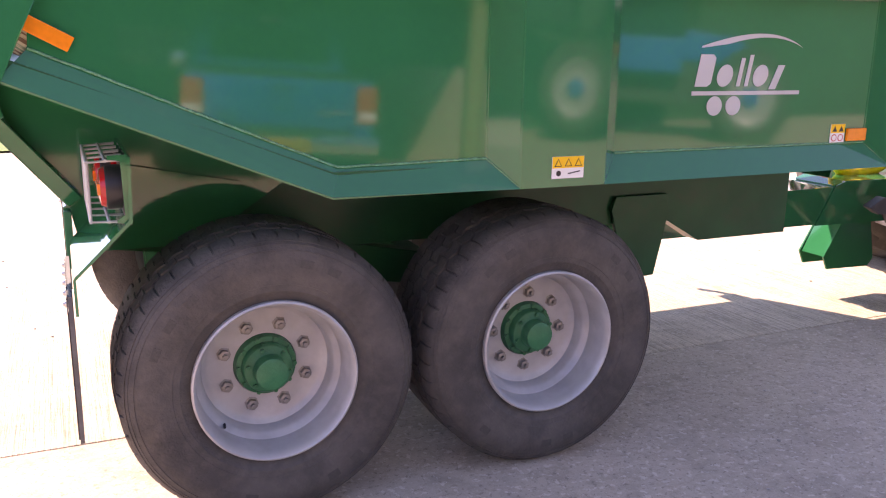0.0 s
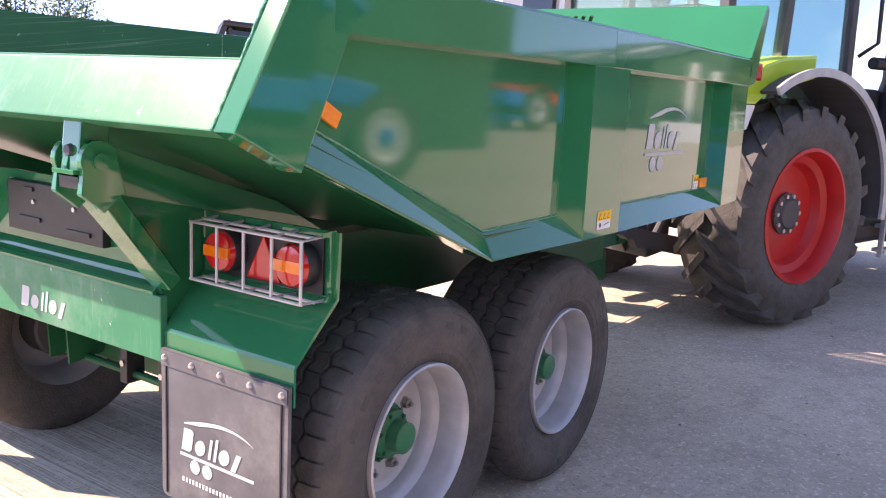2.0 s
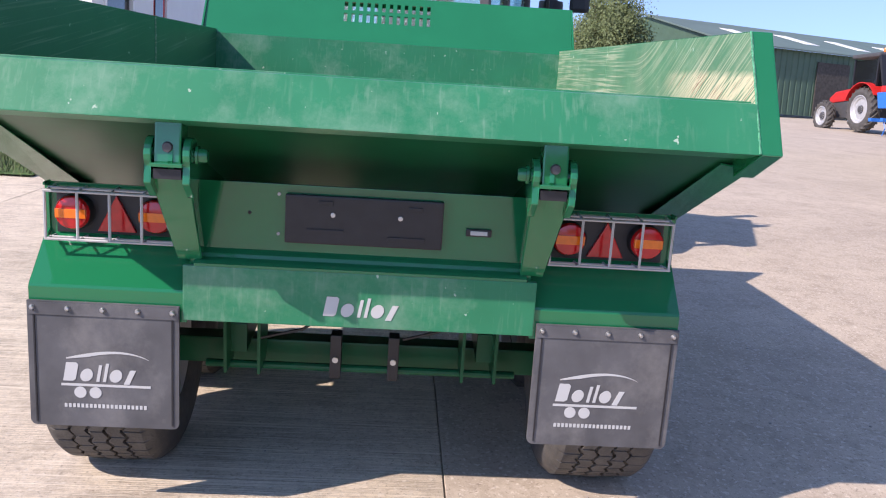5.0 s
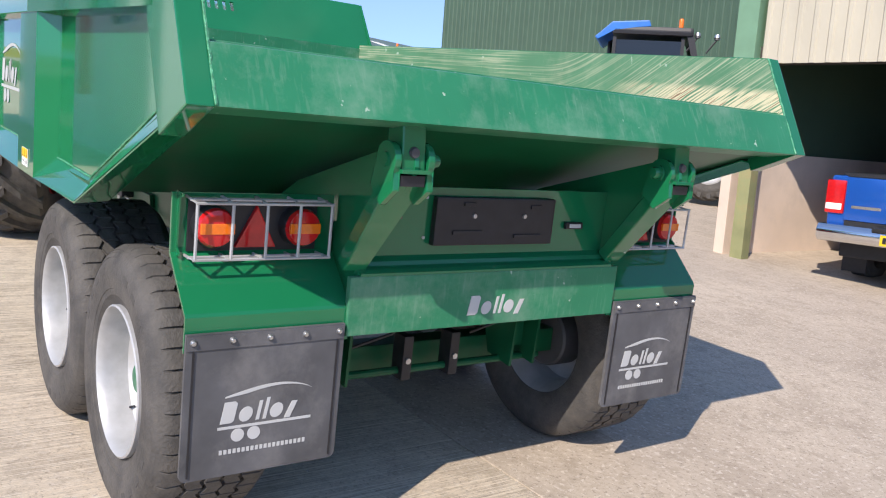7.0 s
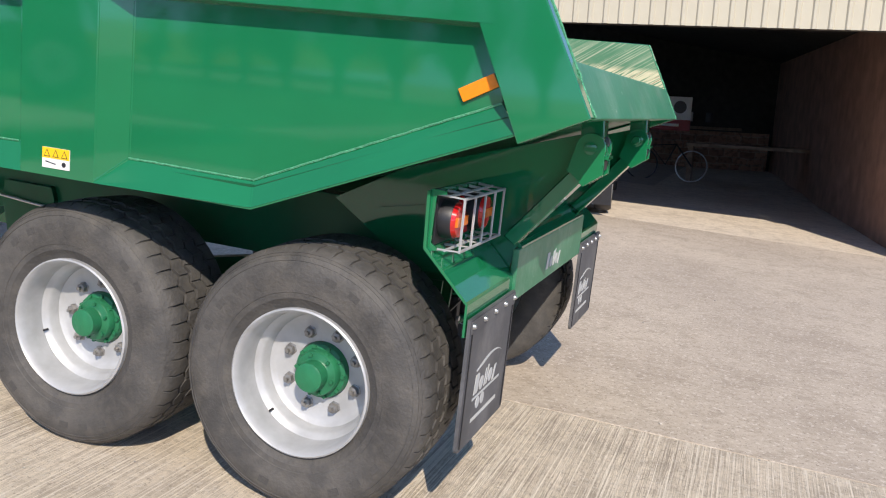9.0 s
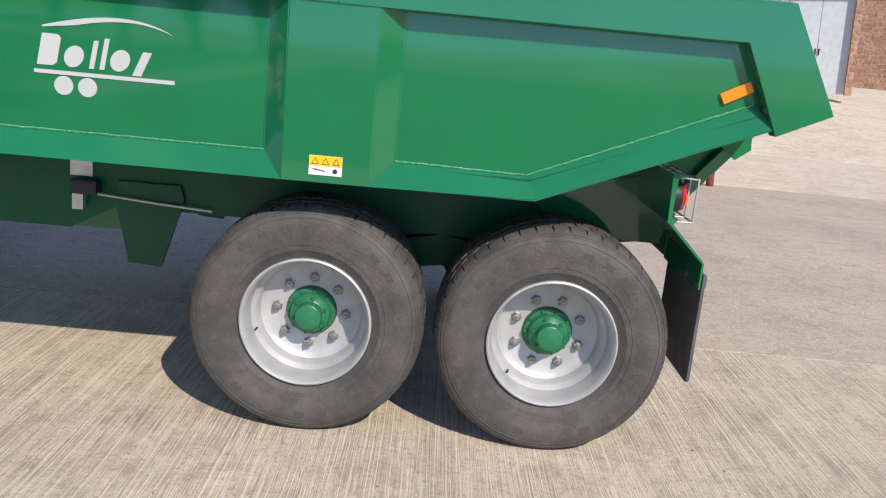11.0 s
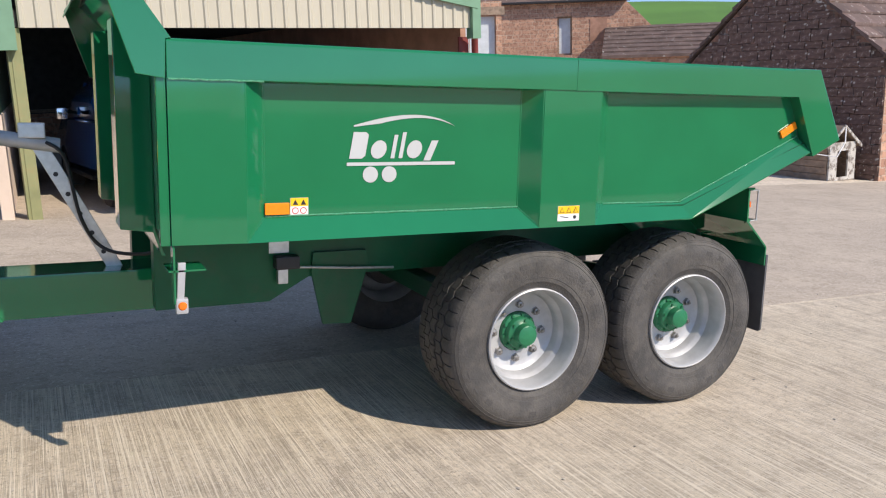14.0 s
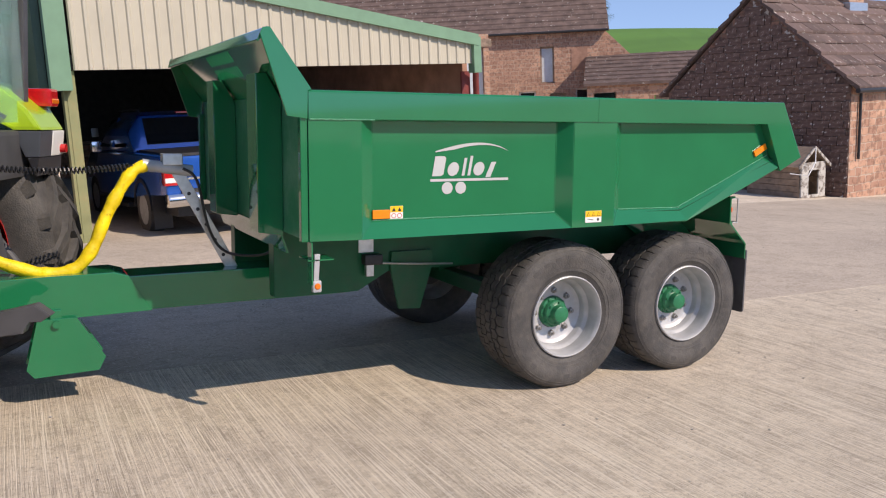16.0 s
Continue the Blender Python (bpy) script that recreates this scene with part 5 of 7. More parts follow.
part("arm_cap", lathe_bm([(0.0, -0.05), (0.05, -0.05), (0.06, 0.0), (0.05, 0.06), (0.0, 0.06)], 16, axis="x"), BLACK, stk, m=pose(0.26, -0.03, 1.98), smooth=True)
part("grab_rod", tube_bm([(0.20, -0.05, 1.95), (0.19, -0.07, 1.5), (0.08, -0.10, 1.0), (0.06, -0.10, 0.92)], 0.014, 8), STEEL, stk, smooth=True)
part("air_box", box_bm(1.02, 1.42, -0.86, -0.42, 1.0, 1.78, 0.05), BLACK, tractor)
part("side_tank", prism_bm([(0.98, 0.62), (0.98, 1.40), (1.95, 1.30), (2.02, 0.85), (1.85, 0.55), (1.1, 0.52)], "y", -0.98, -0.36, 0.05), BLACK, tractor, "black side tank")
part("side_tank", prism_bm([(0.98, 0.62), (0.98, 1.40), (1.95, 1.30), (2.02, 0.85), (1.85, 0.55), (1.1, 0.52)], "y", 0.36, 0.98, 0.05), BLACK, tractor, "black side tank")
part("step_lamp", box_bm(1.50, 1.62, -1.08, -1.02, 0.98, 1.10, 0.01), STEEL, tractor)
part("step_reflector", box_bm(1.62, 1.67, -1.09, -1.03, 0.96, 1.06, 0.01), AMBERLENS, tractor)
part("grab_rail", tube_bm([(0.95, -0.86, 2.75), (0.96, -1.0, 2.70), (1.0, -1.0, 2.12), (0.99, -0.86, 2.02)], 0.016, 8), CABLE, tractor)
lad = part("ladder", box_bm(1.30, 1.325, -1.10, -1.06, 0.42, 0.98, 0.005), SILVER, tractor, "grey cab steps")
part("ladder_rail", box_bm(1.50, 1.525, -1.10, -1.06, 0.42, 0.98, 0.005), SILVER, lad)
for z in (0.46, 0.66, 0.86):
    part("rung", box_bm(1.325, 1.50, -1.11, -1.0, z, z + 0.03, 0.004), SILVER, lad)
part("tool_box", box_bm(1.56, 1.80, -1.06, -0.80, 0.52, 0.88, 0.02), GREY, tractor)
part("work_lamp", lathe_bm([(0.0, -0.90), (0.06, -0.90), (0.07, -0.87), (0.05, -0.82), (0.0, -0.80)], 20, axis="x"), STEEL, tractor, m=pose(0.05, 0.86, 2.03), smooth=True)
part("lamp_stem", tube_bm([(-0.80, 0.86, 1.85), (-0.80, 0.86, 2.02)], 0.012, 8), CABLE, tractor)


def small_tractor(m, body, name_label, rear=(0, 0.82, 0.5), front=(2.5, 0.6, 0.36), nose=0.0):
    t = thing("tractor", name_label, "tractor", m)
    for s in (1, -1):
        farm_wheel(t, rear[0], s, rear[1], 0.55, 1.0, rear[2], 20, SILVER, 0.12, GREY if body is RED else body)
        farm_wheel(t, front[0], s, front[1], 0.6, 0.95, front[2], 18, SILVER, 0.10, GREY if body is RED else body)
        part("fender", arc_plate(rear[1] + 0.10, rear[1] + 0.13, 20, 150, s * 0.5, s * 1.0), body if not nose else BLACK, t, m=pose(rear[0], 0, rear[1] + 0.02))
        for x in (-0.5, 0.9):
            part("pillar", box_bm(x, x + 0.07, s * 0.68, s * 0.75, 1.5, 2.65), BLACK, t)
        part("side_glass", box_bm(-0.45, 0.9, s * 0.715, s * 0.72, 1.5, 2.6), DARKGLASS, t)
    part("rear_glass", box_bm(-0.5, -0.49, -0.68, 0.68, 1.5, 2.6), DARKGLASS, t)
    part("cab_base", box_bm(-0.5, 0.95, -0.74, 0.74, 1.0, 1.5, 0.04), body, t)
    part("roof", box_bm(-0.66, 1.0, -0.85, 0.85, 2.68, 2.82, 0.06), GREY if body is RED else BLACK, t)
    part("rear_curve", prism_bm([(-0.66, 2.74), (-0.52, 2.74), (-0.62, 2.45), (-0.80, 2.0), (-0.95, 1.5), (-1.03, 1.5), (-0.88, 2.05), (-0.74, 2.5)], "y", -0.80, 0.80, 0.01), BLACK, t)
    if body is BLUEPAINT:
        part("sun_visor", prism_bm([(0.2, 2.82), (0.25, 2.92), (1.0, 2.88), (1.35, 2.62), (1.28, 2.58), (0.95, 2.76)], "y", -0.85, 0.85, 0.02), body, t)
    part("bonnet", prism_bm([(0.9, 1.25), (0.9, 1.72), (2.6, 1.55), (3.0, 1.3), (2.9, 1.12)], "y", -0.36, 0.36, 0.05), body, t, m=pose(nose, 0, 0))
    part("engine", box_bm(nose, 2.9 + nose, -0.32, 0.32, 0.55, 1.249, 0.02), GREY, t)
    part("exhaust", tube_bm([(1.1, -0.42, 1.4), (1.1, -0.42, 2.8)], 0.05, 12), BLACK, t, smooth=True)
    part("beacon", lathe_bm([(0.0, 0.0), (0.05, 0.0), (0.05, 0.12), (0.03, 0.15), (0.0, 0.15)], 16, axis="z"), AMBERLENS, t, m=pose(-0.4, 0.5, 2.85), smooth=True)
    return t


small_tractor(pose(35.6, -22.85, ground_z(35.6), 0, 0, 4) @ Matrix.Scale(1.3, 4), RED, "red tractor with white rims in the far yard")
loader = small_tractor(pose(16.6, 18.6, ground_z(16.6), 0, 0, -36) @ Matrix.Scale(1.22, 4), GREY, "dark grey loader tractor parked beyond the trailer")
part("loader_arm", tube_bm([(1.0, -0.5, 1.6), (2.1, -0.5, 2.75), (2.9, -0.5, 2.55), (3.4, -0.5, 2.9)], 0.06, 8), GREY, loader)
part("loader_arm", tube_bm([(1.0, 0.5, 1.6), (2.1, 0.5, 2.75), (2.9, 0.5, 2.55), (3.4, 0.5, 2.9)], 0.06, 8), GREY, loader)
part("hoop", tube_bm([(1.75, 0.0, 2.4), (1.75, 0.0, 2.92), (2.1, 0.0, 2.95), (2.12, 0.0, 2.4)], 0.035, 8), BLACK, loader)
imp = thing("cultivator", "blue farm implement behind the red tractor", "implement", pose(33.2, -22.2, ground_z(33.2), 0, 0, 6))
part("frame", box_bm(-0.1, 0.1, -1.4, 1.4, 0.6, 0.75, 0.01), BLUEPAINT, imp)
part("frame", box_bm(-0.9, -0.7, -1.4, 1.4, 0.6, 0.75, 0.01), BLUEPAINT, imp)
part("hopper", prism_bm([(-1.0, 1.2), (-1.2, 1.9), (0.3, 1.9), (0.1, 1.2)], "y", -1.0, 1.0, 0.03), BLUEPAINT, imp)
part("lid", box_bm(-1.1, 0.2, -0.9, 0.9, 1.91, 2.2, 0.05), RED, imp)
for k in range(7):
    part("tine", tube_bm([(-0.8, -1.3 + 0.43 * k, 0.6), (-0.95, -1.3 + 0.43 * k, 0.3), (-0.8, -1.3 + 0.43 * k, 0.0)], 0.025, 6), BLUEPAINT, imp)
blue_one = small_tractor(pose(8.27, -11.58, ground_z(8.27), 0, 0, 40) @ Matrix.Diagonal((0.92, 0.92, 1.15, 1)), BLUEPAINT, "blue tractor parked beside the green shed wall", (-1.25, 0.72, 0.43), (2.2, 0.72, 0.43), -0.7)
part("linkage", prism_bm([(-1.5, 1.6), (-1.5, 2.3), (-1.9, 2.42), (-2.5, 2.38), (-2.9, 2.1), (-2.9, 1.6)], "y", -0.5, 0.5, 0.08), BLACK, blue_one, "black implement frame")
part("hoop", tube_bm([(-1.55, 0.4, 2.3), (-1.6, 0.4, 2.6), (-1.95, 0.4, 2.62), (-2.0, 0.4, 2.35)], 0.03, 8), BLACK, blue_one)
for x, y in ((-0.75, 0.7), (-1.15, 0.5)):
    part("work_lamp", lathe_bm([(0.0, 0.0), (0.05, 0.01), (0.07, 0.05), (0.05, 0.10), (0.0, 0.11)], 14, axis="z"), STEEL, blue_one, m=pose(x, y, 2.66), smooth=True)
    part("lamp_stem", tube_bm([(x + 0.2, y, 2.45), (x, y, 2.68)], 0.018, 6), BLACK, blue_one)


# ---- farm buildings ----
def ribbed(w, z0, z1a, z1b, pitch=0.2, depth=0.022):
    """A profiled metal sheet in x and z, its top running from z1a to z1b."""
    b = bmesh.new()
    us = []
    n = max(1, round(w / pitch))
    p = w / n
    for k in range(n):
        for f, d in ((0.0, 0), (0.60, 0), (0.70, depth), (0.90, depth)):
            us.append((k * p + f * p, d))
    us.append((w, 0))
    rows = [(b.verts.new((u, d, z0)), b.verts.new((u, d, z1a + (z1b - z1a) * u / w))) for u, d in us]
    for (a, c), (e, f) in zip(rows, rows[1:]):
        b.faces.new((a, e, f, c))
    return b


SH = pose(2.70, -6.83, 0, 0, 0, 6.4)
shed = thing("shed", "open-fronted farm shed with cream metal cladding", "shed", SH, kind="structure")
EAVE, RISE = 2.78, 0.165
for k in range(7):
    x0 = -0.05 - 0.92 * (k + 1)
    za, zb = EAVE + RISE * (x0 + 6.49), EAVE + RISE * (x0 + 0.92 + 6.49)
    part("cladding_sheet", ribbed(0.922, 2.46, za, zb), CREAM, shed, m=pose(x0, 0, 0))
part("verge_trim", prism_bm([(-6.55, EAVE - 0.03), (-6.55, EAVE + 0.16), (0.0, EAVE + 0.16 + RISE * 6.5), (0.0, EAVE - 0.03 + RISE * 6.5)], "y", 0.04, 0.09), PALEGREEN, shed, "pale green roof edge trim")
part("corner_trim", box_bm(-6.60, -6.45, -0.10, 0.08, 2.30, EAVE + 0.12), PALEGREEN, shed)
# lintel, roof and back wall carry the painted indoor shade
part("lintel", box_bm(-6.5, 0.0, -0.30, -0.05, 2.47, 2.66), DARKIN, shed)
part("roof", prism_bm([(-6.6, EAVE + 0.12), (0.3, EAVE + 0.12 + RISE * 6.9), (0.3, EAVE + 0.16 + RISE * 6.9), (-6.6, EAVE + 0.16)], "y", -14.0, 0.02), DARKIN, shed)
part("end_wall", box_bm(-6.6, -6.5, -14.0, -0.36, -0.6, EAVE + 0.115), SANDSTONE, shed, "pinkish brown end wall")
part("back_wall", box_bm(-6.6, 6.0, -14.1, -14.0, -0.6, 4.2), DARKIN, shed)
part("front_post", box_bm(-0.06, 0.10, -0.22, -0.06, 0.0, 2.46), POSTG, shed, "mossy green steel post with rust")
part("front_post", box_bm(-0.06, 0.06, -0.06, -0.05, 0.0, 2.46), POSTG, shed)
part("corner_column", box_bm(0.0, 0.26, -0.10, 0.09, 2.20, 4.4), PALEGREEN, shed)
part("end_stanchion", box_bm(-6.62, -6.44, -0.35, -0.31, -0.5, 2.34), RUST, shed, "maroon painted steel stanchion")
part("stanchion_web", box_bm(-6.54, -6.52, -0.60, -0.35, -0.5, 2.34), RUST, shed)
part("downpipe", tube_bm([(-6.68, -0.22, -0.5), (-6.68, -0.22, 2.2), (-6.60, -0.1, 2.4)], 0.055, 12), RUST, shed, smooth=True)
part("shelf", box_bm(-5.6, 0.2, -13.6, -13.0, 1.05, 1.12), WOODOLD, shed)
part("low_wall", box_bm(-6.4, 5.0, -13.95, -13.8, -0.5, 1.0), STONE, shed)
side = thing("green_shed_wall", "tall green metal-clad shed wall", "shed", kind="structure")
for k in range(16):
    part("cladding_sheet", ribbed(1.034, ground_z(3) - 0.1, 6.0, 6.0, 0.2), DKGREEN, side, m=pose(3.2 + 1.03 * k, -14.3, 0))
part("return_wall", box_bm(19.66, 19.76, -24.0, -14.32, 0.9, 6.0), DKGREEN, side)
part("side_wall", box_bm(2.98, 3.08, -14.3, -6.95, 1.45, 4.3), DKGREEN, side)
part("block_wall", box_bm(2.96, 3.10, -14.3, -6.95, 0.0, 1.45, 0.01), RENDER, side, "pale rendered block base")

# things in the shed
bike = thing("bicycle_wheel", "bicycle leaning at the back of the shed", "bicycle", pose(-0.55, -15.6, ground_z(-0.5) + 0.0, 0, 0, 10))
part("tyre", tube_bm([(0.33 * math.cos(a * math.pi / 16), 0, 0.34 + 0.33 * math.sin(a * math.pi / 16)) for a in range(33)], 0.014, 6), STEEL, bike)
part("frame", tube_bm([(0.0, 0.02, 0.34), (0.35, 0.02, 0.80), (0.9, 0.02, 0.75), (0.55, 0.02, 0.35), (0.35, 0.02, 0.80)], 0.018, 6), BLACK, bike)
part("wheel", tube_bm([(1.05 + 0.33 * math.cos(a * math.pi / 16), 0, 0.34 + 0.33 * math.sin(a * math.pi / 16)) for a in range(33)], 0.014, 6), BLACK, bike)
sign = thing("sign_board", "white and red lubricant sign board on the shed wall", "sign", pose(0.35, -16.2, 1.05, 0, 0, 10))
part("board", box_bm(-0.75, 0.75, -0.02, 0.0, 0.0, 0.75, 0.01), LABELW, sign)
part("red_band", box_bm(-0.75, 0.75, 0.002, 0.006, 0.0, 0.24), BRASSY, sign)
part("dark_disc", prism_bm(disc(-0.5, 0.52, 0.14), "y", 0.002, 0.006), BLACK, sign)
part("print_bar", box_bm(-0.2, 0.5, 0.002, 0.006, 0.46, 0.58), GREY, sign)
part("print_bar", box_bm(-0.5, 0.5, 0.0065, 0.009, 0.09, 0.15), LABELW, sign)
bench = thing("work_bench", "dark cluttered bench along the shed wall", "bench", pose(-1.6, -15.9, -0.1))
part("top", box_bm(-1.6, 1.2, -0.4, 0.4, 0.85, 0.92), WOODOLD, bench)
for x in (-1.5, 1.1):
    part("leg", box_bm(x - 0.05, x + 0.05, -0.3, 0.3, 0.0, 0.85), WOODOLD, bench)
for k in range(5):
    c = thing("tin", "small tin on the shed shelf", "tin", pose(-0.6 + 0.5 * k, -19.7, 1.25), group="tins on the shelf")
    part("body", lathe_bm([(0.0, 0.0), (0.09, 0.0), (0.09, 0.24), (0.0, 0.24)], 14, axis="z"), (GREY, LABELW, RED)[k % 3], c)

# pickup truck
pk = thing("pickup_truck", "blue double-cab pickup truck parked in the open shed", "pickup truck", pose(0.889, -8.13, ground_z(0.9) - 0.01, 0, 0, -82.5))  # x ahead, rear axle at the origin
BLUEDARK = mat("black_sill_plastic", (0.015, 0.015, 0.017), 0.5, vary=0.15, scale=20)


def shell(rows, bevel=0.02):
    """A closed car shell from cross sections: x, half width below, half width above, z below, z above."""
    b = bmesh.new()
    rings = [[b.verts.new((x, y, z)) for y, z in ((-w0, z0), (w0, z0), (w0 * 1.005, z0 + 0.55 * (z1 - z0)), (w1, z1), (-w1, z1), (-w0 * 1.005, z0 + 0.55 * (z1 - z0)))] for x, w0, w1, z0, z1 in rows]
    for p, q in zip(rings, rings[1:]):
        for k in range(6):
            b.faces.new((p[k], p[(k + 1) % 6], q[(k + 1) % 6], q[k]))
    b.faces.new(rings[0])
    b.faces.new(rings[-1][::-1])
    bmesh.ops.recalc_face_normals(b, faces=b.faces)
    bmesh.ops.bevel(b, geom=[e for e in b.edges if e.calc_face_angle(0) > 0.5], offset=bevel, segments=3, affect="EDGES", profile=0.6)
    return b


part("body", shell([(-1.17, 0.90, 0.89, 0.66, 1.21), (-0.5, 0.93, 0.91, 0.62, 1.22), (0.5, 0.93, 0.91, 0.50, 1.22), (2.6, 0.93, 0.88, 0.46, 1.20), (3.7, 0.92, 0.82, 0.50, 1.14), (4.15, 0.84, 0.74, 0.55, 0.98)], 0.035), BLUE, pk, smooth=True)
part("tailgate", box_bm(-1.20, -1.165, -0.71, 0.71, 0.74, 1.20, 0.014), BLUE, pk, smooth=True)
part("tailgate_edge", box_bm(-1.19, -1.13, -0.72, 0.72, 1.201, 1.222, 0.008), BLUEDARK, pk)
part("tailgate_step", box_bm(-1.196, -1.165, -0.70, 0.70, 0.69, 0.735, 0.006), BLUEDARK, pk)
part("tailgate_handle", box_bm(-1.212, -1.201, -0.11, 0.11, 1.085, 1.12, 0.004), BLACK, pk)
part("badge", prism_bm(disc(0.0, 0.965, 0.078), "x", -1.201, -1.212, 0.004), CHROME, pk, "round chrome badge")
part("badge_field", prism_bm(disc(0.0, 0.965, 0.062), "x", -1.2125, -1.2145), BLUE, pk)
for y0, y1, z in ((-0.62, -0.44, 0.815), (-0.64, -0.40, 0.775), (0.34, 0.64, 0.87)):
    part("print_bar", box_bm(-1.203, -1.2005, y0, y1, z, z + (0.03 if z != 0.775 else 0.014)), CHROME, pk)
part("bed_cover", prism_bm([(-1.10, 1.222), (-1.08, 1.245), (0.44, 1.262), (0.46, 1.222)], "y", -0.80, 0.80, 0.006), BLUEDARK, pk, "black roll-top bed cover")
part("cab", shell([(0.42, 0.88, 0.80, 1.215, 1.30), (0.62, 0.88, 0.70, 1.215, 1.76), (0.85, 0.88, 0.68, 1.215, 1.83), (1.7, 0.88, 0.67, 1.215, 1.85), (2.15, 0.87, 0.65, 1.205, 1.78), (3.0, 0.84, 0.80, 1.16, 1.22)], 0.04), BLUE, pk, smooth=True)
part("rear_window", prism_bm([(0.435, 1.33), (0.595, 1.74), (0.625, 1.74), (0.465, 1.33)], "y", -0.66, 0.66, 0.006), DARKGLASS, pk, "dark tinted rear window")
part("roof_lamp", box_bm(0.60, 0.66, -0.12, 0.12, 1.795, 1.825, 0.006), REDLENS, pk)
for s in (1, -1):
    gl = bmesh.new()
    quad_bm([(0.78, s * 0.892, 1.30), (2.70, s * 0.868, 1.27), (2.15, s * 0.728, 1.72), (0.84, s * 0.748, 1.74)], bm=gl)
    part("side_window", solid(gl, 0.012), DARKGLASS, pk)
    part("window_bar", tube_bm([(1.62, s * 0.892, 1.28), (1.60, s * 0.742, 1.75)], 0.03, 8), BLUE, pk)
    part("roof_rail", tube_bm([(0.7, s * 0.66, 1.86), (1.2, s * 0.66, 1.885), (2.0, s * 0.64, 1.87)], 0.016, 8), BLUEDARK, pk, smooth=True)
    tl = part("tail_light", box_bm(-1.195, -1.06, s * 0.725, s * 0.925, 0.80, 1.16, 0.025), REDLENS, pk, "red tail light", smooth=True)
    part("lower_lens", box_bm(-1.200, -1.10, s * 0.745, s * 0.915, 0.84, 0.91, 0.01), LABELW, tl)
    part("door_mirror", box_bm(2.15, 2.3, s * 0.95, s * 1.12, 1.20, 1.38, 0.04), CHROME, pk, smooth=True)
    part("rear_arch", arc_plate(0.40, 0.455, 0, 180, s * 0.90, s * 0.948), BLUEDARK, pk, m=pose(0, 0, 0.40))
    part("side_step", box_bm(0.7, 2.6, s * 0.86, s * 0.98, 0.36, 0.43, 0.02), BLUEDARK, pk)
    for x in (0, 3.1):
        w = new("wheel")
        w.parent = pk
        w.matrix_local = pose(x, 0, 0.38)
        part("tyre", lathe_bm([(q, s * y) for q, y in [(0.23, 0.70), (0.36, 0.70), (0.38, 0.73), (0.38, 0.90), (0.36, 0.93), (0.23, 0.93)]], 40, close=True), TYRE, w, smooth=True)
        part("rim", lathe_bm([(q, s * y) for q, y in [(0.235, 0.93), (0.22, 0.92), (0.20, 0.86), (0.0, 0.88)]], 32), SILVER, w, smooth=True)
        for k in range(10):
            part("spoke", prism_bm([(0.03, -0.010), (0.215, -0.022), (0.215, 0.022), (0.03, 0.010)], "y", s * 0.885, s * 0.922, 0.004), SILVER, w, m=pose(0, 0, 0, 0, 36 * k, 0))
    part("splash_flap", box_bm(-0.50, -0.48, s * 0.66, s * 0.93, 0.12, 0.62), BLACK, pk)
bump = part("bumper", prism_bm([(-1.28, 0.50), (-1.33, 0.54), (-1.34, 0.62), (-1.30, 0.69), (-1.17, 0.70), (-1.12, 0.50)], "y", -0.93, 0.93, 0.03), CHROME, pk, "chrome rear bumper", smooth=True)
part("bumper_step", box_bm(-1.335, -1.20, -0.36, 0.36, 0.655, 0.70, 0.01), BLUEDARK, bump)
plt = part("number_plate", box_bm(-1.352, -1.343, -0.26, 0.26, 0.525, 0.635, 0.003), PLATEY, pk, "yellow number plate with plain bars")
for k in range(7):
    y = 0.215 - 0.062 * k - (0.03 if k > 3 else 0)
    part("print_bar", box_bm(-1.354, -1.3522, y - 0.018, y + 0.018, 0.548, 0.612), BLACK, plt)
part("tow_ball", tube_bm([(-1.15, 0, 0.44), (-1.40, 0, 0.44), (-1.42, 0, 0.50)], 0.03, 10), STEEL, pk, smooth=True)
part("under_body", box_bm(-1.1, 3.9, -0.75, 0.75, 0.34, 0.55, 0.02), BLUEDARK, pk)


def wall_bm(w, h, t, holes):
    """A wall in x and z with openings (x0, x1, z0, z1), all of one skin with its reveals."""
    xs_ = sorted({0, w, *[v for q in holes for v in q[:2]]})
    zs_ = sorted({0, min(h, 99), *[min(v, h) for q in holes for v in q[2:]]})
    b = bmesh.new()
    made = {}

    def at(i, j, y):
        k = (i, j, y)
        if k not in made:
            made[k] = b.verts.new((xs_[i], y, zs_[j]))
        return made[k]

    def full(i, j):
        if not (0 <= i < len(xs_) - 1 and 0 <= j < len(zs_) - 1):
            return False
        cx, cz = (xs_[i] + xs_[i + 1]) / 2, (zs_[j] + zs_[j + 1]) / 2
        return not any(q[0] < cx < q[1] and q[2] < cz < q[3] for q in holes)

    for i in range(len(xs_) - 1):
        for j in range(len(zs_) - 1):
            if not full(i, j):
                continue
            for y in (0, -t):
                b.faces.new((at(i, j, y), at(i + 1, j, y), at(i + 1, j + 1, y), at(i, j + 1, y)))
            for di, dj, e in ((-1, 0, ((i, j), (i, j + 1))), (1, 0, ((i + 1, j), (i + 1, j + 1))), (0, -1, ((i, j), (i + 1, j))), (0, 1, ((i, j + 1), (i + 1, j + 1)))):
                if not full(i + di, j + dj):
                    b.faces.new((at(*e[0], 0), at(*e[1], 0), at(*e[1], -t), at(*e[0], -t)))
    return b


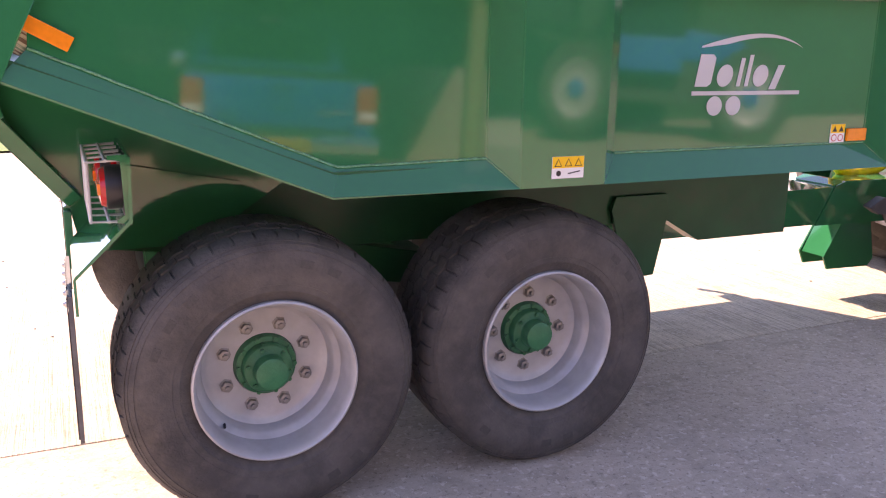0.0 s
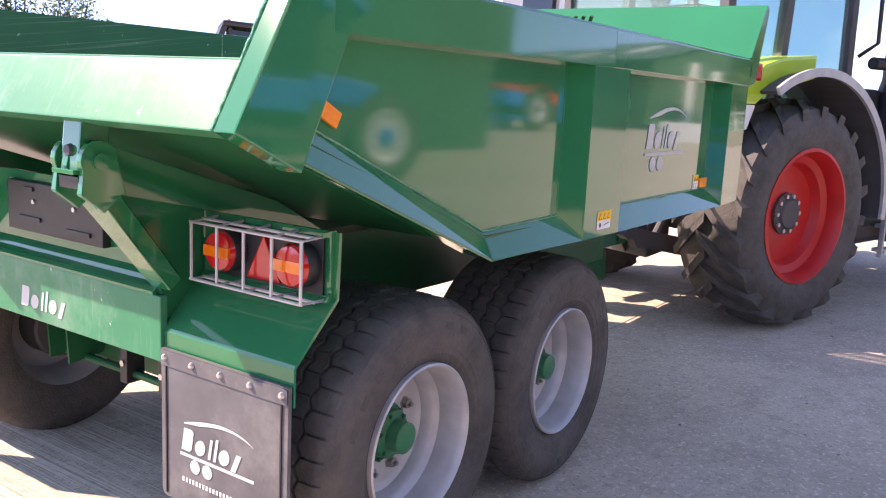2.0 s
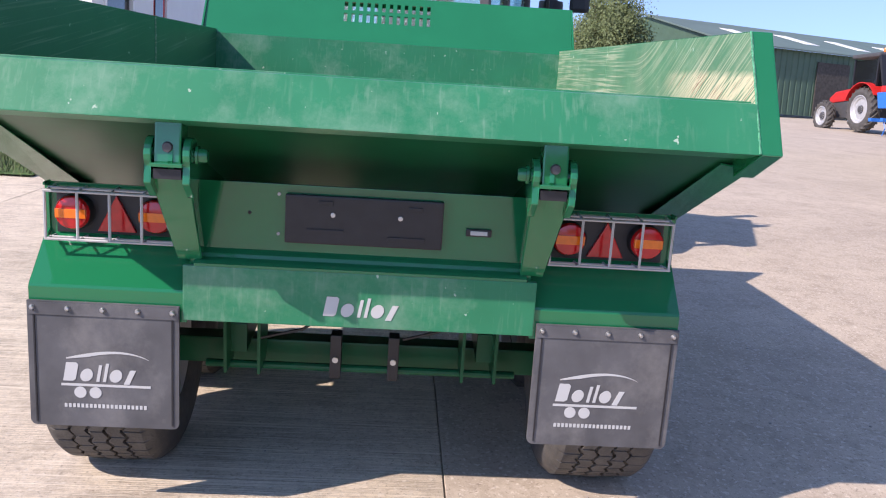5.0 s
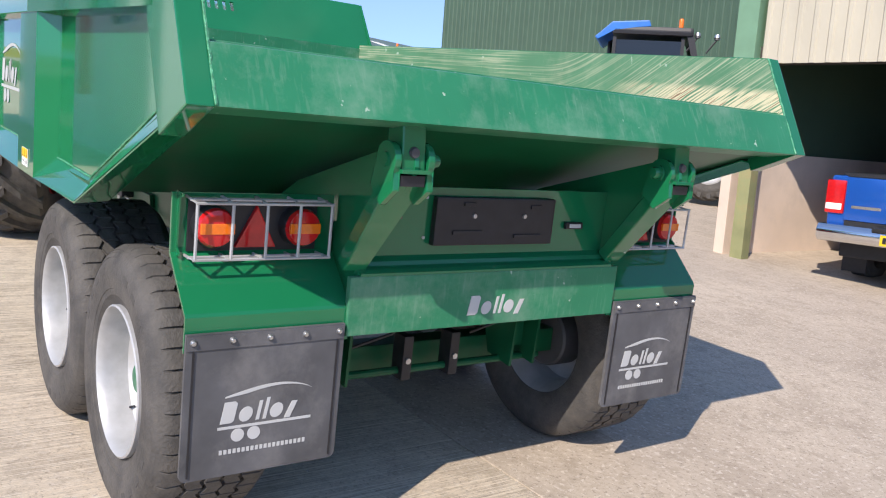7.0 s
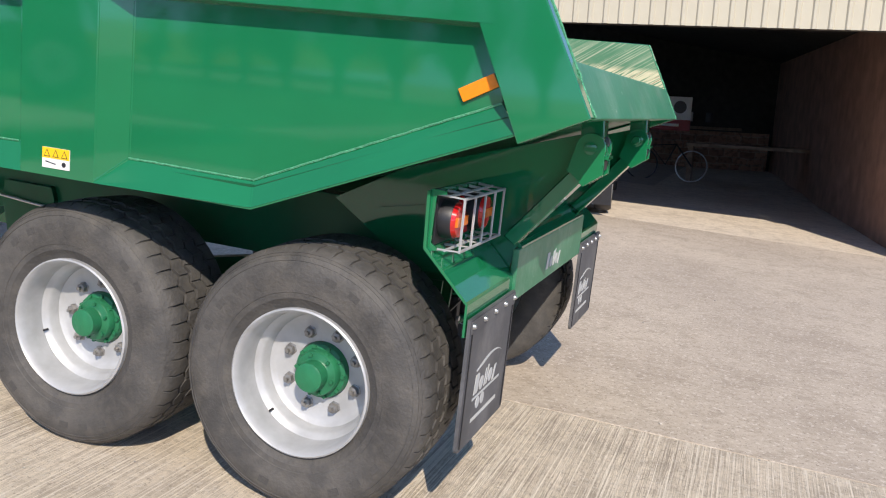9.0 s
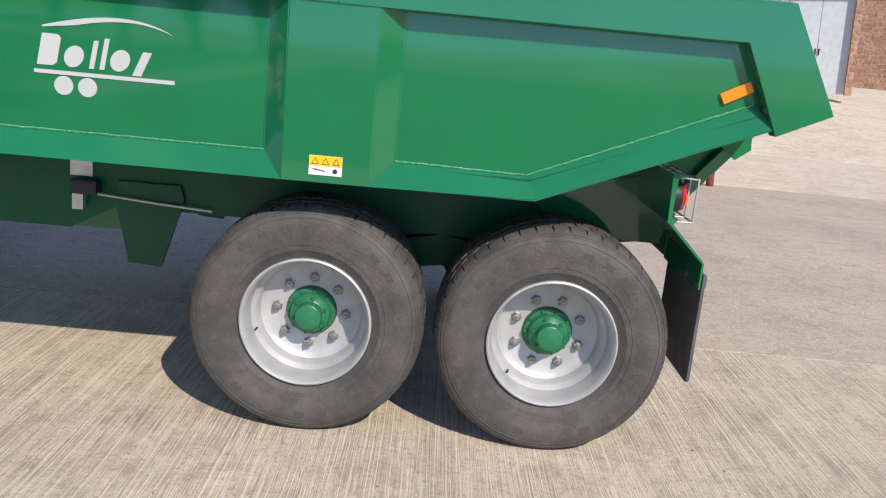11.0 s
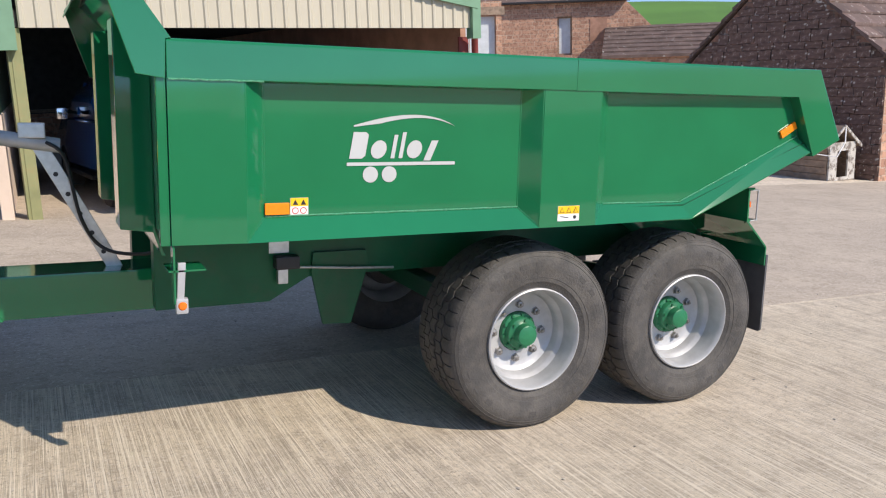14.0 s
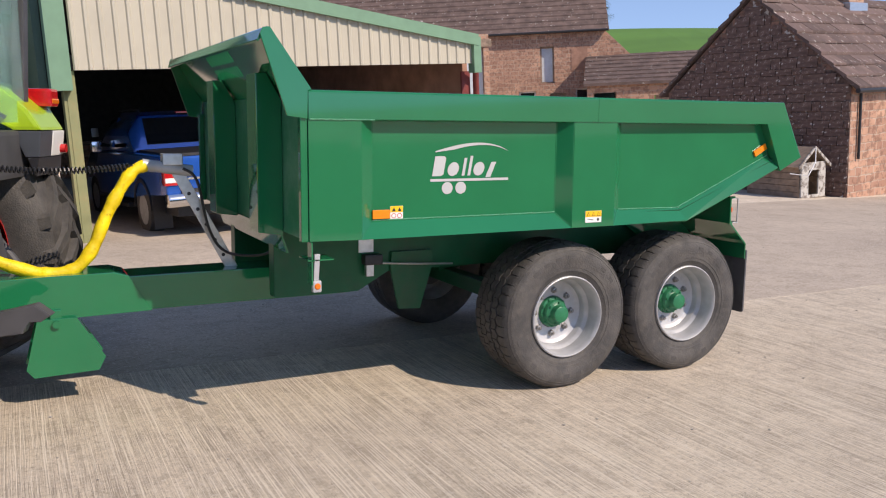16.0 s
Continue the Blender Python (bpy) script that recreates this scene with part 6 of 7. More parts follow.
# stone barn: gable towards the yard
barn = thing("stone_barn", "lichened sandstone barn with a shade-toned gable and a stone slate roof", "barn", pose(-13.09, -13.16, -0.85, 0, 0, 100))
GW, BH, AP, BL = 5.2, 2.62, 4.9, 14.0
gable = part("gable_wall", prism_bm([(0, -0.6), (GW, -0.6), (GW, BH), (GW / 2, AP), (0, BH)], "y", 0.0, 0.5), DARKSTONE, barn, "gable of rough sandstone in shaded tones, with pale lichen", m=None)
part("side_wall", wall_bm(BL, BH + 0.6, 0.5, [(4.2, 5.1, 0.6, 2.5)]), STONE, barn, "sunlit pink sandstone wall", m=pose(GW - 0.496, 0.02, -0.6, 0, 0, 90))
part("far_wall", box_bm(0, 0.5, 0.5, BL, -0.6, BH), STONE, barn)
random.seed(3)
SLATES = mat("mossy_stone_slate", (0.145, 0.098, 0.085), 0.85, vary=0.3, scale=2.2, bump=0.5, bump_scale=12, wear=(0.62, 0.58, 0.53), wear_amt=0.85, wear_scale=5, wear_from=0.61, wear_to=0.64)
_nt = SLATES.node_tree
_hs, _oi, _mr = (_nt.nodes.new(k) for k in ("ShaderNodeHueSaturation", "ShaderNodeObjectInfo", "ShaderNodeMapRange"))
_mr.inputs[3].default_value, _mr.inputs[4].default_value = 0.72, 1.25
_bs = _nt.nodes["Principled BSDF"].inputs["Base Color"]
_nt.links.new(_bs.links[0].from_socket, _hs.inputs["Color"])
_nt.links.new(_oi.outputs["Random"], _mr.inputs[0])
_nt.links.new(_mr.outputs[0], _hs.inputs["Value"])
_nt.links.new(_hs.outputs[0], _bs)
for sgn, xe in ((1, -0.25), (-1, GW + 0.25)):
    run = GW / 2 + 0.25
    rise = AP - BH + 0.2
    for k in range(9):
        a, c = k / 9, min((k + 1.2) / 9, 1)
        p = [(xe + sgn * run * a, BH - 0.15 + rise * a + 0.13), (xe + sgn * run * c, BH - 0.15 + rise * c + 0.055), (xe + sgn * run * c, BH - 0.15 + rise * c), (xe + sgn * run * a, BH - 0.15 + rise * a + 0.02)]
        if sgn > 0:
            part("slate_course", prism_bm(p, "y", -0.10, BL), ROOF, barn)
            continue
        # dark bed shows below the slates as each course's shadow line
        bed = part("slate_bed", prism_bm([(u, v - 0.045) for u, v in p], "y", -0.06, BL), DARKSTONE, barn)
        sb = prism_bm(p, "y", 0.006, 0.994)
        bmesh.ops.recalc_face_normals(sb, faces=sb.faces)
        sm = bpy.data.meshes.new("slate")
        sb.to_mesh(sm)
        sb.free()
        sm.materials.append(SLATES)
        yy = -0.10
        while yy < BL:
            wd = random.uniform(0.45, 0.85)
            o = new("slate", sm)
            o.parent = bed
            o.matrix_local = Matrix.Translation((0, yy, random.uniform(-0.012, 0.012))) @ Matrix.Diagonal((1, wd, 1, 1))
            yy += wd
part("chimney", box_bm(GW / 2 - 0.4, GW / 2 + 0.4, 3.9, 4.7, AP - 0.5, AP + 1.0, 0.02), STONE, barn)
part("chimney_flashing", box_bm(GW / 2 - 0.48, GW / 2 + 0.48, 3.82, 4.78, AP - 0.6, AP - 0.05, 0.02), STEEL, barn)
part("gutter", tube_bm([(GW + 0.22, -0.1, BH - 0.12), (GW + 0.22, BL, BH - 0.12)], 0.06, 8), CABLE, barn)
part("downpipe", tube_bm([(GW + 0.06, 0.35, BH - 0.15), (GW + 0.06, 0.35, 0.9)], 0.035, 8), CABLE, barn)
random.seed(5)
BRICKS = []
for k in range(8):
    b = box_bm(-0.5, 0.5, -0.03, 0.03, -0.5, 0.5)
    for v in b.verts:
        v.co += Vector((random.uniform(-0.06, 0.06), random.uniform(-0.008, 0.008), random.uniform(-0.08, 0.08)))
    me = bpy.data.meshes.new("stone")
    bmesh.ops.recalc_face_normals(b, faces=b.faces)
    b.to_mesh(me)
    b.free()
    BRICKS.append(me)
# gable stones share the darkened, shaded tone; pale spots are lichen
BRICKMAT = mat("shaded_barn_stones", (0.15, 0.095, 0.078), 0.95, vary=0.5, scale=2.2, bump=0.6, bump_scale=16, wear=(0.60, 0.57, 0.52), wear_amt=0.9, wear_scale=3.5, wear_from=0.585, wear_to=0.62)
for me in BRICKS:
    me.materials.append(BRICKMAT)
z = -0.1
while z < AP - 0.3:
    h = random.uniform(0.16, 0.27)
    half = GW / 2 if z < BH else (GW / 2) * (AP - z - h) / (AP - BH)
    x = GW / 2 - half + random.uniform(0, 0.1)
    while x < GW / 2 + half - 0.12:
        w = min(random.uniform(0.2, 0.55), GW / 2 + half - x)
        o = new("stone", random.choice(BRICKS))
        o.parent = gable
        o.matrix_local = Matrix.Translation((x + w / 2, 0.0, z + h / 2)) @ Matrix.Diagonal((w - 0.02, random.uniform(0.6, 1.3), h - 0.02, 1)) @ Matrix.Rotation(math.pi * random.randint(0, 1), 4, "Y")
        x += w
    z += h

# dog kennel
ken = thing("dog_kennel", "weathered grey wooden dog kennel beside the barn", "kennel", pose(-13.18, -8.39, ground_z(-12.97), 0, 0, 92) @ Matrix.Diagonal((1.35, 1.0, 1.15, 1)))
for k in range(5):
    for s in (1, -1):
        part("plank", box_bm(-1.1, 0.0, s * 0.40 - 0.015, s * 0.40 + 0.015, 0.13 * k, 0.13 * k + 0.12), WOODOLD, ken)
part("back", box_bm(-1.12, -1.09, -0.42, 0.42, 0.0, 0.72), WOODOLD, ken)
PEELED = mat("peeling_white_boards", (0.50, 0.48, 0.44), 0.8, vary=0.15, scale=5, wear=(0.16, 0.13, 0.11), wear_amt=0.9, wear_scale=9, wear_from=0.5, wear_to=0.56)
part("front", wall_bm(0.84, 0.72, 0.03, [(0.25, 0.6, 0.06, 0.56)]), PEELED, ken, "peeling white front", m=pose(0.02, -0.42, 0, 0, 0, 90))
for s in (1, -1):
    part("roof_board", prism_bm([(s * 0.52, 0.62), (0.0, 1.0), (0.0, 1.03), (s * 0.55, 0.65)], "x", -1.2, 0.06), WOODOLD, ken)
    part("barge_board", prism_bm([(s * 0.55, 0.60), (0.0, 0.99), (0.0, 1.045), (s * 0.56, 0.66)], "x", 0.062, 0.085), PEELED, ken)

part("lead", tube_bm([(0.08, 0.0, 1.0), (0.25, -0.3, 0.75), (0.3, -0.62, 0.5), (0.1, -0.9, 0.55)], 0.01, 6), LABELW, ken)

# sandstone farmhouse range
house = thing("stone_house", "pink sandstone farm building with slate roof", "house", pose(-23.45, -29.37, -0.72, 0, 0, -32.8))
HL, HE = 18.0, 5.6
holes = [(2.55, 3.25, HE - 2.5, HE - 0.68), (3.5, 4.35, HE - 3.5, HE - 2.85), (0.75, 1.5, HE - 3.4, HE - 2.8), (2.0, 2.8, HE - 5.0, HE - 3.0)]
part("wall", wall_bm(HL, HE, 0.5, holes), STONE, house)
for k, (x0, x1, z0, z1) in enumerate(holes):
    w = part("window", box_bm(x0 + 0.08, x1 - 0.08, -0.30, -0.26, z0 + 0.08, z1 - 0.08), (DOORBLUE, DARKGLASS, DARKGLASS, WOODOLD)[k], house)
    part("frame", wall_bm(x1 - x0, z1 - z0, 0.08, [(0.08, x1 - x0 - 0.08, 0.08, z1 - z0 - 0.08)]), WOODOLD if k in (0, 3) else LABELW, w, m=pose(x0, -0.2, z0))
part("blocked_opening", box_bm(0.9, 1.7, 0.002, 0.02, HE - 1.9, HE - 0.82), SANDSTONE, house)
part("back_wall", box_bm(0, HL, -7.0, -6.6, 0, HE), STONE, house)
part("gable_wall", prism_bm([(-0.5, 0.0), (-0.5, HE), (-3.5, HE + 2.9), (-6.6, HE), (-6.6, 0.0)], "x", 0.0, 0.4), STONE, house)
for sgn, ye in ((-1, 0.3), (1, -7.3)):
    for k in range(12):
        a, c = k / 12, min((k + 1.2) / 12, 1)
        p = [(ye + sgn * 3.8 * a, HE - 0.1 + 3.3 * a + 0.14), (ye + sgn * 3.8 * c, HE - 0.1 + 3.3 * c + 0.06), (ye + sgn * 3.8 * c, HE - 0.1 + 3.3 * c), (ye + sgn * 3.8 * a, HE - 0.1 + 3.3 * a + 0.02)]
        part("slate_course", prism_bm(p, "x", -0.15, HL + 0.2), ROOF, house)
part("end_slope", prism_bm([(0.0, 0.0), (0.0, HE - 0.05), (-2.0, HE - 2.0), (-2.0, 0.0)], "y", -0.5, -0.05), STONE, house)
part("gutter", tube_bm([(-0.1, 0.36, HE - 0.02), (HL, 0.36, HE - 0.02)], 0.06, 8), CABLE, house)
lean = thing("lean_to", "low stone outhouse with a slate roof", "outhouse", pose(-20.31, -26.71, -0.6, 0, 0, 141.8))
part("wall", wall_bm(7.0, 2.75, 0.4, [(0.3, 1.3, 1.2, 2.4), (3.0, 4.0, 0.0, 2.2)]), STONE, lean, m=pose(0, 0.4, 0))
part("door", box_bm(3.05, 3.95, 0.15, 0.2, 0.0, 2.2), WOODOLD, lean)
part("window", box_bm(0.35, 1.25, 0.15, 0.2, 1.2, 2.4), DARKGLASS, lean)
part("end_wall", prism_bm([(0.4, 0.0), (0.4, 2.7), (4.2, 4.1), (4.2, 0.0)], "x", 0.0, 0.35), STONE, lean)
for k in range(8):
    a, c = k / 8, min((k + 1.2) / 8, 1)
    p = [(-0.2 + 4.5 * a, 2.72 + 1.5 * a + 0.13), (-0.2 + 4.5 * c, 2.72 + 1.5 * c + 0.06), (-0.2 + 4.5 * c, 2.72 + 1.5 * c), (-0.2 + 4.5 * a, 2.72 + 1.5 * a)]
    part("slate_course", prism_bm(p, "x", -0.15, 7.2), ROOF, lean)

# stone range seen past the shed's end
ROOFMETAL = mat("dull_roof_metal", (0.17, 0.22, 0.20), 0.55, vary=0.15, scale=2, wear=(0.34, 0.36, 0.33), wear_amt=0.5, wear_scale=3)
buff = thing("stone_outbuilding", "buff stone outbuilding with plank and metal doors", "outbuilding", pose(-15.03, -21.22, 0.55, 0, 0, -20.3))
part("main_wall", wall_bm(6.6, 3.6, 0.4, [(0.2, 2.06, 0.0, 3.12)]), STONE, buff, m=pose(2.6, -0.35, 0))
for k in range(2):
    d = part("metal_door", box_bm(2.82 + 0.925 * k, 3.725 + 0.925 * k, -0.60, -0.55, 0.02, 3.10, 0.01), DOORBLUE, buff, "grey-blue metal door")
    part("handle", box_bm(3.66 + 0.10 * k, 3.70 + 0.10 * k, -0.55, -0.52, 1.2, 1.4, 0.005), BLACK, d)
part("door_lintel", box_bm(2.5, 4.7, -0.34, -0.30, 3.14, 3.42), WOODOLD, buff)
part("lean_wall", wall_bm(4.5, 2.2, 0.3, [(0.44, 1.32, 0.0, 2.0)]), FADED, buff, "buff stone wall", m=pose(4.75, 0.3, 0))
part("side_wall", box_bm(4.75, 5.0, -0.33, 0.0, 0.0, 2.18), FADED, buff)
pd = part("plank_door", box_bm(5.19, 6.07, 0.08, 0.11, 0.0, 2.0), WOODOLD, buff, "weathered plank door")
for k in range(6):
    part("plank", box_bm(5.20 + 0.145 * k, 5.338 + 0.145 * k, 0.112, 0.135, 0.02, 1.98, 0.003), WOODOLD, pd)
part("timber_lintel", box_bm(5.05, 6.2, 0.302, 0.33, 2.02, 2.12), WOODOLD, buff)
rf = part("roof", prism_bm([(0.5, 2.16), (-0.34, 2.95), (-0.34, 3.0), (0.5, 2.22)], "x", 4.6, 9.4), ROOFMETAL, buff, "grey-green metal roof")
for k in range(16):
    part("roof_rib", prism_bm([(0.5, 2.222), (-0.33, 3.002), (-0.33, 3.03), (0.5, 2.25)], "x", 4.65 + 0.3 * k, 4.70 + 0.3 * k), ROOFMETAL, rf)
part("fascia", box_bm(4.6, 9.4, 0.50, 0.53, 2.15, 2.22), LABELW, buff)

# white cabin ahead on the verge
cabin = thing("white_cabin", "white portable cabin with dark window and red door", "cabin", pose(9.1, 4.47, ground_z(9) - 0.1, 0, 0, 0))
CW = 2.55
part("end_wall", wall_bm(CW, 4.2, 0.1, [(CW - 0.98, CW - 0.20, 2.40, 3.8)]), WHITEWALL, cabin, m=pose(0, CW, 0, 0, 0, -90))
win = part("window", box_bm(0.03, 0.06, 0.20, 0.98, 2.40, 3.8), DARKGLASS, cabin)
part("window_frame", wall_bm(0.90, 1.54, 0.05, [(0.07, 0.83, 0.08, 1.47)]), LABELW, win, m=pose(-0.03, 1.04, 2.33, 0, 0, -90))
part("window_sill", box_bm(-0.06, -0.03, 0.12, 1.06, 2.30, 2.33), GREY, win)
part("corner_trim", box_bm(-0.025, -0.002, 0.0, 0.10, 0.0, 4.2), LABELW, cabin)
part("side_wall", wall_bm(8.5, 4.2, 0.1, [(4.6, 5.5, 1.2, 3.6), (6.75, 8.05, 2.25, 3.7)]), WHITEWALL, cabin, m=pose(8.5, 0.0, 0, 0, 0, 180))
win = part("window", box_bm(0.45, 1.75, 0.04, 0.07, 2.25, 3.7), DARKGLASS, cabin)
part("window_frame", wall_bm(1.42, 1.57, 0.04, [(0.08, 1.34, 0.08, 1.49)]), LABELW, win, m=pose(1.81, -0.03, 2.19, 0, 0, 180))
dr = part("door", box_bm(3.02, 3.88, 0.04, 0.09, 1.2, 3.6), RED, cabin, "red door")
part("door_light", box_bm(3.2, 3.7, 0.02, 0.04, 2.6, 3.4), DARKGLASS, dr)
part("back_wall", box_bm(8.4, 8.5, 0.1, CW, 0, 4.2), WHITEWALL, cabin)
part("far_wall", box_bm(0.1, 8.4, CW - 0.1, CW, 0, 4.2), WHITEWALL, cabin)
part("roof", box_bm(-0.1, 8.6, -0.1, CW + 0.1, 4.2, 4.3, 0.02), WHITEWALL, cabin)
part("corner_post", box_bm(-0.02, 0.04, CW + 0.05, CW + 0.17, 0.0, 4.2), LIME, cabin)

# big green shed far ahead
big = thing("farm_shed", "large green metal farm shed with roof lights", "shed", pose(50.0, -20.5, 3.3, 0, 0, -70))
part("front_wall", ribbed(34, 0, 4.2, 4.2, 0.5, 0.06), DKGREEN, big)
part("gable_wall", prism_bm([(0, 0), (0, 4.2), (9, 6.6), (18, 4.2), (18, 0)], "x", 0, 0.1), DKGREEN, big)
rf = part("roof", prism_bm([(-0.4, 4.15), (9, 6.65), (9, 6.75), (-0.4, 4.25)], "x", -0.3, 34), mat("roof_sheet", (0.12, 0.17, 0.15), 0.6, vary=0.08, scale=0.5), big)
for k in range(6):
    part("roof_light", prism_bm([(2.5, 5.02), (5.8, 5.90), (5.8, 5.93), (2.5, 5.05)], "x", 4 + 5 * k, 5.2 + 5 * k), LABELW, rf)
for k in range(6):
    y = 15.8 - 2.35 * k
    part("wall_light", box_bm(-0.06, -0.02, y - 0.3, y + 0.3, 0.3, 3.0 + 0.12 * (15.8 - y)), LABELW, big, "white translucent wall strip")
# dark slab paints the shade within the open doorway
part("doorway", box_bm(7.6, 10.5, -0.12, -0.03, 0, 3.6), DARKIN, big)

# low white walls and rail at the lane
lw = thing("low_wall", "low white painted walls and metal rail at the lane side", "wall")


def wall_run(p, q, h0, h1, material):
    """A thick low wall on the slope between two plan points, its height changing along."""
    p, q = Vector(p), Vector(q)
    n = (q - p).orthogonal().normalized() * 0.12
    b = bmesh.new()
    v = [[b.verts.new((*(c + n * s), ground_z(c.x) + z)) for s in (1, -1) for z in (-0.3, h)] for c, h in ((p, h0), (q, h1))]
    for f in ((0, 1, 3, 2),):
        b.faces.new([v[0][i] for i in f])
        b.faces.new([v[1][i] for i in f])
    for i, j in ((0, 1), (1, 3), (3, 2), (2, 0)):
        b.faces.new((v[0][i], v[0][j], v[1][j], v[1][i]))
    bmesh.ops.bevel(b, geom=b.edges[:], offset=0.02, segments=1, affect="EDGES")
    return part("wall", b, material, lw)


wall_run((44.0, -9.1), (35.3, -8.62), 0.62, 1.0, WHITEWALL)
wall_run((35.25, -8.76), (35.7, -11.75), 0.68, 0.68, YARD)
wall_run((35.7, -11.9), (36.0, -14.2), 0.85, 0.85, WHITEWALL)
rail = thing("fence", "grey galvanised rail fence above the low walls", "fence")
ends = [(44.0, -9.4), (39.5, -9.2), (36.4, -10.4), (36.0, -12.0)]
for x, y in ends:
    part("post", box_bm(x - 0.06, x + 0.06, y - 0.06, y + 0.06, ground_z(x) - 0.1, ground_z(x) + 1.55, 0.01), SILVER, rail)
for z in (1.0, 1.42):
    for (x0, y0), (x1, y1) in zip(ends, ends[1:]):
        part("rail", tube_bm([(x0, y0, ground_z(x0) + z), (x1, y1, ground_z(x1) + z)], 0.035, 8), SILVER, rail)

# fields
fb = bmesh.new()
ring = []
for k in range(33):
    a = radians(-175 + 70 * k / 32)
    prof = [(75, 0.5 - 4.0), (110, 3.5), (150, 9.0), (200, 14.5 + 1.5 * math.sin(k * 0.35)), (260, 16.0)]
    ring.append([fb.verts.new((r * math.cos(a), r * math.sin(a), z)) for r, z in prof])
for p, q in zip(ring, ring[1:]):
    for k in range(4):
        fb.faces.new((p[k], q[k], q[k + 1], p[k + 1]))
tagged(part("backdrop_hill", fb, FIELD), "green grass hill behind the farm", "field", kind="structure")
fb = bmesh.new()
ring = []
for k in range(41):
    a = radians(-60 + 130 * k / 40)
    prof = [(110, 4.5), (150, 8.5), (210, 14.0 + 0.8 * math.sin(k * 0.3)), (300, 19.5)]
    ring.append([fb.verts.new((r * math.cos(a), r * math.sin(a), z)) for r, z in prof])
for p, q in zip(ring, ring[1:]):
    for k in range(3):
        fb.faces.new((p[k], q[k], q[k + 1], p[k + 1]))
tagged(part("backdrop_crop_field", fb, RAPE), "yellow flowering crop field on the rise", "field", kind="structure")
gb = bmesh.new()
# the last two wide strips are unseen, added to darken what the panels reflect
for x0, x1, y0, y1 in ((55, 130, -14, -9.5), (45, 130, -3.5, 20), (6.95, 9.2, 4.5, 16), (-60, 6.9, 9.5, 60), (9.2, 44, 16, 60)):
    n = 6
    vs = [[gb.verts.new((x0 + (x1 - x0) * i / n, y, ground_z(x0 + (x1 - x0) * i / n) + 0.03)) for y in (y0, y1)] for i in range(n + 1)]
    for a, c in zip(vs, vs[1:]):
        gb.faces.new((a[0], c[0], c[1], a[1]))
tagged(part("verge", gb, GRASS), "green grass verge beside the yard, with added unseen strips that dim reflections", "grass", kind="structure")
bl = bmesh.new()
random.seed(9)
for k in range(7000):
    x, y = random.uniform(6.95, 9.2), random.uniform(4.5, 13)
    h, a = random.uniform(0.1, 0.34), random.uniform(0, 6.28)
    z = ground_z(x)
    d = Vector((math.cos(a), math.sin(a), 0)) * 0.008
    t = Vector((x, y, z)) + Vector((random.uniform(-0.1, 0.1), random.uniform(-0.1, 0.1), h))
    bl.faces.new([bl.verts.new(Vector((x, y, z)) - d), bl.verts.new(Vector((x, y, z)) + d), bl.verts.new(t)])
tagged(part("grass", bl, LEAF), "long rough grass at the yard edge", "grass", kind="stuff")


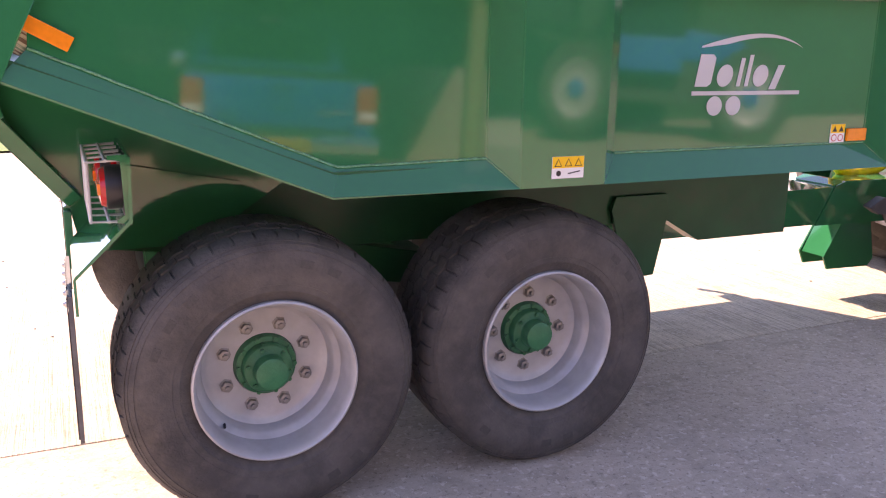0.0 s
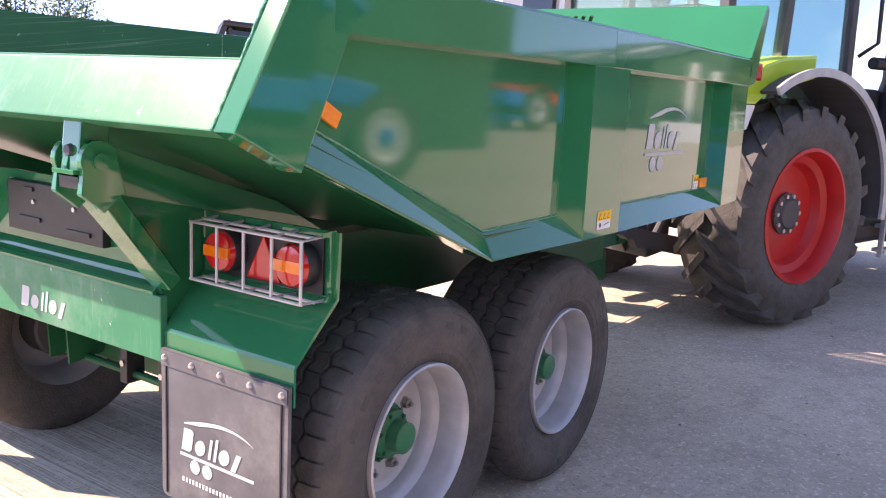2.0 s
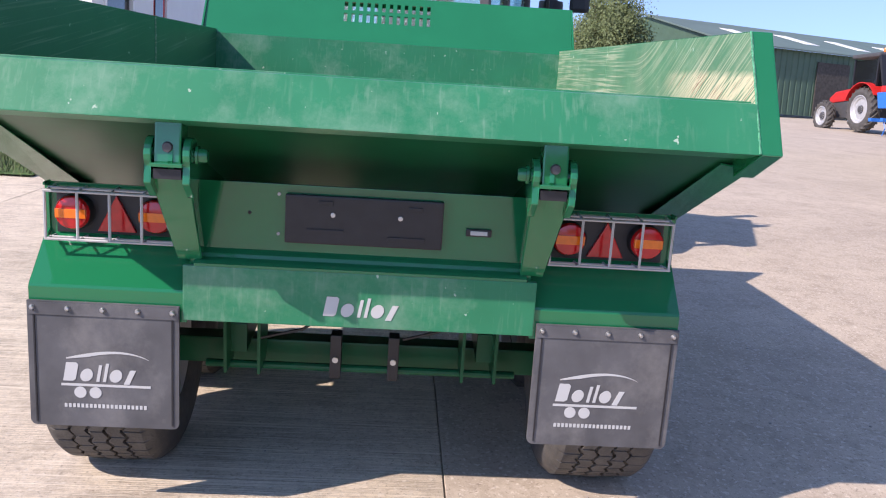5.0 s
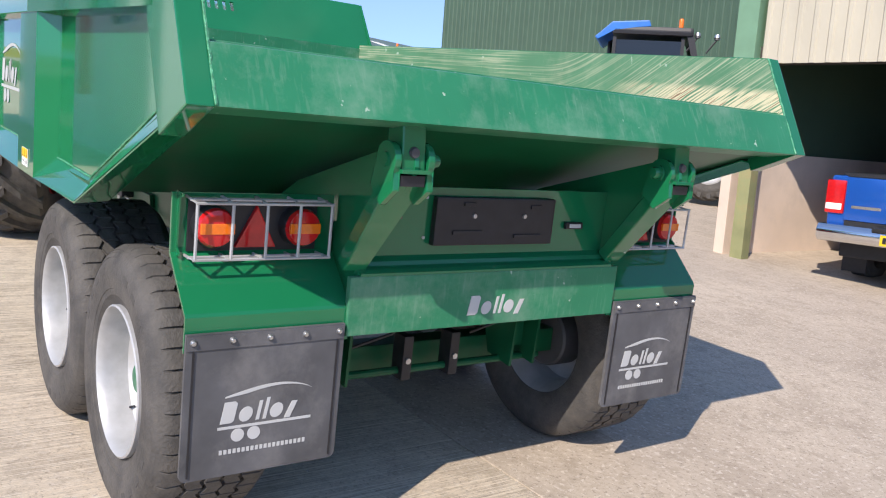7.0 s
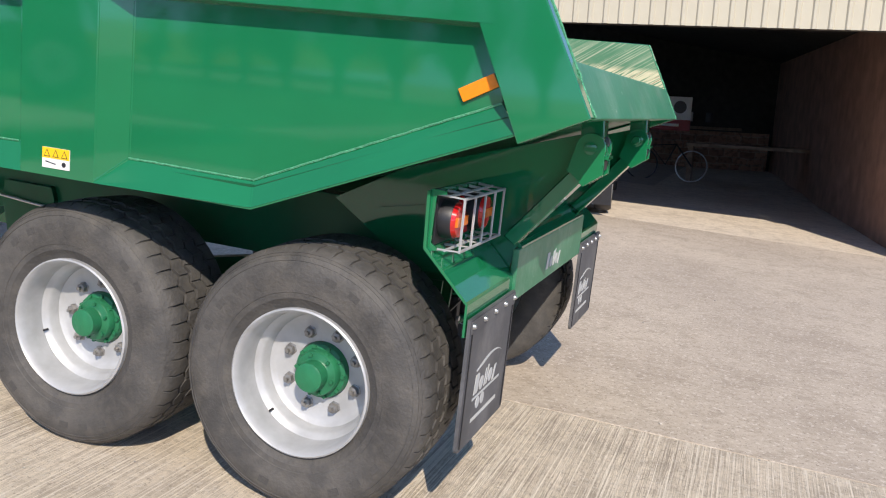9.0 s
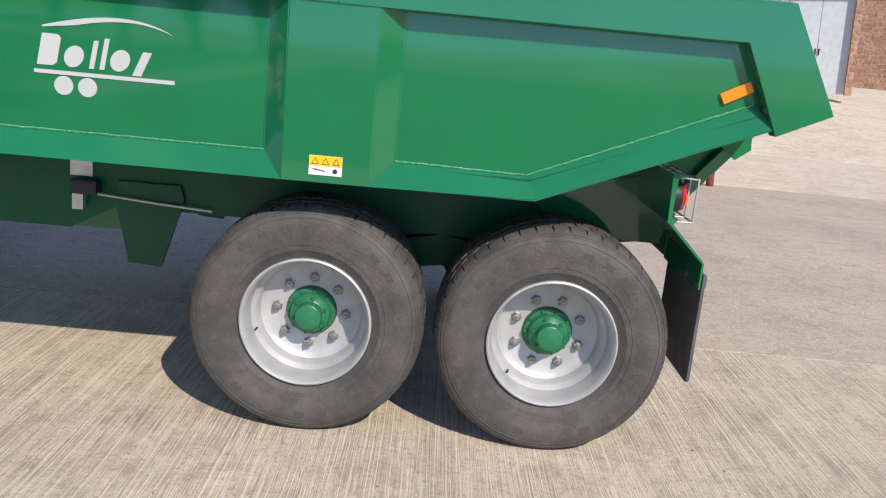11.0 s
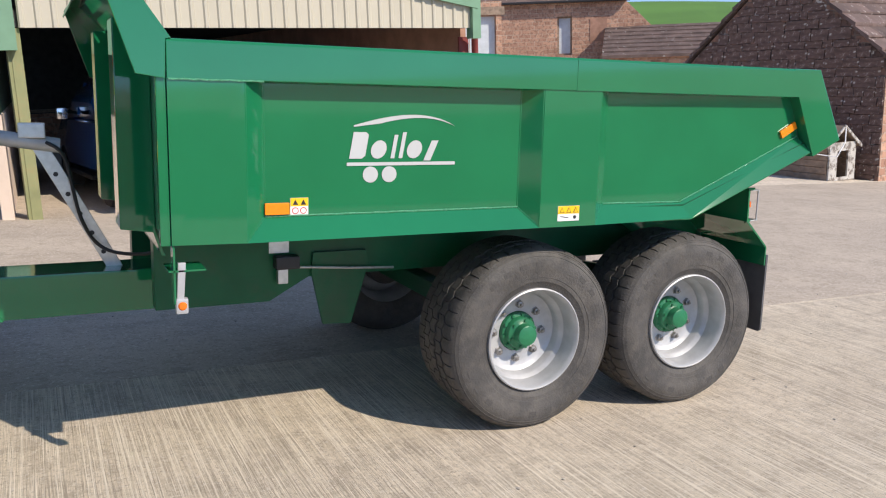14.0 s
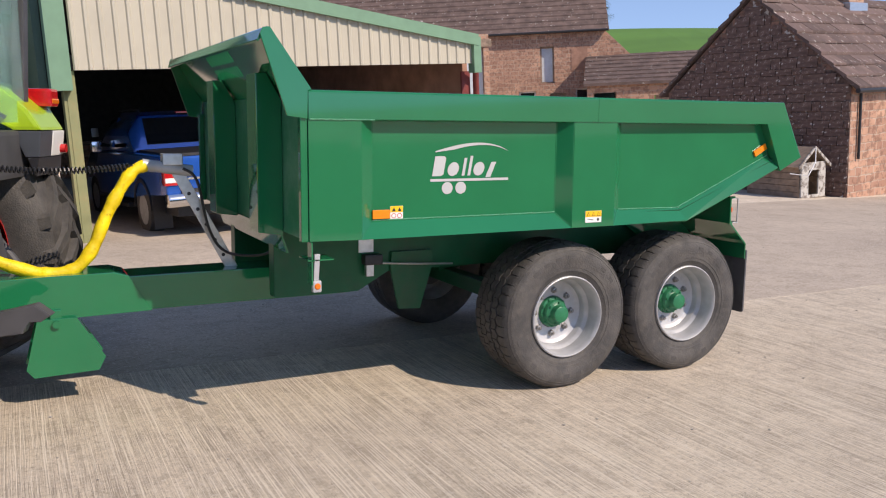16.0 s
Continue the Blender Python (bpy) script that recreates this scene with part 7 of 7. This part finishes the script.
def tree(x, y, z, h, w, seed, n=5000, name="broad leafy green tree", low=0.42):
    rnd = random.Random(seed)
    t = thing("tree", name, "tree", pose(x, y, z))
    tb = bmesh.new()
    tube_bm([(0, 0, 0), (0.02 * h, 0, 0.25 * h), (0, 0.02 * h, 0.55 * h)], [0.035 * h, 0.026 * h, 0.012 * h], 8, tb)
    tips = []
    for k in range(11 if low > 0.4 else 26):
        a, e = rnd.uniform(0, 6.28), rnd.uniform(0.25, 0.95)
        s0 = Vector((0.01 * h, 0.01 * h, h * rnd.uniform(low * 0.5, low + 0.08)))
        s1 = Vector((math.cos(a) * w * 0.42 * math.cos(e * 1.2), math.sin(a) * w * 0.42 * math.cos(e * 1.2), h * (low + (0.92 - low) * e)))
        tube_bm([s0, s0.lerp(s1, 0.5) + Vector((0, 0, 0.03 * h)), s1], [0.013 * h, 0.008 * h, 0.003 * h], 5, tb)
        tips += [s1, s0.lerp(s1, 0.75), s1 * 0.8 + Vector((rnd.uniform(-1, 1), rnd.uniform(-1, 1), rnd.uniform(0, 1))) * w * 0.12]
    part("trunk", tb, BARK, t)
    verts, faces = [], []
    for k in range(n):
        c = rnd.choice(tips)
        r = Vector((rnd.gauss(0, 1), rnd.gauss(0, 1), rnd.gauss(0, 0.8))) * w * 0.085
        p = c + r
        q = (0.016 if n < 9000 else 0.0095) * h * rnd.uniform(0.6, 1.5)
        u = Vector((rnd.gauss(0, 1), rnd.gauss(0, 1), rnd.gauss(0, 1))).normalized()
        v = u.orthogonal().normalized()
        i = len(verts)
        verts += [p - u * q, p + v * q * 0.5, p + u * q, p - v * q * 0.5]
        faces.append((i, i + 1, i + 2, i + 3))
    me = bpy.data.meshes.new("crown")
    me.from_pydata(verts, [], faces)
    me.materials.append(LEAF)
    o = new("crown", me)
    o.parent = t
    return t


tree(50, -13.0, ground_z(50), 7.9, 5.6, 1, 40000, low=0.05)
for x, y, h, w in ((12, 56, 10.5, 6), (16, 54.5, 10, 6), (20, 52.8, 9.5, 5.5), (23.5, 51, 9.8, 5.5), (26.5, 49.5, 8.6, 5), (29, 48.2, 7.6, 4.5), (31, 47, 6.2, 3.6), (33.6, 45.2, 5.2, 2.6)):
    tree(x, y, ground_z(x), h, w, int(x), 2600, "dark green hedgerow tree beyond the yard", low=0.12)
tree(-104, -136, 14.0, 6.5, 6.0, 4, 3500, low=0.12)
for k in range(5):
    tree(-95 + 3.5 * k, -145 - 2 * k, 14.5, 3.5 + k % 2, 4.0, 20 + k, 400, "small far hedge tree on the hill")

# loose grit on the concrete
pb = bmesh.new()
random.seed(12)
for k in range(260):
    x, y, r = random.uniform(-6, 7), random.uniform(-7, 6), random.uniform(0.003, 0.010)
    q = bmesh.ops.create_icosphere(pb, subdivisions=1, radius=r)["verts"]
    for v in q:
        v.co = Vector((v.co.x * random.uniform(0.7, 1.4) + x, v.co.y * random.uniform(0.7, 1.4) + y, v.co.z * 0.6 + ground_z(x) + 0.004))
tagged(part("pebbles", pb, mat("pale_grit", (0.45, 0.41, 0.36), 0.9, vary=0.4, scale=3)), "scattered pale grit on the concrete yard", "grit", kind="stuff")
tree(71.6, -4.5, ground_z(71.6), 4.6, 3.4, 31, 3000, "small round tree beside the crop field", low=0.25)
